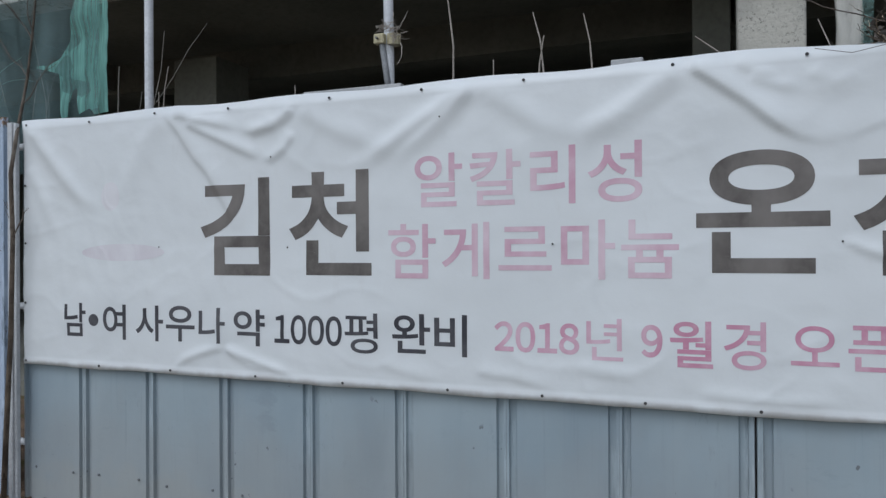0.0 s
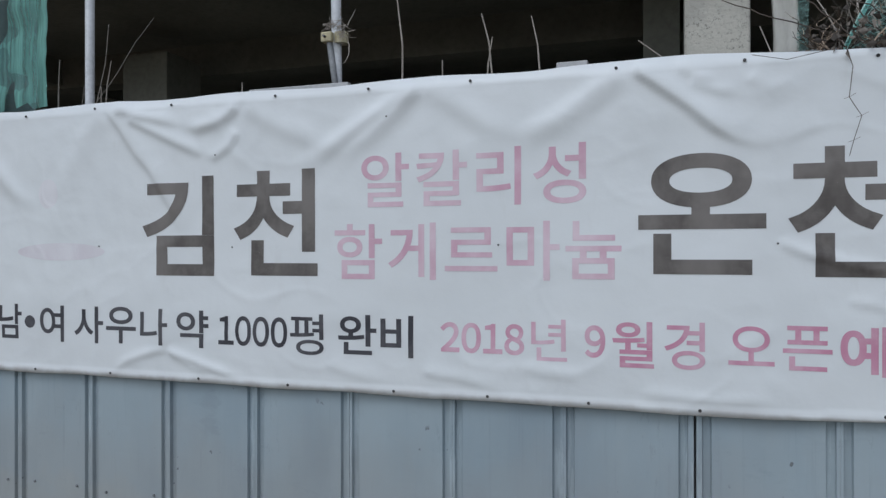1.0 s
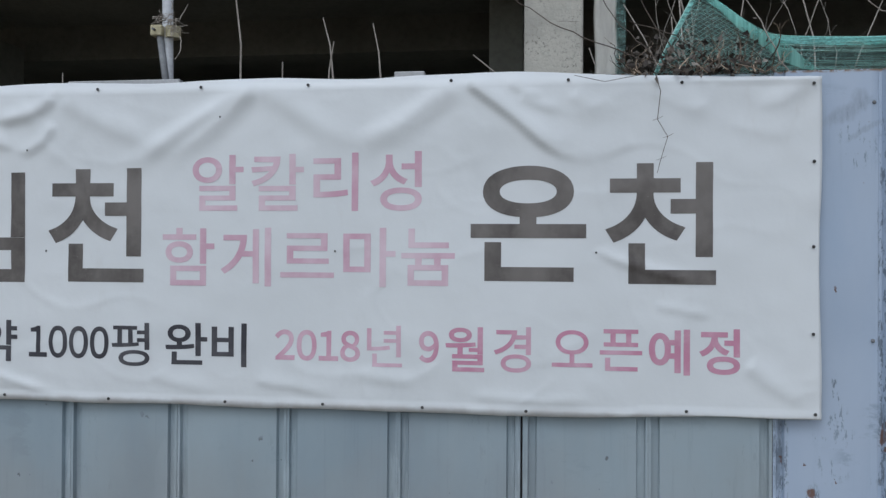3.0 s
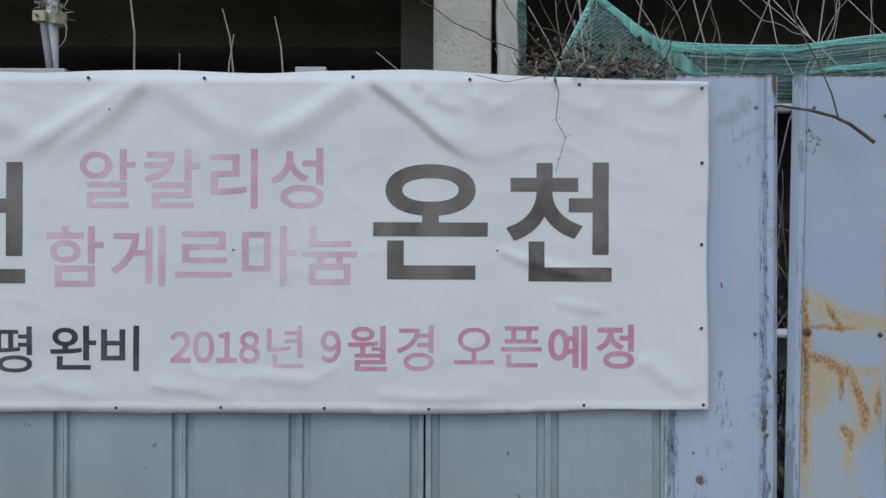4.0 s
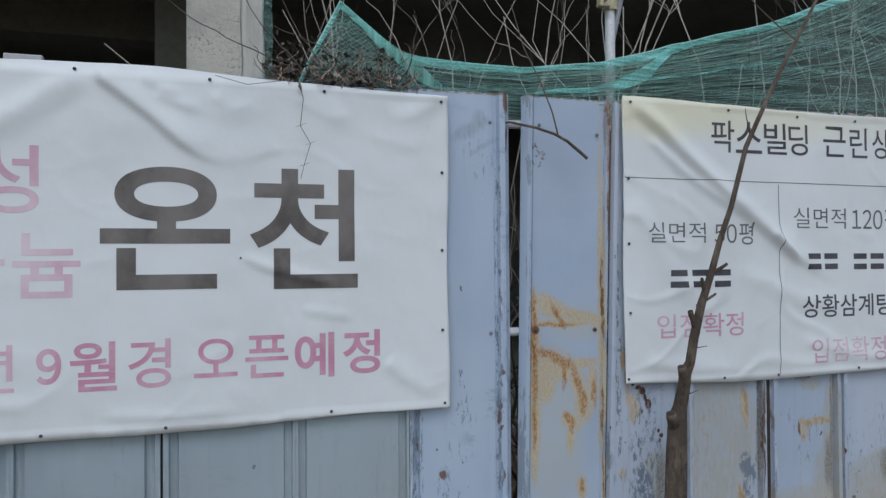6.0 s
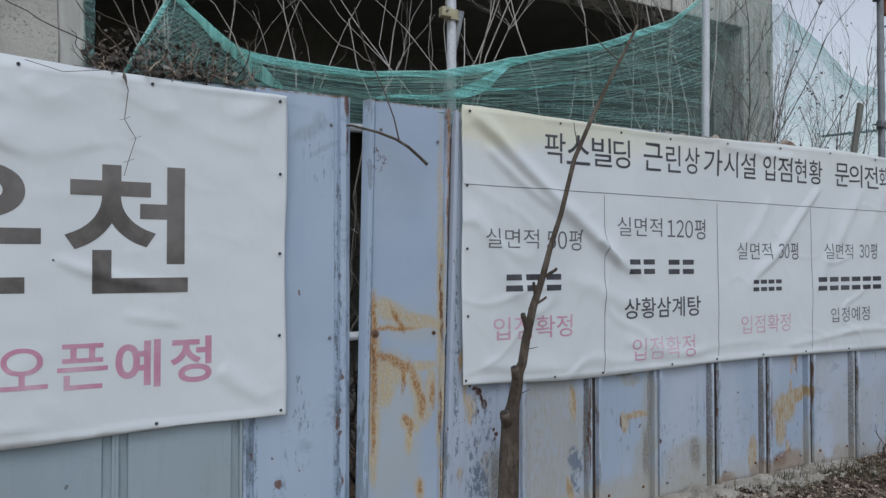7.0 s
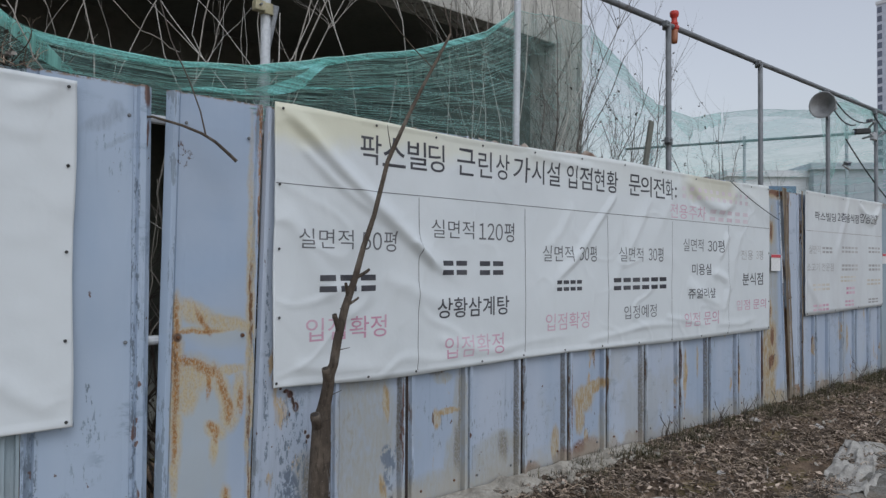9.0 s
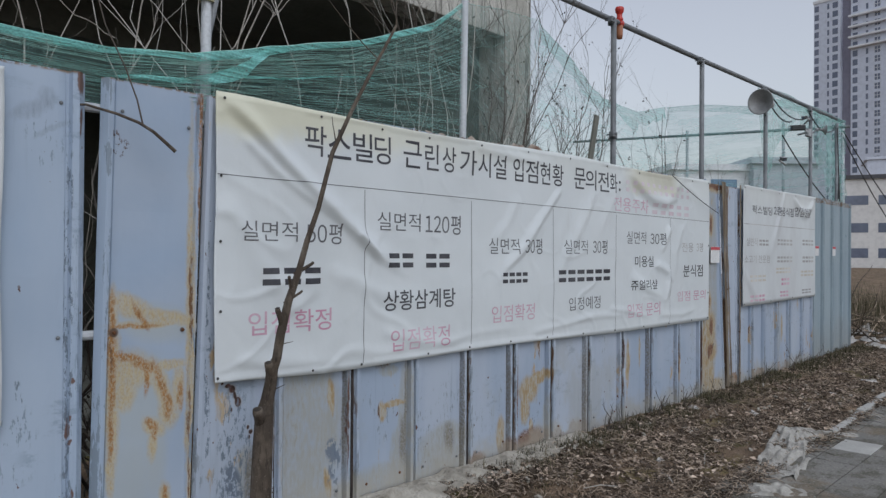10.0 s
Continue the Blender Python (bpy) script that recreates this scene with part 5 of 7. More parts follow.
for text, x0, z0, x1, z1, material, bold in (
        ("실면적", 2.550, 1.655, 2.898, 1.761, AREA, -0.004), ("50평", 2.955, 1.645, 3.195, 1.764, AREA, -0.004), ("입점확정", 2.599, 1.163, 3.129, 1.287, GOOD, 0.004),
        ("실면적", 3.463, 1.734, 3.826, 1.847, AREA, -0.004), ("120평", 3.871, 1.723, 4.209, 1.853, AREA, -0.004), ("상황삼계탕", 3.512, 1.242, 4.156, 1.368, TEXT_INK, 0.008), ("입점확정", 3.574, 0.990, 4.103, 1.127, GOOD, 0.0),
        ("실면적", 4.503, 1.596, 4.840, 1.709, AREA, -0.004), ("30평", 4.907, 1.597, 5.129, 1.716, AREA, -0.004), ("입점확정", 4.529, 1.104, 5.039, 1.227, PALE_INK, 0.0),
        ("실면적", 5.425, 1.600, 5.760, 1.714, AREA, -0.004), ("30평", 5.844, 1.602, 6.070, 1.721, AREA, -0.004), ("입정예정", 5.488, 1.141, 5.973, 1.247, AREA, -0.002),
        ("실면적", 6.392, 1.696, 6.748, 1.808, AREA, -0.002), ("30평", 6.831, 1.692, 7.132, 1.808, AREA, -0.002), ("미용실", 6.547, 1.483, 6.893, 1.586, TEXT_INK, 0.006), ("쥬얼리샾", 6.478, 1.273, 6.967, 1.365, TEXT_INK, 0.006), ("입점 문의", 6.410, 1.028, 7.021, 1.151, PALE_INK, 0.0),
        ("전용", 7.476, 1.628, 7.743, 1.723, DIM_INK, 0.0), ("3평", 7.819, 1.630, 7.972, 1.727, DIM_INK, 0.0), ("분식점", 7.511, 1.374, 7.971, 1.498, TEXT_INK, 0.006), ("입점 문의", 7.392, 1.132, 8.035, 1.233, PALE_INK, 0.0)):
    letters(shops, relief_2, text, (x0, z0), (x1, z1), material, bold)
for count, x0, z0, x1, z1 in ((3, 2.665, 1.410, 3.067, 1.534), (2, 3.538, 1.496, 3.777, 1.615), (2, 3.863, 1.493, 4.116, 1.614), (4, 4.640, 1.374, 4.955, 1.477), (6, 5.327, 1.362, 6.141, 1.491)):
    bars(shops, relief_2, count, (x0, z0), (x1, z1), TEXT_INK)


def rule(parent, relief, x0, z0, x1, z1, material, w=0.0022):
    bm = bmesh.new()
    if abs(x1 - x0) > abs(z1 - z0):
        pts = ((x0, z0 - w), (x1, z1 - w), (x1, z1 + w), (x0, z0 + w))
    else:
        pts = ((x0 - w, z0), (x0 + w, z0), (x1 + w, z1), (x1 - w, z1))
    bm.faces.new([bm.verts.new((x, 0, z)) for x, z in pts])
    lay(bm, STEP, relief, 0.0010)
    part("ruled_line", bm, material, parent)


rule(shops, relief_2, 2.422, 1.987, 8.11, 1.955, THIN_INK)
for x, z in ((3.365, 1.97), (4.318, 1.957), (5.278, 1.953), (6.214, 1.95), (7.23, 1.95)):
    rule(shops, relief_2, x, foot_2(x) + 0.005, x, z, THIN_INK)

pins = [(x, head_3(x) - 0.03) for x in (9.07, 9.6, 10.2, 10.8, 11.6)] + [(x, foot_3(x) + 0.025) for x in (9.08, 9.9, 10.7, 11.6)]
food = banner("food_court_banner", "white banner with washed-out shop names on the far panels", 9.045, 11.635, head_3, foot_3, relief_3, STEP * 2, pins)
letters(food, relief_3, "팍스빌딩", (9.319, 2.098), (9.961, 2.202), TEXT_INK, 0.006, d=STEP * 2)
letters(food, relief_3, "입점현황", (10.785, 2.124), (11.43, 2.25), TEXT_INK, 0.006, d=STEP * 2)
letters(food, relief_3, "2층음식점", (10.019, 2.109), (10.741, 2.225), TEXT_INK, 0.006, d=STEP * 2)
letters(food, relief_3, "소고기 전문점", (9.088, 1.506), (9.873, 1.601), DIM_INK, 0.0, d=STEP * 2)
letters(food, relief_3, "실면적", (9.135, 1.71), (9.48, 1.806), DIM_INK, 0.0, d=STEP * 2)
for count, x0, z0, x1, z1, material in ((3, 9.52, 1.710, 9.851, 1.806, DIM_INK), (5, 10.123, 1.722, 10.703, 1.824, DIM_INK), (4, 11.059, 1.732, 11.557, 1.834, DIM_INK), (5, 10.125, 1.502, 10.706, 1.604, DIM_INK), (4, 11.062, 1.497, 11.56, 1.607, DIM_INK),
                                        (4, 9.226, 1.274, 9.762, 1.377, STAIN_INK), (5, 10.088, 1.363, 10.643, 1.458, STAIN_INK), (4, 10.997, 1.31, 11.563, 1.411, STAIN_INK), (4, 9.246, 1.036, 9.728, 1.139, PALE_INK),
                                        (3, 10.269, 1.208, 10.602, 1.325, PALE_INK), (3, 10.231, 1.062, 10.562, 1.157, PALE_INK), (3, 11.068, 1.075, 11.469, 1.153, DIM_INK)):
    bars(food, relief_3, count, (x0, z0), (x1, z1), material, d=STEP * 2)
rule(food, relief_3, 9.06, 1.97, 11.62, 1.97, DIM_INK, 0.004)

for x, z0, z1, w, y in ((8.305, 1.515, 1.69, 0.225, 0.014), (11.75, 1.60, 1.74, 0.15, 0.012), (12.55, 1.60, 1.74, 0.15, 0.012)):
    note = empty("paper_notice", "small white paper notice with a red heading on the fence", "notice", "paper notices")
    bm = bmesh.new()
    box(bm, (x - w / 2, y - 0.004, z0), (x + w / 2, y - 0.001, z1))
    part("sheet", bm, PAPER, note)
    bm = bmesh.new()
    box(bm, (x - w / 2, y - 0.007, z1 - 0.035), (x + w / 2, y - 0.0045, z1 - 0.003))
    part("heading_bar", bm, RED_PRINT, note, "red heading bar")

# ---- scaffold pipes ----
def pipe_post(x, y, z0, z1, lean=(0.0, 0.0), material=None, label="grey steel scaffold pipe standing behind the fence"):
    bm = bmesh.new()
    tube(bm, [(x, y, z0), (x + lean[0], y + lean[1], z1)], 0.0255, n=14)
    return thing("scaffold_post", bm, material or ZINC, label, "post", "scaffold posts", smooth=True)


def clamp(x, y, z, material, label="weathered steel clamp on a scaffold pipe"):
    top = empty("pipe_clamp", label, "clamp", "pipe clamps")
    bm = bmesh.new()
    lathe(bm, [(0.027, -0.028), (0.037, -0.028), (0.037, 0.028), (0.027, 0.028)], 14, pose(x, y, z))
    part("collar", bm, material, top)
    bm = bmesh.new()
    box(bm, (x - 0.09, y - 0.055, z - 0.026), (x - 0.03, y - 0.01, z + 0.026), 0.006)
    part("jaw", bm, material, top)
    bm = bmesh.new()
    tube(bm, [(x - 0.065, y - 0.075, z), (x - 0.065, y + 0.03, z)], 0.006, n=8)
    part("bolt", bm, DULL_PIPE, top)
    return top


PY = 0.135
pipe_post(-3.095, PY, 0.0, 4.1)
pipe_post(-1.472, PY, 0.0, 4.1, (-0.05, 0))
pipe_post(2.425, PY, 0.0, 4.1)
pipe_post(4.335, PY, 0.0, 4.2, (0.06, 0))
for x in (6.39, 8.23, 10.1, 11.86):
    pipe_post(x, PY, 0.0, 3.735, (0.0, 0), DULL_PIPE)
pipe_post(13.1, PY, 0.0, 3.70, (0.02, 0), DULL_PIPE)
pipe_post(13.45, PY, 0.0, 3.75, (0.0, 0))
for y in (1.0, 2.7, 4.6):
    pipe_post(13.3, y, 0.0, 3.9, (0.0, 0))
bm = bmesh.new()
tube(bm, [(4.2, PY + 0.05, 3.75), (8.0, PY + 0.05, 3.76), (13.6, PY + 0.05, 3.80)], 0.0255, n=14)
thing("top_rail", bm, DULL_PIPE, "long weathered scaffold pipe running above the fence", "rail", smooth=True)
bm = bmesh.new()
tube(bm, [(13.3, 0.0, 3.66), (13.3, 5.2, 3.95)], 0.024, n=12)
thing("return_rail", bm, DULL_PIPE, "scaffold pipe running back from the fence corner", "rail", smooth=True)
clamp(-1.478, PY, 2.655, BRASS, "yellowed pipe clamp with a tuft of twigs")
clamp(2.43, PY, 2.905, BRASS, "yellowed pipe clamp on a scaffold post")
for x in (6.39, 8.23, 10.1, 11.86):
    clamp(x, PY + 0.02, 3.72, DULL_PIPE)
clamp(6.39, PY, 2.68, DULL_PIPE)
for x0, z0, x1, z1, y1 in ((-1.53, 2.64, -1.475, 2.28, 0.10), (2.47, 2.93, 2.40, 1.9, 0.42)):
    bm = bmesh.new()
    tube(bm, [(x0, PY - 0.03, z0), (x1, y1, z1)], 0.016, n=12)
    thing("brace_pipe", bm, DULL_PIPE, "short grey scaffold brace pipe", "pipe", smooth=True)
bm = bmesh.new()
box(bm, (-0.03, -0.012, -0.35), (0.03, 0.012, 0.35), 0.004, pose(6.02, 0.13, 2.48, 0, 14, 0))
thing("leaning_board", bm, SHADE_CONCRETE, "short dark board leaning behind the fence", "board")

# ---- nets ----
def curve_of(stops, u):
    """Smooth values between stops (u, a, b, ...)."""
    for s, e in zip(stops, stops[1:]):
        if u <= e[0] or e is stops[-1]:
            f = min(1.0, max(0.0, (u - s[0]) / (e[0] - s[0])))
            f = 0.5 * f + 0.5 * f * f * (3 - 2 * f)
            return [a + (b - a) * f for a, b in zip(s[1:], e[1:])]


def net(name, label, stops, u_step, rows, material, ripple=0.03, threads=0, seed=1, hem=0.0):
    """A hanging net along stops (u, x, y, head, foot)."""
    top = empty(name, label, "net", "debris nets")
    us = steps(stops[0][0], stops[-1][0], u_step)

    def at(u, v):
        x, y, head, foot = curve_of(stops, u)
        z = foot + (head - foot) * v
        sway = ripple * (wave(u * 3, z * 4, seed) + 0.5 * wave(u * 1.2, z * 9, seed + 3))
        return Vector((x, y + sway, z + 0.012 * wave(u * 4, seed) * v))

    bm = bmesh.new()
    sheet(bm, us, [i / rows for i in range(rows + 1)], at)
    part("mesh", bm, material, top, smooth=True)
    if hem:
        bm = bmesh.new()
        sheet(bm, us, [0, 1, 2, 3, 4], lambda u, k: at(u, 1.0) + Vector((0, -0.012 - 0.012 * k * wave(u * 5, k), -k * hem * (0.25 + 0.2 * wave(u * 1.7, 6)))))
        part("gathered_hem", bm, PALE_HEM, top, "denser folded net edge", smooth=True)
    if threads > 100:
        bm = bmesh.new()
        sheet(bm, us, [0, 1, 2, 3, 4], lambda u, k: at(u, 1.0) + Vector((0, -0.012 - 0.006 * k * wave(u * 7, k), -k * (0.009 + 0.006 * wave(u * 2.2, 4)))))
        part("gathered_hem", bm, NET_HEM, top, "denser gathered net hem", smooth=True)
    if threads:
        rng = random.Random(seed)
        bm = bmesh.new()
        for _ in range(threads):
            a = rng.uniform(us[0], us[-1] - 0.8)
            b, v, slope = min(us[-1], a + rng.uniform(0.6, 2.2)), rng.random() ** 0.6, rng.uniform(-0.12, 0.12)
            pts = []
            for i in range(11):
                u = a + (b - a) * i / 10
                vv = min(1.0, max(0.0, v + slope * (i / 10 - 0.5) + 0.03 * wave(u * 5, v * 30)))
                p = at(u, vv)
                p.y -= 0.006
                pts.append(p)
            tube(bm, pts, 0.0008, n=3, cap=False)
        hem = [at(u, 1.0) for u in us]
        tube(bm, hem, 0.004 if threads > 100 else 0.0025, n=5)
        tagged(part("strand", bm, NET_THREAD, top), kind="stuff")
    return top


net("debris_net", "sagging green debris net bunched along the fence top",
    [(0.80, 0.80, 0.10, 2.36, 2.30), (0.86, 0.86, 0.10, 2.50, 2.30), (1.0, 1.0, 0.10, 2.775, 2.30), (1.17, 1.17, 0.10, 2.64, 2.30), (1.27, 1.27, 0.10, 2.565, 2.28), (1.52, 1.52, 0.10, 2.535, 2.27), (1.92, 1.92, 0.10, 2.53, 2.26), (2.33, 2.33, 0.05, 2.575, 2.3),
     (2.8, 2.8, 0.12, 2.725, 2.3), (3.42, 3.42, 0.12, 2.89, 2.3), (4.06, 4.06, 0.12, 3.15, 2.3), (4.38, 4.38, 0.14, 3.38, 2.3)], 0.04, 14, NET_FRONT, 0.02, 210, 3)
net("debris_net", "green debris net drawn back from a post to the building corner",
    [(0.0, 4.38, 0.15, 3.38, 2.3), (2.0, 6.0, 1.1, 3.95, 2.3), (4.4, 8.2, 2.36, 4.66, 2.3)], 0.08, 16, NET_OPEN, 0.018, 40, 5)
net("debris_net", "thin pale green net slung from the building to the side scaffold",
    [(0.0, 8.2, 2.36, 4.66, 2.2), (2.2, 10.3, 2.7, 4.05, 2.0), (3.4, 11.8, 2.9, 4.05, 1.9), (5.2, 13.28, 3.1, 4.40, 1.9)], 0.1, 16, NET_PALE, 0.06, 4, 7, 0.24)
net("debris_net", "thin pale green net hung on the side scaffold",
    [(0.0, 13.27, 3.1, 4.38, 1.9), (0.7, 13.27, 2.4, 4.34, 1.9), (1.5, 13.27, 1.5, 4.18, 1.9), (2.0, 13.27, 1.1, 4.40, 1.9), (3.0, 13.27, 0.05, 3.75, 1.9)], 0.08, 14, NET_PALE, 0.05, 3, 9, 0.12)
net("debris_net", "pale green net draped over the scaffold at the fence corner",
    [(0.0, 9.9, 0.16, 3.72, 3.5), (0.3, 10.25, 0.17, 3.70, 2.4), (0.6, 10.5, 0.17, 3.68, 3.0), (1.2, 11.4, 0.17, 3.72, 3.55), (2.3, 12.5, 0.17, 3.75, 2.9), (2.7, 12.9, 0.16, 3.75, 2.35), (3.4, 13.5, 0.16, 3.72, 2.3)], 0.06, 14, NET_CORNER, 0.05, 5, 11, 0.10)
net("debris_net", "torn dull green net hanging at the fence end",
    [(0.0, -5.9, 0.33, 4.4, 2.1), (0.8, -4.6, 0.31, 4.3, 2.1), (1.3, -4.15, 0.28, 4.2, 2.1), (1.65, -3.85, 0.26, 4.1, 2.15), (1.9, -3.62, 0.255, 4.1, 2.3)], 0.05, 16, NET_BACK, 0.03, 6, 13)
net("debris_net", "bright green net tail hanging in folds at the fence end",
    [(0.0, -4.16, 0.25, 2.805, 2.792), (0.1, -4.05, 0.25, 2.80, 2.765), (0.17, -3.965, 0.25, 2.83, 2.74), (0.20, -3.94, 0.25, 2.85, 2.44), (0.24, -3.885, 0.25, 2.93, 2.45), (0.27, -3.855, 0.25, 3.02, 2.62), (0.31, -3.82, 0.25, 3.15, 2.64), (0.34, -3.785, 0.25, 3.35, 2.46), (0.42, -3.69, 0.25, 3.9, 2.49), (0.46, -3.65, 0.25, 4.1, 2.45), (0.57, -3.54, 0.25, 4.1, 2.46)], 0.0085, 24, NET_TAIL, 0.03, 0, 15)

net("debris_net", "bright folded flap of green net below its peak",
    [(0.0, 1.0, 0.085, 2.772, 2.762), (0.19, 1.17, 0.085, 2.637, 2.575), (0.3, 1.27, 0.085, 2.567, 2.50), (0.41, 1.38, 0.085, 2.50, 2.42), (0.48, 1.45, 0.085, 2.44, 2.395), (0.55, 1.52, 0.085, 2.392, 2.385)], 0.02, 8, NET_TAIL, 0.01, 0, 17)
bm = bmesh.new()
for i in range(58):
    for slope in (0.62, -0.62):
        # crossing strands of the knotted mesh, kept inside the raised peak
        c, run = 2.10 + 0.021 * i, []
        for j in range(16):
            x = 0.84 + 0.034 * j
            z = c + slope * (x - 1.09)
            top = 2.775 - (2.3 * (1.0 - x) if x < 1.0 else 0.80 * (x - 1.0))
            if 2.37 < z < top:
                run.append((x, 0.088 + 0.006 * wave(x * 9, z * 9), z))
        if len(run) > 1:
            tube(bm, run, 0.0008, n=3, cap=False)
fold_strip = bmesh.new()
DRAWN = [(1.95, 1.95, 0.045, 2.405, 2.388), (2.29, 2.29, 0.045, 2.45, 2.42), (2.42, 2.42, 0.05, 2.495, 2.44), (2.53, 2.53, 0.06, 2.545, 2.47), (2.62, 2.62, 0.065, 2.60, 2.52), (2.68, 2.68, 0.07, 2.655, 2.59), (2.76, 2.76, 0.08, 2.70, 2.66), (2.9, 2.9, 0.09, 2.735, 2.712)]
LOOSE = [(2.60, 2.60, 0.065, 2.522, 2.508), (2.74, 2.74, 0.07, 2.54, 2.528), (2.88, 2.88, 0.07, 2.556, 2.546), (3.17, 3.17, 0.075, 2.625, 2.617), (3.5, 3.5, 0.08, 2.675, 2.67)]
for stops in (DRAWN, LOOSE):
    def drawn_at(u, v):
        x, y, head, foot = curve_of(stops, u)
        return Vector((x, y + 0.012 * wave(u * 9, v * 3, 4), foot + (head - foot) * v + 0.006 * wave(u * 7, 9)))

    sheet(fold_strip, steps(stops[0][0], stops[-1][0], 0.03), [i / 5 for i in range(6)], drawn_at)
peak = empty("net_peak", "knotted green net mesh raised into a peak on the fence top", "net", "debris nets")
tagged(part("strand", bm, NET_THREAD, peak), kind="stuff")
swathe = empty("net_swathe", "bright gathered swathe of green net drawn along the fence top", "net", "debris nets")
part("mesh", fold_strip, NET_HEM, swathe, smooth=True)

# ---- plants ----
def branch(bm, rng, start, way, size, r, depth, bend=0.25, fork=3, tips=None, wall=-99.0):
    n = 11 if depth else 6
    pts, p, d, ph = [Vector(start)], Vector(start), Vector(way).normalized(), rng.uniform(0, 100)
    lift = 0.05 + 0.05 * depth
    for i in range(n):
        d = (d + bend * Vector((noise.noise(Vector((ph, i * 0.45, 0))), noise.noise(Vector((ph, i * 0.45, 9))), lift)) + Vector((rng.uniform(-1, 1), rng.uniform(-1, 1), 0)) * bend * 0.6).normalized()
        p = p + d * size / n
        p.y = max(p.y, wall)
        pts.append(p.copy())
    tube(bm, pts, r, r * 0.4, n=5 if r > 0.005 else 4)
    if tips is not None and depth == 0:
        tips.append(pts[-1])
    if depth > 0:
        for _ in range(fork):
            i = rng.randint(n // 3, n - 1)
            q = (pts[i] - pts[i - 1]).normalized()
            a = rng.uniform(0, 6.3)
            side = Vector((math.cos(a), 0.7 * math.sin(a), rng.uniform(0.0, 0.5)))
            branch(bm, rng, pts[i], q * 0.9 + side * rng.uniform(0.3, 0.7), size * rng.uniform(0.16, 0.34) * (1.35 if depth == 1 else 1), r * rng.uniform(0.4, 0.6) * (1 - 0.4 * i / n), depth - 1, bend * 1.2, max(2, fork - 1), tips, wall)


def leaf_at(bm, p, rng, size):
    m = Matrix.LocRotScale(p, Euler((rng.uniform(0, 6.3), rng.uniform(0, 6.3), rng.uniform(0, 6.3))), (size, size, size))
    a, b, c, d = (bm.verts.new(m @ Vector(v)) for v in ((0, 0, 0), (0.32, 0.35, 0.10), (0, 1, 0), (-0.32, 0.4, 0.12)))
    bm.faces.new((a, b, c))
    bm.faces.new((a, c, d))


def shrub(name, label, seed, stems, material, depth=1, fork=3, bend=0.25, leaves=0.0, leaf_size=0.03):
    """Bare stems, each (x, y, z, way, length, radius)."""
    rng = random.Random(seed)
    top = empty(name, label, "shrub", "bare shrubs")
    tips = []
    for x, y, z, way, size, r in stems:
        bm = bmesh.new()
        branch(bm, rng, (x, y, z), way, size, r, depth, bend, fork, tips, 0.14 if x < 13.5 else -99.0)
        part("stem", bm, material, top)
    if leaves:
        bm = bmesh.new()
        for p in tips:
            if rng.random() < leaves:
                for _ in range(rng.randint(1, 3)):
                    leaf_at(bm, p + Vector((rng.uniform(-0.03, 0.03), rng.uniform(-0.03, 0.03), rng.uniform(-0.04, 0.02))), rng, leaf_size * rng.uniform(0.6, 1.3))
        if len(bm.faces):
            part("dead_leaves", bm, DARK_LEAF, top)
        else:
            bm.free()
    return top


rng = random.Random(21)
shrub("bare_shrub", "tall pale bare stems rising behind the net", 4, [(1.92 + rng.uniform(-0.2, 0.36), 0.35 + rng.uniform(-0.1, 0.3), 0.1, (rng.uniform(-0.13, 0.10), rng.uniform(-0.05, 0.1), 1), rng.uniform(3.2, 3.9), 0.0075) for _ in range(13)], PALE_STEM, 2, 5, 0.38)
shrub("bare_shrub", "thin pale dry stalks behind the green net", 5, [(2.6 + 0.15 * i + rng.uniform(-0.06, 0.06), 0.22 + rng.uniform(-0.04, 0.25), 0.1, (rng.uniform(-0.06, 0.06), 0, 1), rng.uniform(2.9, 3.9), 0.0065) for i in range(14)], STALK, 1, 3, 0.30)
shrub("bare_shrub", "dark bare shrub with a few dead leaves beside the building corner", 6, [(5.55 + rng.uniform(-0.5, 0.5), 0.5 + rng.uniform(-0.2, 0.5), 0.1, (rng.uniform(-0.05, 0.16), rng.uniform(-0.1, 0.1), 1), rng.uniform(2.7, 4.1), 0.0075) for _ in range(11)], DARK_STEM, 2, 10, 0.27, 0.12, 0.028)
shrub("bare_shrub", "dark bare shrub with a few dead leaves beside the building corner", 7, [(4.9 + rng.uniform(-0.2, 0.3), 0.45 + rng.uniform(-0.2, 0.3), 0.1, (rng.uniform(-0.1, 0.1), 0, 1), rng.uniform(3.2, 4.2), 0.007) for _ in range(6)], DARK_STEM, 2, 11, 0.25, 0.08, 0.028)
shrub("bare_shrub", "thin weeds with dead leaves above the fence top", 8, [(7.2 + rng.uniform(-0.3, 0.9), 0.35 + rng.uniform(-0.1, 0.3), 0.1, (rng.uniform(-0.1, 0.2), 0, 1), rng.uniform(2.5, 3.2), 0.007) for _ in range(6)], DARK_STEM, 2, 6, 0.26, 0.25, 0.03)
shrub("bare_shrub", "dark dense brush seen through the gap in the fence", 19, [(1.5 + 0.045 * i, 0.3 + rng.uniform(-0.1, 0.5), 0.0, (rng.uniform(-0.12, 0.12), 0, 1), rng.uniform(1.5, 1.9), 0.011) for i in range(16)], DARK_STEM, 2, 7, 0.4, 0.3, 0.035)
shrub("bare_shrub", "dark twigs behind the far banner", 9, [(10.9 + rng.uniform(-0.5, 0.5), 0.6 + rng.uniform(-0.2, 0.3), 0.1, (rng.uniform(-0.1, 0.1), 0, 1), rng.uniform(2.3, 2.7), 0.008) for _ in range(6)], DARK_STEM, 2, 5, 0.25)
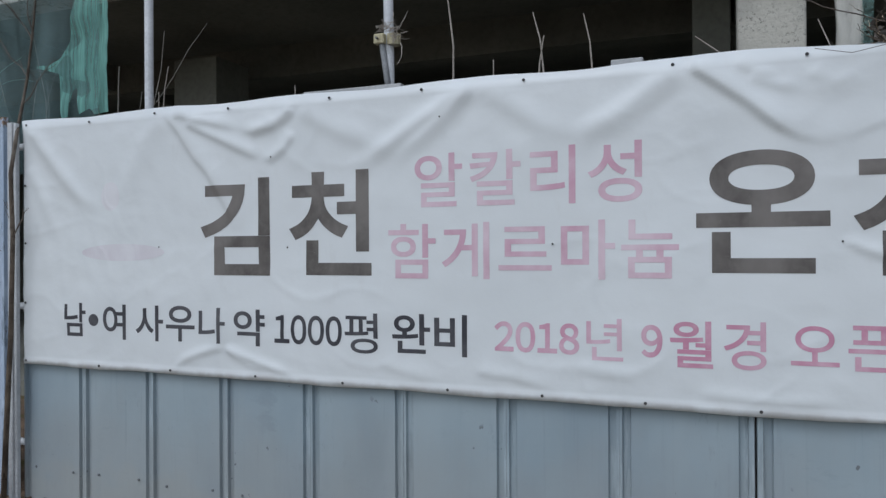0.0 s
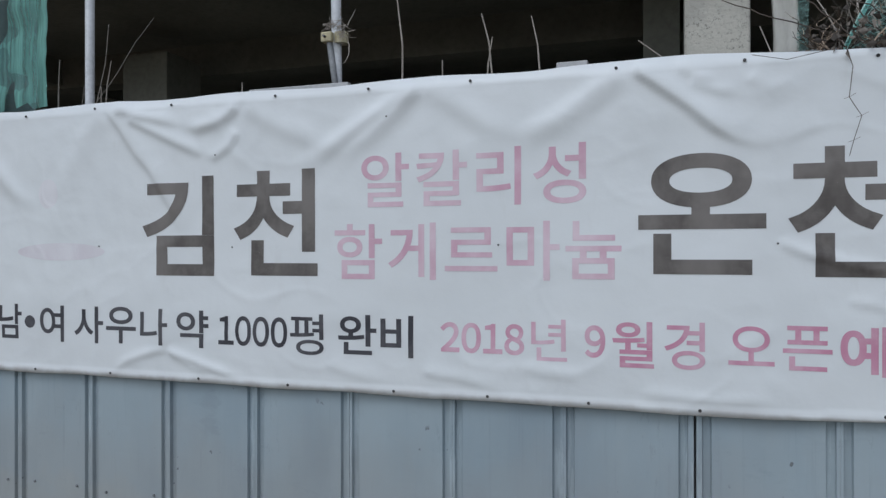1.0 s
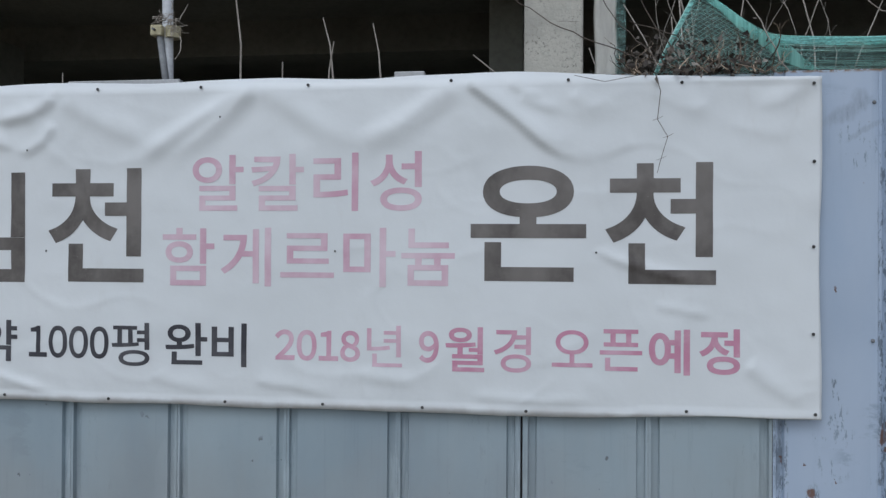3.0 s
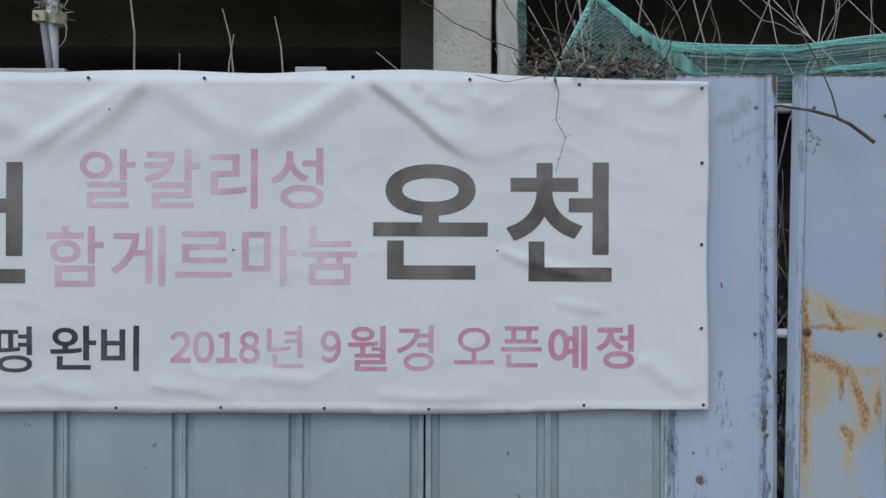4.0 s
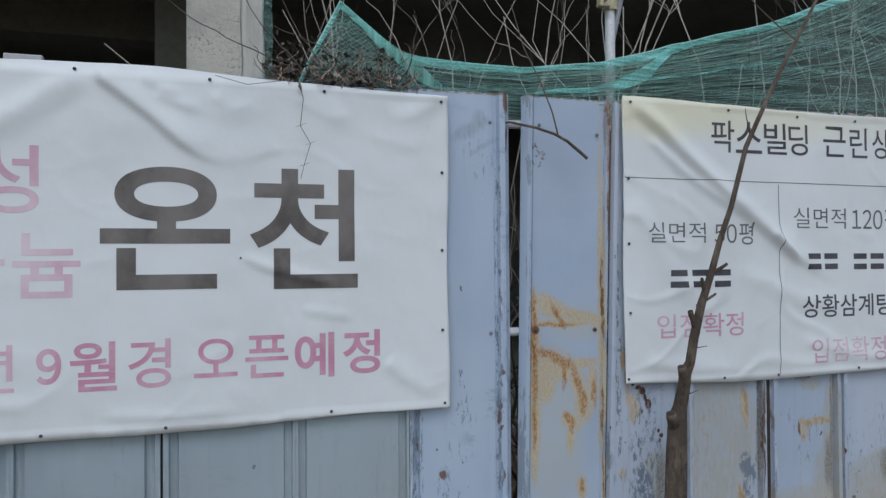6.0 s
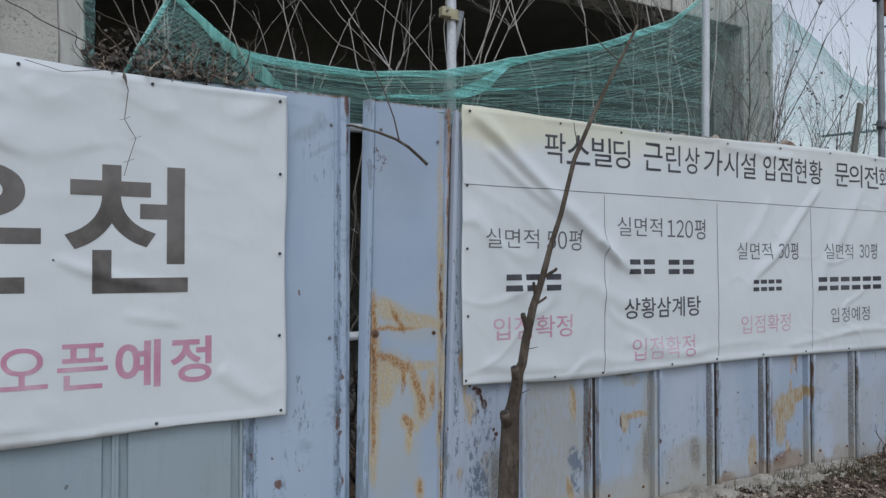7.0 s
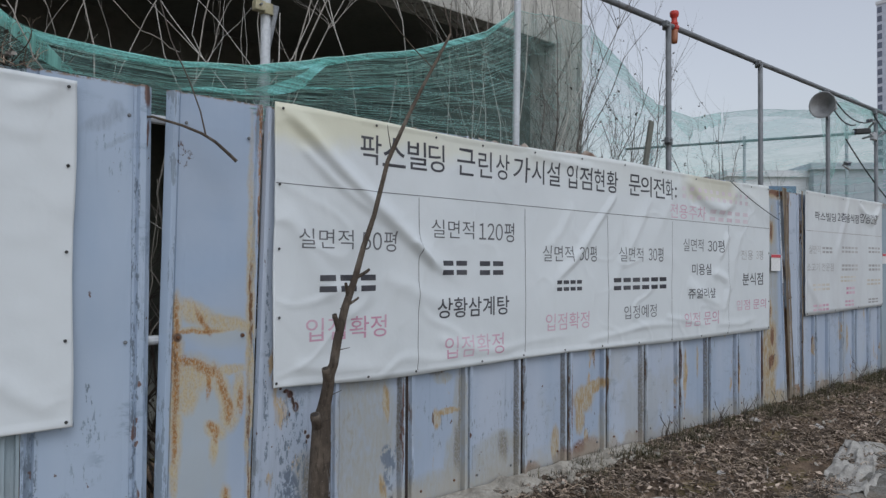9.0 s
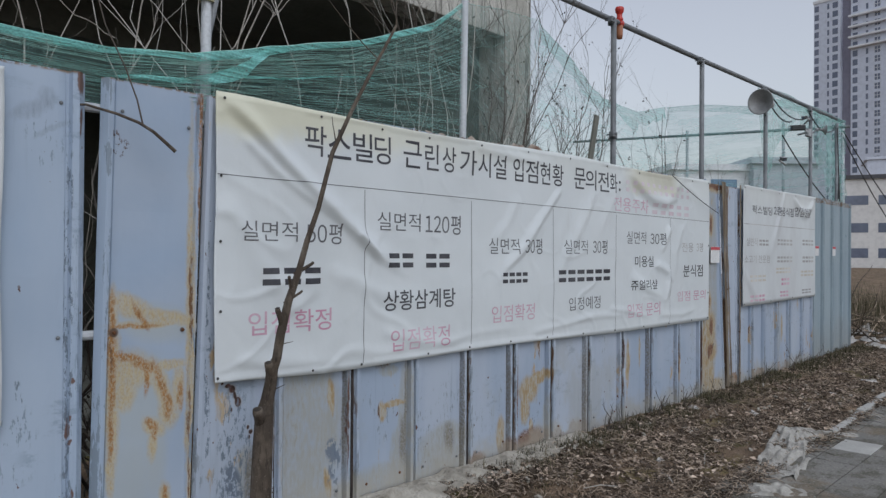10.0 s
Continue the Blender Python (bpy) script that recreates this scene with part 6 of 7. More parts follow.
shrub("bare_shrub", "few pale stems beside the torn net", 10, [(-4.1 + rng.uniform(-0.4, 0.2), 0.6 + rng.uniform(-0.2, 0.3), 0.1, (rng.uniform(-0.08, 0.02), 0, 1), rng.uniform(2.6, 3.3), 0.006) for _ in range(5)], PALE_STEM, 1, 3, 0.2)
for x, z1, lean in ((-1.30, 3.1, -0.06), (-0.78, 2.83, -0.05), (-0.80, 2.70, 0.03), (-0.52, 2.79, -0.04), (-3.71, 2.82, 0.01), (-3.32, 2.78, 0.04), (-3.36, 2.62, 0.0), (-1.05, 2.60, 0.0), (-2.31, 2.57, 0.0), (-2.9, 2.5, 0.0)):
    bm = bmesh.new()
    tube(bm, [(x, 0.5, 0.1), (x - lean * 0.3, 0.5, z1 - 0.4), (x + lean * 0.2, 0.5, z1 - 0.15), (x + lean, 0.5, z1)], 0.0065, 0.003, n=5)
    thing("dry_stalk", bm, PALE_STEM, "single pale dry weed stalk behind the banner", "stalk", "dry stalks")
for pts in (((0.80, 0.02, 2.42), (0.55, 0.05, 2.52), (0.30, 0.08, 2.66), (0.10, 0.1, 2.82)), ((0.82, 0.03, 2.43), (0.66, 0.06, 2.6), (0.52, 0.08, 2.82)), ((0.95, 0.06, 2.42), (0.82, 0.08, 2.58), (0.70, 0.1, 2.85)),
            ((1.05, 0.05, 2.42), (0.9, 0.07, 2.55), (0.70, 0.09, 2.63)), ((1.35, 0.02, 2.38), (1.25, 0.05, 2.6), (1.05, 0.08, 2.9)), ((1.42, 0.25, 2.2), (1.50, 0.25, 2.55), (1.62, 0.22, 2.95)), ((1.66, 0.2, 2.3), (1.80, 0.25, 2.65), (1.95, 0.25, 2.95)),
            ((2.0, 0.22, 2.62), (1.78, 0.2, 2.70), (1.5, 0.22, 2.98))):
    bm = bmesh.new()
    way = []
    for p, q in pairs([Vector(p) for p in pts]):
        for i in range(5):
            s = p.lerp(q, i / 5)
            way.append(s + Vector((0.018 * wave(s.z * 17, s.x * 11, 1), 0.01 * wave(s.z * 13, s.x * 9, 5), 0.018 * wave(s.z * 9, s.x * 19, 3))))
    way.append(Vector(pts[-1]))
    pts = way
    tube(bm, pts, 0.0030, 0.0018, n=5)
    thing("dry_twig", bm, PALE_STEM if pts[0][0] > 1.2 else DARK_STEM, "thin dry twig leaning out over the fence top", "twig", "dry twigs")

# dead vine tangle on the fence top
vine = empty("dead_vine", "tangle of dead vine and shrivelled leaves on the fence top", "vine")
rng = random.Random(31)
bm = bmesh.new()
for _ in range(60):
    x = rng.uniform(0.68, 1.30)
    branch(bm, rng, (x, rng.uniform(-0.02, 0.12), 2.37), (rng.uniform(-1, 1), rng.uniform(-0.6, 0.5), rng.uniform(0.0, 0.9)), rng.uniform(0.08, 0.24), 0.003, 1, 0.7, 2)
tagged(part("stem_tangle", bm, STRAW, vine), kind="stuff")
bm = bmesh.new()
for _ in range(330):
    x = rng.choice((0.74, 0.84, 0.93, 1.02, 1.12, 1.22)) + rng.gauss(0.0, 0.045)
    if 0.64 < x < 1.36:
        leaf_at(bm, Vector((x, rng.uniform(-0.03, 0.14), 2.355 + abs(rng.gauss(0, 0.075)))), rng, rng.uniform(0.018, 0.050))
part("dead_leaves", bm, DARK_LEAF, vine)
bm = bmesh.new()
tube(bm, [(0.79, -0.05, 2.36), (0.813, -0.055, 2.28), (0.80, -0.055, 2.16), (0.822, -0.056, 2.12), (0.843, -0.056, 2.085), (0.815, -0.056, 1.99), (0.80, -0.056, 1.93)], 0.0019, 0.0012, n=5)
for x, z in ((0.80, 2.16), (0.843, 2.085), (0.815, 1.99)):
    tube(bm, [(x - 0.02, -0.062, z - 0.006), (x, -0.06, z), (x + 0.022, -0.062, z + 0.012)], 0.0010, n=4)
tube(bm, [(0.79, -0.05, 2.36), (0.70, -0.06, 2.345), (0.58, -0.055, 2.325), (0.45, -0.055, 2.355)], 0.0015, n=4)
part("hanging_tendril", bm, DARK_STEM, vine, "thin tendril hanging over the banner")
tuft = bmesh.new()
rng = random.Random(8)
for _ in range(34):
    # matted over the clamp, before the pipe
    branch(tuft, rng, (-1.475 + rng.uniform(-0.05, 0.035), 0.035 + rng.uniform(-0.015, 0.015), 2.695 + rng.uniform(-0.022, 0.022)), (rng.uniform(-0.8, 1.0), rng.uniform(-0.5, 0.1), rng.uniform(-0.5, 0.35)), rng.uniform(0.025, 0.05), 0.0022, 0, 1.2)
for _ in range(30):
    # drooping beside it
    branch(tuft, rng, (-1.435 + rng.uniform(-0.02, 0.03), 0.05 + rng.uniform(-0.02, 0.02), 2.665 + rng.uniform(-0.03, 0.03)), (rng.uniform(-0.2, 0.9), rng.uniform(-0.4, 0.1), rng.uniform(-1.2, 0.1)), rng.uniform(0.035, 0.075), 0.0020, 0, 1.1)
for start, way, size in (((-1.40, 0.05, 2.61), (0.45, 0, -1), 0.14), ((-1.40, 0.05, 2.69), (0.25, 0, 1), 0.085), ((-1.40, 0.05, 2.66), (1, 0, -0.35), 0.07), ((-1.44, 0.05, 2.74), (0.2, 0, 1), 0.04)):
    branch(tuft, rng, start, way, size, 0.0026, 0, 0.5)
thing("twig_tuft", tuft, PALE_STEM, "tuft of dry twigs caught on the pipe clamp", "twigs")

# broken stick through the gap
bm = bmesh.new()
tube(bm, [(1.74, 0.06, 2.235), (1.80, 0.0, 2.235), (1.91, -0.05, 2.205), (2.00, -0.07, 2.175), (2.06, -0.085, 2.14), (2.12, -0.095, 2.09), (2.155, -0.10, 2.06)], 0.0052, 0.0088, n=8)
stick = empty("broken_stick", "broken forked stick poking out of the gap between panels", "stick")
part("limb", bm, BARK, stick)
bm = bmesh.new()
tube(bm, [(2.1545, -0.0999, 2.0605), (2.157, -0.1004, 2.058)], 0.0092, 0.008, n=8)
part("broken_end", bm, CUT_WOOD, stick)
bm = bmesh.new()
tube(bm, [(2.015, -0.075, 2.172), (2.0, -0.05, 2.28), (1.965, -0.01, 2.42), (1.90, 0.06, 2.62), (1.86, 0.12, 2.85)], 0.0042, 0.0026, n=6)
part("twig", bm, DARK_STEM, stick)

# pruned sapling before the second banner
sapling = empty("sapling", "pruned bare sapling with stubs leaning before the shop banner", "tree")
bm = bmesh.new()
trunk = [(2.555, -0.2, 0.0), (2.56, -0.2, 0.4), (2.566, -0.2, 0.63), (2.577, -0.2, 0.80), (2.588, -0.205, 0.862), (2.592, -0.23, 0.96), (2.587, -0.25, 1.03), (2.596, -0.275, 1.08), (2.60, -0.3, 1.2), (2.645, -0.3, 1.36), (2.70, -0.3, 1.5), (2.745, -0.31, 1.66), (2.795, -0.33, 1.82), (2.85, -0.37, 2.10), (2.95, -0.4, 2.33), (3.06, -0.4, 2.52), (3.16, -0.4, 2.68), (3.25, -0.4, 2.83)]
radii = (0.058, 0.055, 0.051, 0.046, 0.034, 0.030, 0.030, 0.024, 0.0225, 0.020, 0.017, 0.0145, 0.0128, 0.0118, 0.0106, 0.0094, 0.0082, 0.0072)
ring = []
for i, (p, r) in enumerate(zip(trunk, radii)):
    d = (Vector(trunk[min(i + 1, len(trunk) - 1)]) - Vector(trunk[max(i - 1, 0)])).normalized()
    s = Vector((0, 1, 0)) - d * d.y
    s.normalize()
    t = d.cross(s)
    ring.append([bm.verts.new(Vector(p) + r * (1 + 0.12 * wave(p[2] * 9, k)) * (math.cos(k * 0.6283) * s + math.sin(k * 0.6283) * t)) for k in range(10)])
for a, b in zip(ring, ring[1:]):
    for k in range(10):
        bm.faces.new((a[k], a[(k + 1) % 10], b[(k + 1) % 10], b[k]))
bm.faces.new(ring[-1])
part("trunk", bm, BARK, sapling, smooth=True)
for p, q, r in (((2.560, -0.205, 0.765), (2.518, -0.235, 0.822), 0.027), ((2.588, -0.245, 1.0), (2.553, -0.272, 1.05), 0.021), ((2.61, -0.3, 1.24), (2.575, -0.315, 1.315), 0.013), ((2.66, -0.3, 1.41), (2.635, -0.32, 1.47), 0.008), ((2.70, -0.3, 1.5), (2.765, -0.32, 1.54), 0.008), ((2.64, -0.3, 1.36), (2.70, -0.32, 1.40), 0.006)):
    bm = bmesh.new()
    p, q = Vector(p), Vector(q)
    up = q + Vector((0.0, 0.0, r * 0.35)) + (q - p) * 0.12
    tube(bm, [p + (p - q) * 0.3, p, p.lerp(q, 0.4), p.lerp(q, 0.75), q, up], r * 1.25, r * 0.92, n=11)
    for v in bm.verts:
        v.co += v.co.normalized() * r * 0.25 * wave(v.co.x * 60, v.co.y * 60, v.co.z * 40)
    part("stub", bm, BARK, sapling, smooth=True)
    bm = bmesh.new()
    d = (up - q).normalized()
    tube(bm, [up - d * 0.002, up + d * 0.0025], r * 0.85, r * 0.6, n=11)
    part("cut_face", bm, CUT_WOOD, sapling)
rng = random.Random(12)
bm = bmesh.new()
for p, way, size in (((3.25, -0.4, 2.83), (-0.1, 0, 1), 0.22), ((3.25, -0.4, 2.83), (0.3, 0, 0.8), 0.2), ((3.13, -0.4, 2.62), (-0.8, 0, 0.7), 0.75), ((2.87, -0.38, 2.15), (-0.5, -0.1, 0.6), 0.14), ((2.6, -0.2, 0.9), (0.8, 0, 0.3), 0.09), ((2.575, -0.2, 0.8), (0.9, 0, 0.1), 0.07), ((2.6, -0.3, 1.15), (1, 0, 0.1), 0.07)):
    branch(bm, rng, p, way, size, 0.0035, 0, 0.3)
tagged(part("twigs", bm, BARK, sapling), kind="stuff")

# young tree in the gap at the other end
bm = bmesh.new()
young = [(-4.047, -0.09, 0.0), (-4.004, -0.09, 0.67), (-3.975, -0.09, 1.06), (-3.955, -0.09, 1.66), (-3.978, -0.085, 2.05), (-3.99, -0.03, 2.32), (-4.08, 0.08, 2.52), (-4.06, 0.1, 2.70), (-4.02, 0.1, 2.93), (-3.99, 0.1, 3.15), (-3.95, 0.1, 3.5)]
tube(bm, young, 0.017, 0.005, n=8)
tree2 = empty("sapling", "thin bare sapling growing in the gap beside the fence post", "tree")
part("trunk", bm, BARK, tree2, smooth=True)
rng = random.Random(5)
bm = bmesh.new()
for i, way, size in ((3, (-1, 0, 0.5), 0.3), (3, (0.6, -0.1, 0.6), 0.2), (7, (-0.9, 0.0, 0.7), 0.45), (6, (1.0, 0, 0.45), 0.4), (8, (-0.7, 0, 0.9), 0.4), (8, (0.7, 0, 0.9), 0.35)):
    branch(bm, rng, young[i], way, size, 0.005, 1, 0.3, 3)
tagged(part("twigs", bm, DARK_STEM, tree2), kind="stuff")

# ---- fittings on the scaffold ----
def horn(x, y, z, size, aim, post_x):
    top = empty("horn_speaker", "grey horn loudspeaker clamped to a scaffold post", "loudspeaker", "horn loudspeakers")
    m = look((x, y, z), aim) @ pose(0, 0, 0, 180)
    bm = bmesh.new()
    lathe(bm, [(0.035 * size, -0.30 * size), (0.05 * size, -0.18 * size), (0.09 * size, -0.08 * size), (0.16 * size, 0.0), (0.24 * size, 0.06 * size), (0.255 * size, 0.07 * size), (0.245 * size, 0.075 * size), (0.22 * size, 0.055 * size), (0.14 * size, -0.01 * size), (0.07 * size, -0.08 * size), (0.03 * size, -0.14 * size)], 26, m)
    part("bell", bm, HORN, top, smooth=True)
    bm = bmesh.new()
    lathe(bm, [(0.075 * size, -0.42 * size), (0.085 * size, -0.40 * size), (0.085 * size, -0.27 * size), (0.05 * size, -0.25 * size)], 18, m)
    part("driver", bm, GREY_PLASTIC, top, smooth=True)
    bm = bmesh.new()
    tube(bm, [m @ Vector((0.09 * size, 0, -0.2 * size)), m @ Vector((0.12 * size, 0.0, -0.32 * size)), (post_x, PY, z - 0.10)], 0.012, n=6)
    part("bracket", bm, DULL_PIPE, top)
    return top


horn(9.66, 0.02, 3.48, 0.62, (4.6, 0.3, 3.25), 10.1)
horn(12.2, 0.05, 3.47, 0.30, (13.6, -2.2, 3.3), 11.86)


def cctv(x, y, z, aim, size):
    top = empty("security_camera", "bullet security camera on the scaffold", "camera", "security cameras")
    m = look((x, y, z), aim)
    bm = bmesh.new()
    box(bm, (-0.055 * size, -0.05 * size, -0.16 * size), (0.055 * size, 0.05 * size, 0.14 * size), 0.015 * size, m)
    part("housing", bm, BLACK_PLASTIC, top)
    bm = bmesh.new()
    box(bm, (-0.065 * size, 0.052 * size, -0.2 * size), (0.065 * size, 0.064 * size, 0.12 * size), 0.004, m)
    part("sunshield", bm, GREY_PLASTIC, top)
    bm = bmesh.new()
    lathe(bm, [(0.03 * size, -0.175 * size), (0.035 * size, -0.16 * size)], 14, m)
    part("lens", bm, PANE, top)
    bm = bmesh.new()
    tube(bm, [m @ Vector((0, -0.05 * size, 0.08)), m @ Vector((0, -0.1 * size, 0.12)), (x + 0.25, PY, z - 0.05)], 0.015, n=6)
    part("arm", bm, GREY_PLASTIC, top)


cctv(11.08, 0.05, 3.35, (10.2, 1.2, 3.28), 0.62)
cctv(11.33, 0.05, 3.53, (10.3, 0.2, 3.3), 0.36)
cctv(10.58, 0.08, 2.88, (9.8, -0.6, 2.6), 0.36)
bm = bmesh.new()
box(bm, (11.48, 0.04, 3.29), (11.60, 0.10, 3.40), 0.012)
junction = empty("junction_box", "grey plastic junction box on a scaffold post", "box")
part("case", bm, GREY_PLASTIC, junction)
bm = bmesh.new()
tube(bm, [(11.58, 0.09, 3.34), (11.86, PY - 0.01, 3.33)], 0.012, n=8)
part("bracket", bm, DULL_PIPE, junction)
lamp = empty("warning_lamp", "red warning lamp clipped to the top scaffold pipe", "lamp")
bm = bmesh.new()
lathe(bm, [(0.030, 3.775), (0.036, 3.795), (0.026, 3.815), (0.026, 3.845), (0.038, 3.86), (0.042, 3.89), (0.037, 3.905), (0.0, 3.908)], 18, pose(6.575, 0.185, 0))
part("lens", bm, RED_LAMP, lamp, smooth=True)
bm = bmesh.new()
lathe(bm, [(0.0, 3.61), (0.026, 3.612), (0.031, 3.64), (0.033, 3.73), (0.028, 3.74)], 16, pose(6.575, 0.185, 0))
part("battery_case", bm, BROWN_LAMP, lamp, "faded orange battery case", smooth=True)
bm = bmesh.new()
lathe(bm, [(0.027, -0.03), (0.035, -0.03), (0.035, 0.03), (0.027, 0.03)], 14, pose(6.575, 0.185, 3.757, 0, 90, 0))
part("clip", bm, RED_LAMP, lamp)
for seed, a, b, sag in ((1, (9.98, 0.1, 3.66), (10.9, 0.08, 3.42), 0.12), (2, (10.2, 0.12, 3.70), (11.7, 0.1, 3.60), 0.16), (3, (11.7, 0.1, 3.65), (12.95, 0.1, 3.6), 0.15), (4, (10.6, 0.1, 3.2), (12.9, 0.2, 2.45), 0.05), (5, (13.35, 0.1, 3.6), (15.5, -0.3, 2.2), 0.05), (6, (13.35, 0.1, 3.5), (15.9, -0.2, 1.9), 0.1),
                        (7, (7.15, -0.06, 2.37), (8.24, -0.05, 2.05), 0.02), (8, (12.95, 0.08, 3.6), (12.98, 0.05, 2.45), 0.0), (9, (13.2, 0.15, 3.55), (13.1, 0.1, 2.5), 0.0)):
    bm = bmesh.new()
    tube(bm, [(a[0] + (b[0] - a[0]) * i / 10, a[1] + (b[1] - a[1]) * i / 10, a[2] + (b[2] - a[2]) * i / 10 - sag * 4 * (i / 10) * (1 - i / 10)) for i in range(11)], 0.009 if seed != 7 else 0.0045, n=5)
    thing("cable", bm, BLACK_PLASTIC, "thin dark cable strung along the scaffold" if seed != 7 else "thin dark cord drawn across the banner corner", "cable", "cables")

# ---- footing, litter and grass ----
bm = bmesh.new()


def footing_at(x, k):
    ring = ((0.02, 0.155), (-0.06, 0.155), (-0.12, 0.15), (-0.17, 0.14), (-0.22, 0.125), (-0.26, 0.10), (-0.30, 0.06), (-0.34, 0.0), (-0.38, -0.06))
    y, z = ring[k]
    fade = ease(x, -0.5, 2.8) * (1 - ease(x, 5.5, 6.4))
    wide = 0.45 + 0.55 * fade - 0.35 * ease(x, 4.5, 5.3)
    rough = 0.035 * wave(x * 5, k * 1.3, 2) + 0.03 * wave(x * 13, k * 2.3, 5) + 0.03 * wave(x * 2.1, k, 9)
    return Vector((x, (y + 0.07 * wave(x * 4, k * 1.6)) * wide if k else y, (z - 0.005) * fade - 0.03 * (1 - fade) + rough * fade * (0.3 if k == 0 else 1.0)))


sheet(bm, steps(-0.5, 6.6, 0.025), range(9), footing_at)
thing("concrete_footing", bm, FOOTING, "crumbling concrete strip footing along the fence foot", "footing", kind="structure", smooth=True)

rng = random.Random(77)
bm = bmesh.new()
for _ in range(340):
    # broken lumps of concrete along the footing and strewn over the soil
    x = rng.uniform(2.6, 6.6) if rng.random() < 0.35 else rng.uniform(4.0, 12.0)
    y = -0.10 - 0.32 * abs(rng.gauss(0, 0.6)) if x < 6.6 else rng.uniform(-1.3, -0.15)
    if y < -1.35:
        continue
    r = 0.006 + 0.024 * rng.random() ** 2.5
    m = Matrix.LocRotScale((x, y, max(0.0, ground_height(x, y)) + r * 0.3 + (0.03 if y > -0.3 and x < 5.6 else 0.0)), Euler((rng.uniform(0, 6), rng.uniform(0, 6), rng.uniform(0, 6))), (r * rng.uniform(0.8, 1.5), r, r * rng.uniform(0.5, 0.9)))
    lump = bmesh.ops.create_icosphere(bm, subdivisions=1, radius=1.0)["verts"]
    for v in lump:
        v.co = m @ (v.co * rng.uniform(0.75, 1.15))
tagged(thing("rubble", bm, FOOTING, "broken pale concrete lumps strewn on the soil", "rubble"), kind="stuff")

bm = bmesh.new()
count = 0
while count < 18500:
    x, y = (3.2 + 11 * rng.random() ** 1.35 if count < 16000 else rng.uniform(-5.0, 3.4)), rng.uniform(-1.36, -0.02)
    if bare_moss(x, y) and rng.random() < 0.45 or wave(x * 1.3, y * 2.0, 3) + 0.6 * wave(x * 4.1, y * 4.5, 6) < rng.uniform(-0.4, 0.35):
        continue
    z = max(0.0, ground_height(x, y))
    m = Matrix.LocRotScale((x, y, z + rng.uniform(0.004, 0.018)), Euler((rng.uniform(-0.7, 0.7), rng.uniform(-0.7, 0.7), rng.uniform(0, 6.3))), None)
    s = 0.006 + 0.028 * rng.random() ** 2.3
    a, b, c, d, e = (bm.verts.new(m @ Vector(v)) for v in ((0, -s, 0), (s * 0.5, -0.1 * s, s * 0.35), (0, s, 0.1 * s), (-s * 0.55, 0.1 * s, s * 0.4), (0.05 * s, 0, 0)))
    for f in ((a, b, e), (b, c, e), (c, d, e), (d, a, e)):
        bm.faces.new(f)
    count += 1
tagged(thing("leaf_litter", bm, LEAF, "curled dead leaves strewn over the soil", "litter"), kind="stuff")

bm = bmesh.new()
for i in range(30000):
    x, y = (3.2 + 11 * rng.random() ** 1.3 if i < 27500 else rng.uniform(-5.0, 3.4)), rng.uniform(-1.4, -0.05)
    if bare_moss(x, y) and rng.random() < 0.45 or wave(x * 1.6, y * 2.4, 13) + 0.5 * wave(x * 5, y * 6, 17) < rng.uniform(-0.5, 0.35):
        continue
    z = max(0.0, ground_height(x, y)) + 0.006
    a, b, h = rng.uniform(0, 6.3), 0.03 + 0.15 * rng.random() ** 2, rng.uniform(0.0, 0.035)
    mid = Vector((x + 0.5 * b * math.cos(a) + rng.uniform(-0.012, 0.012), y + 0.5 * b * math.sin(a) + rng.uniform(-0.012, 0.012), z + h))
    tube(bm, [(x, y, z), mid, (x + b * math.cos(a), y + b * math.sin(a), z + 0.3 * h)], 0.0026, 0.0015, n=3, cap=False)
tagged(thing("dry_stems", bm, STRAW, "thin dry stems tangled over the soil", "stems"), kind="stuff")


def blades(bm, rng, x, y, n, tall, spread):
    z = ground_height(x, y) - 0.005
    for _ in range(n):
        a, tilt, h, w = rng.uniform(0, 6.3), rng.uniform(0.1, 0.9), tall * rng.uniform(0.5, 1.1), 0.0022
        bx, by = x + rng.uniform(-spread, spread), y + rng.uniform(-spread, spread)
        dx, dy = math.cos(a), math.sin(a)
        p0, p1, p2 = Vector((bx, by, z)), Vector((bx + dx * h * tilt * 0.35, by + dy * h * tilt * 0.35, z + h * 0.6)), Vector((bx + dx * h * tilt, by + dy * h * tilt, z + h * (1 - tilt * 0.4)))
        side = Vector((-dy, dx, 0)) * w
        v = [bm.verts.new(q) for q in (p0 - side, p0 + side, p1 + side * 0.8, p1 - side * 0.8, p2)]
        bm.faces.new((v[0], v[1], v[2], v[3]))
        bm.faces.new((v[3], v[2], v[4]))


bm = bmesh.new()
for _ in range(900):
    x = 4.3 + 9.4 * rng.random() ** 0.8
    if wave(x * 1.7, 5) < rng.uniform(-0.6, 0.3):
        continue
    blades(bm, rng, x, -0.04 - 0.30 * rng.random() ** 1.6, 16, rng.uniform(0.03, 0.13), 0.07)
for _ in range(700):
    x, y = rng.uniform(3.5, 14.5), rng.uniform(-1.3, -0.2)
    if wave(x * 1.2, y * 2.2, 21) < rng.uniform(-0.2, 0.4):
        continue
    blades(bm, rng, x, y, 12, rng.uniform(0.015, 0.055), 0.09)
tagged(thing("weeds", bm, GRASS, "low dry weeds and grass along the fence foot", "grass"), kind="stuff")
bm = bmesh.new()
for _ in range(420):
    x, y = rng.uniform(13.9, 24), rng.uniform(-1.3, 4.5)
    blades(bm, rng, x, y, 16, rng.uniform(0.4, 1.15), 0.25)
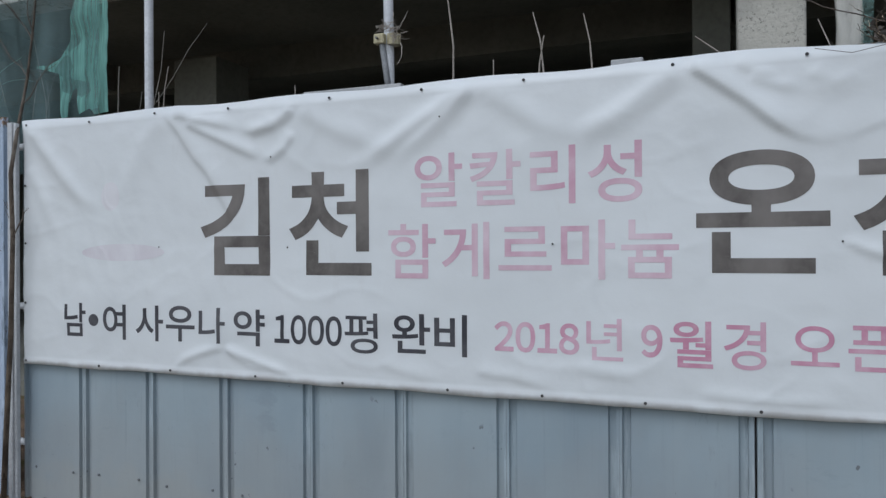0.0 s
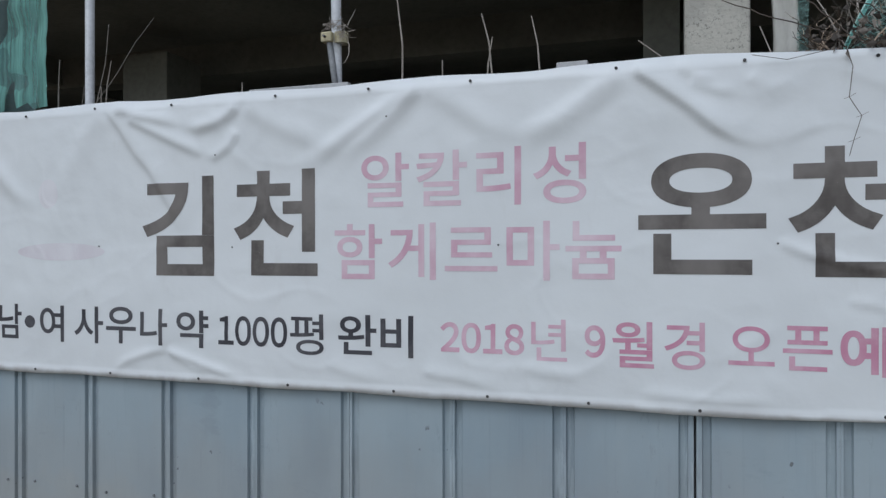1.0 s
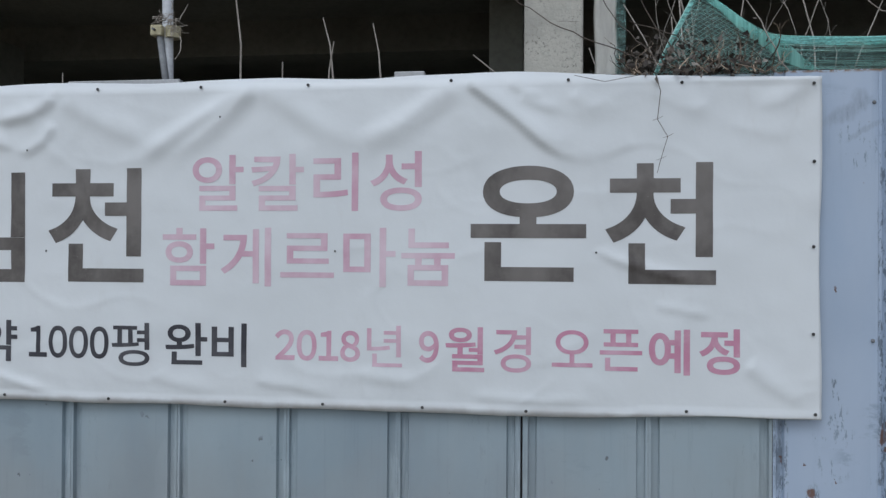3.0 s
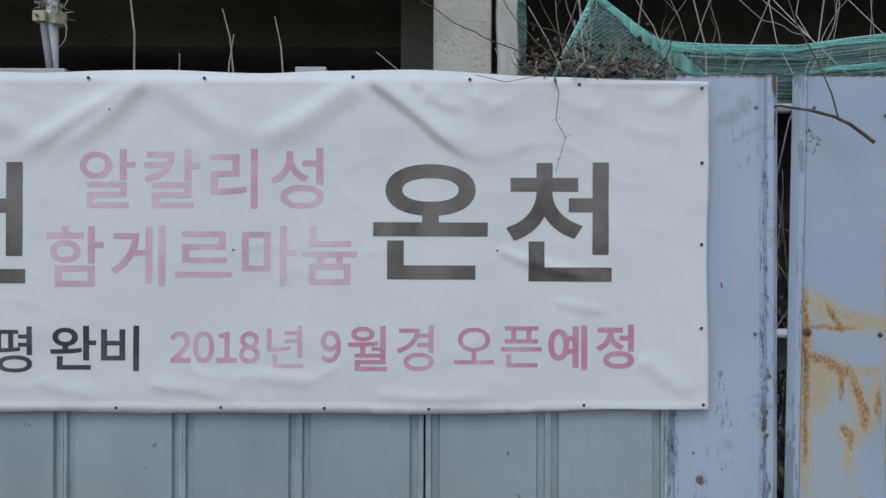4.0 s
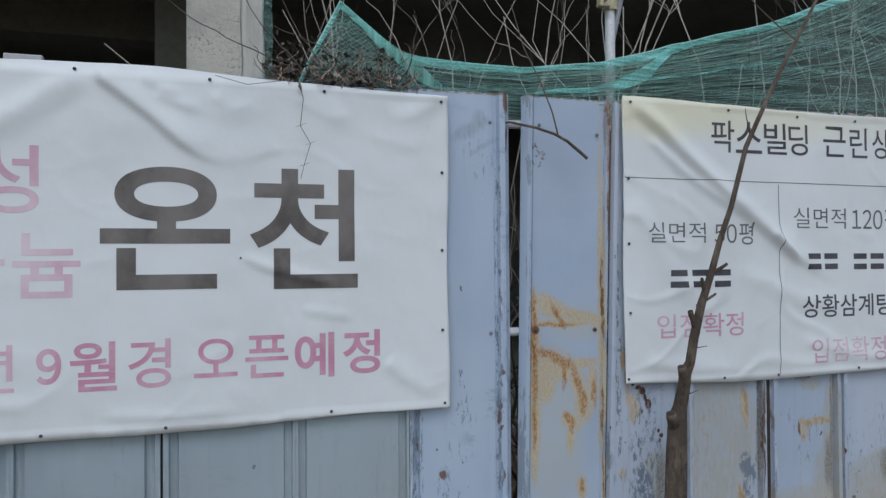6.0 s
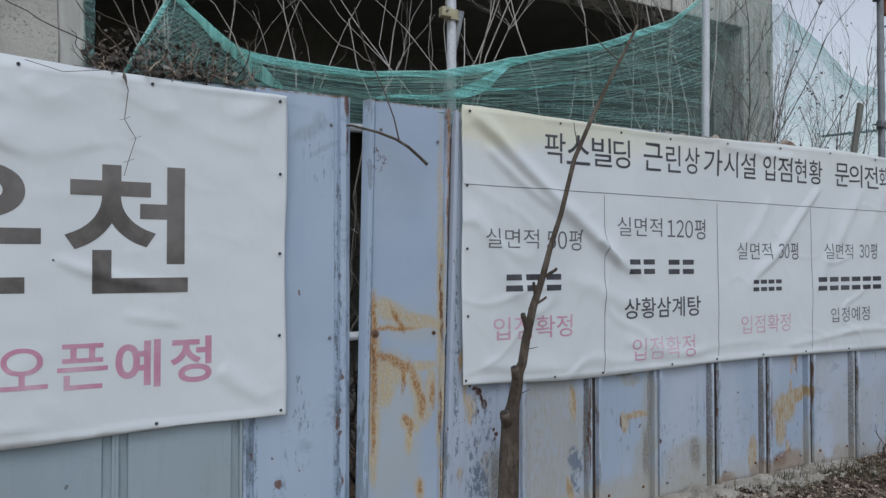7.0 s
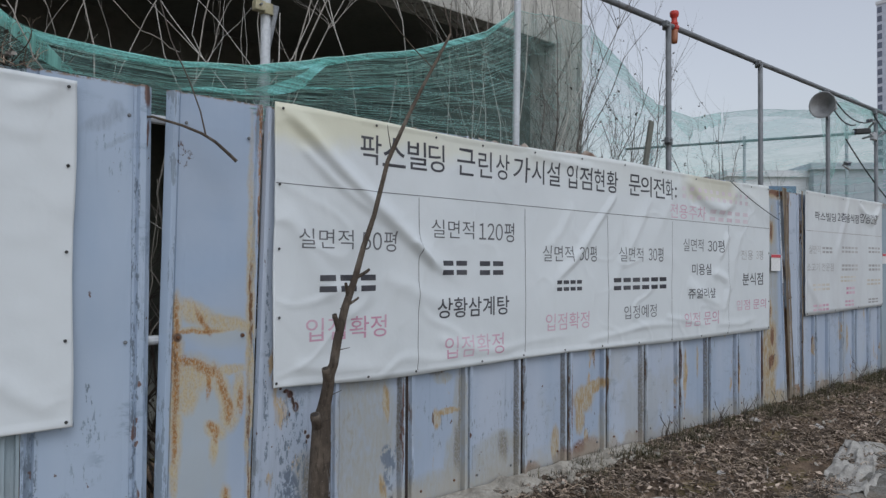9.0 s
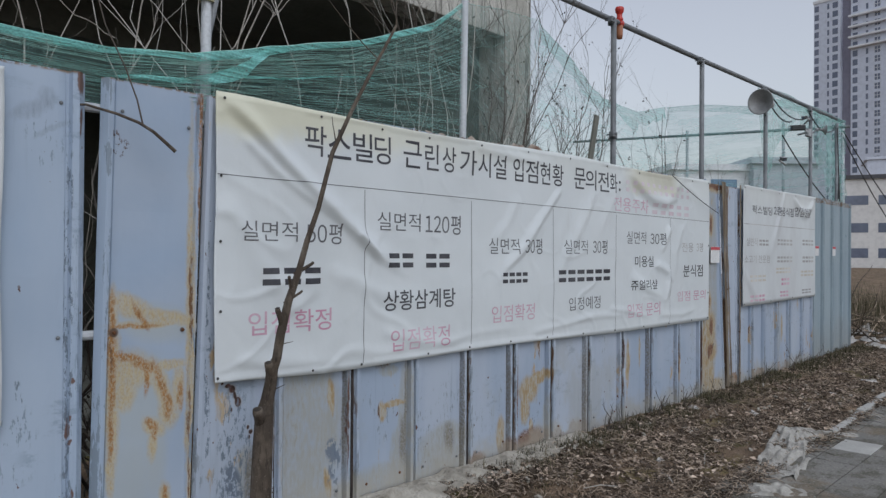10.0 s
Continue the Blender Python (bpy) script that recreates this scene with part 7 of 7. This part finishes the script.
tagged(thing("dry_weeds", bm, GRASS, "tall dry brown weeds past the end of the fence", "weeds"), kind="stuff")
shrub("bare_shrub", "dark leafless brush past the end of the fence", 14, [(15.5 + rng.uniform(-1.2, 5), rng.uniform(-0.8, 2.5), 0.0, (rng.uniform(-0.4, 0.4), rng.uniform(-0.4, 0.4), 1), rng.uniform(0.8, 1.7), 0.012) for _ in range(26)], DARK_STEM, 2, 4, 0.35)


def crumpled(name, label, category, x, y, rx, ry, h, material, seed, n=10, turn=0.0, group=""):
    bm = bmesh.new()

    def at(u, v):
        px, py = u * rx, v * ry
        c, s = math.cos(turn), math.sin(turn)
        wx, wy = x + px * c - py * s, y + px * s + py * c
        fall = (1 - u * u) * (1 - v * v)
        return Vector((wx + 0.12 * rx * wave(v * 3, seed), wy + 0.12 * ry * wave(u * 3, seed + 2), max(ground_height(wx, wy), -0.02) + 0.004 + h * (0.25 + fall) * abs(0.4 + wave(u * 2.6 + seed, v * 2.6, seed)) + 0.2 * h * abs(wave(u * 7, v * 7, seed))))

    sheet(bm, [i / n * 2 - 1 for i in range(n + 1)], [i / n * 2 - 1 for i in range(n + 1)], at)
    return thing(name, bm, material, label, category, group)


for x, y, tall, n in ((6.0, -0.10, 0.36, 4), (5.87, -0.12, 0.22, 5), (6.75, -0.14, 0.30, 4), (7.3, -0.12, 0.28, 4), (8.05, -0.10, 0.30, 3), (9.3, -0.14, 0.30, 4), (10.4, -0.10, 0.40, 4), (11.2, -0.15, 0.3, 4)):
    bm = bmesh.new()
    for _ in range(n):
        branch(bm, rng, (x + rng.uniform(-0.05, 0.05), y + rng.uniform(-0.04, 0.03), ground_height(x, y) - 0.01), (rng.uniform(-0.5, 0.9), rng.uniform(-0.5, 0.05), 1), tall * rng.uniform(0.6, 1.1), 0.0042, 1, 0.4, 3)
    thing("dead_weed", bm, DARK_STEM, "thin dark dead weed growing at the fence foot", "weed", "dead weeds")

crumpled("cement_sack", "stiff dried cement sack lying across the pavement edge", "sack", 6.85, -1.24, 0.78, 0.17, 0.085, CLOTH, 3, 44, 0.22)
crumpled("cement_sack", "flattened grey cement sack on the slabs", "sack", 7.65, -1.30, 0.30, 0.12, 0.05, CLOTH, 8, 18, -0.9)
crumpled("cement_sack", "stiff grey sack fragment at the soil edge", "sack", 5.72, -1.52, 0.22, 0.14, 0.07, CLOTH, 11, 18, -0.7)
for i, (x, y, s, h) in enumerate(((7.75, -0.62, 0.05, 0.05), (7.3, -0.22, 0.05, 0.05), (9.6, -0.8, 0.06, 0.03), (6.6, -0.75, 0.04, 0.02), (10.9, -0.85, 0.10, 0.02), (5.7, -0.7, 0.04, 0.02))):
    crumpled("paper_scrap", "crumpled pale scrap on the soil", "scrap", x, y, s, s * 0.7, h, SCRAP, i, 6, i * 1.3, "pale scraps")
for i, (x, y, s, h) in enumerate(((14.2, 0.3, 0.26, 0.12), (14.9, -0.3, 0.22, 0.10), (13.9, -0.30, 0.20, 0.06), (15.8, 0.4, 0.3, 0.15), (14.5, 0.0, 0.18, 0.12))):
    crumpled("plastic_sheet", "crumpled white plastic sheet dumped past the fence end", "sheet", x, y, s, s * 0.7, h, SCRAP, i + 20, 10, i * 0.9, "dumped plastic")
bm = bmesh.new()
for _ in range(90):
    x, y = rng.uniform(13.7, 17), rng.uniform(-0.6, 2.0)
    branch(bm, rng, (x, y, 0.05 + rng.random() * 0.4), (rng.uniform(-1, 1), rng.uniform(-1, 1), rng.uniform(-0.1, 0.3)), rng.uniform(0.5, 1.5), 0.011, 1, 0.3, 2)
tagged(thing("brushwood", bm, STRAW, "heap of dry cut brushwood past the fence end", "brushwood"), kind="stuff")
bm = bmesh.new()
for x, y, a, s in ((5.9, -0.95, 0.4, 0.28), (5.3, -1.0, 0.9, 0.2), (6.7, -0.55, 2.2, 0.22), (8.4, -0.9, 0.1, 0.3), (9.8, -0.6, 1.0, 0.25), (4.9, -0.8, 2.6, 0.25), (7.3, -0.45, 0.6, 0.2)):
    z = ground_height(x, y) + 0.012
    tube(bm, [(x, y, z), (x + s * 0.5 * math.cos(a), y + s * 0.5 * math.sin(a), z + 0.02), (x + s * math.cos(a), y + s * math.sin(a), z + 0.008)], 0.006, 0.003, n=5)
tagged(thing("fallen_twigs", bm, PALE_STEM, "fallen pale twigs on the soil", "twigs"), kind="stuff")

# ---- distant buildings ----
pane_bm = bmesh.new()
box(pane_bm, (-0.5, -0.02, -0.5), (0.5, 0.12, 0.5))
WINDOW = finish("window", pane_bm, PANE)
cross = bmesh.new()
for a, b in (((-0.5, -0.5), (-0.45, 0.5)), ((0.45, -0.5), (0.5, 0.5)), ((-0.03, -0.5), (0.03, 0.5)), ((-0.5, -0.03), (0.5, 0.03))):
    box(cross, (a[0], -0.06, a[1]), (b[0], -0.01, b[1]))
SASH = finish("window_frame", cross, TOWER_BAND)


def block(parent, name, m, lo, hi, material, label=""):
    bm = bmesh.new()
    box(bm, lo, hi)
    ob = part(name, bm, material, parent, label)
    ob.matrix_basis = m
    return ob


def tower(yaw, dist, facing, spec, label):
    """A far apartment block; its front runs along local x."""
    top = empty("apartment_tower", label, "building", "apartment towers")
    top.matrix_basis = pose(0.65 + dist * math.sin(radians(yaw)), -3.29 + dist * math.cos(radians(yaw)), 0, 0, 0, facing)
    w, height, columns, dark = spec
    block(top, "wall", Matrix(), (0, 0, 0), (w, 14, height), TOWER)
    block(top, "parapet", Matrix(), (-0.2, -0.2, height), (w + 0.2, 14.2, height + 0.9), TOWER_BAND)
    # the set-back side gets its shade by a darker wall colour
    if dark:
        block(top, "recess_wall", Matrix(), (w, 1.5, 0), (w + dark, 13, height + 1.5), TOWER_SHADE, "recessed side of the tower, its shade put into the colour")
    floor = 0
    while 3 + floor * 2.56 < height - 1.5:
        z = 3 + floor * 2.56
        for cx, cw, ch in columns:
            win = piece("window", WINDOW, top, (cx, 0, z + 0.2), 0, (cw, 1, ch))
            if cw > 1.5:
                piece("window_frame", SASH, win, (0, 0, 0))
        floor += 1
    return top


tower(73.21, 240, -98, (7.5, 76.5, ((0.8, 1.25, 1.7), (4.1, 0.55, 1.6), (6.05, 1.5, 1.7)), 2.6), "pale grey apartment tower with rows of small windows far off")
second = tower(75.5, 236, -98, (26.0, 96.0, ((1.15, 1.3, 1.7), (4.3, 0.6, 1.6), (7.0, 1.6, 1.7), (11.2, 1.3, 1.7), (14.4, 0.6, 1.6), (17.2, 1.6, 1.7), (21.5, 1.3, 1.7)), 0), "taller pale grey apartment tower with white balcony bands far off")
for z in (61.0, 63.9, 66.9, 70.0):
    bm = bmesh.new()
    box(bm, (-0.3, -1.3, z), (26.5, 0.0, z + 0.55), 0.05)
    part("balcony", bm, TOWER_BAND, second, "white balcony band")


def low_block(yaw, dist, facing, w, height, rows, label, wall, pane, roof, gap=3.2, size=(1.5, 1.3)):
    top = empty("low_building", label, "building", "low buildings")
    top.matrix_basis = pose(0.65 + dist * math.sin(radians(yaw)), -3.29 + dist * math.cos(radians(yaw)), 0, 0, 0, facing)
    block(top, "wall", Matrix(), (0, 0, 0), (w, 10, height), wall)
    block(top, "roof", Matrix(), (-0.3, -0.3, height), (w + 0.3, 10.3, height + 0.5), roof)
    bm = bmesh.new()
    box(bm, (-0.5, -0.03, -0.5), (0.5, 0.1, 0.5))
    me = finish("window", bm, pane)
    for z in rows:
        x = 1.6
        while x < w - 1:
            piece("window", me, top, (x, 0, z), 0, (size[0], 1, size[1]))
            x += gap
    return top


low_block(75.0, 105, -72, 40, 11.4, (2.0, 5.2, 8.7), "cream low building with dark square windows beyond waste ground", CREAM, PANE, ROOF_DARK, 3.7, (2.6, 1.2))
low_block(63.7, 60, -40, 6.4, 8.4, (7.3,), "white low building with a blue window band behind the net", WHITE_WALL, BLUE_PANE, WHITE_WALL, 2.6, (2.2, 0.8))
low_block(69.3, 62, -45, 5.2, 8.9, (5.0,), "pale blue-grey low building behind the scaffold net", BLUE_WALL, BLUE_PANE, BLUE_WALL, 4.2, (1.6, 1.2))
low_block(76.5, 150, -72, 40, 19.0, (5, 8.2, 11.4, 14.6), "grey mid-rise block below the towers", TOWER, PANE, TOWER, 4.0, (1.8, 1.5))

# ---- paving slabs ----
slab = bmesh.new()
box(slab, (0.003, 0.003, -0.05), (0.397, 0.297, 0.0), 0.006)
SLAB, SLAB_PALE = finish("paving_slab", slab.copy(), PAVER), finish("paving_slab", slab, PALE_PAVER)
rng = random.Random(3)
rest = bmesh.new()
for j in range(9):
    for i in range(-26, 34):
        at, tilt = Vector((4.4 + 0.4 * i, PAVE_EDGE - 0.3 * (j + 1), rng.uniform(-0.006, 0.004))), Euler((rng.uniform(-0.012, 0.012), rng.uniform(-0.012, 0.012), rng.uniform(-0.006, 0.006)))
        if 1 <= i < 31:
            pale_one = (i, j) in ((7, 1), (15, 2), (6, 5))
            ob = piece("paving_slab", SLAB_PALE if pale_one else SLAB, pavement, at)
            ob.rotation_euler = tilt
        else:
            box(rest, (0.003, 0.003, -0.05), (0.397, 0.297, 0.0), 0.0, Matrix.LocRotScale(at, tilt, None))
tagged(part("paving_slabs_beyond", rest, PAVER, pavement), kind="stuff")
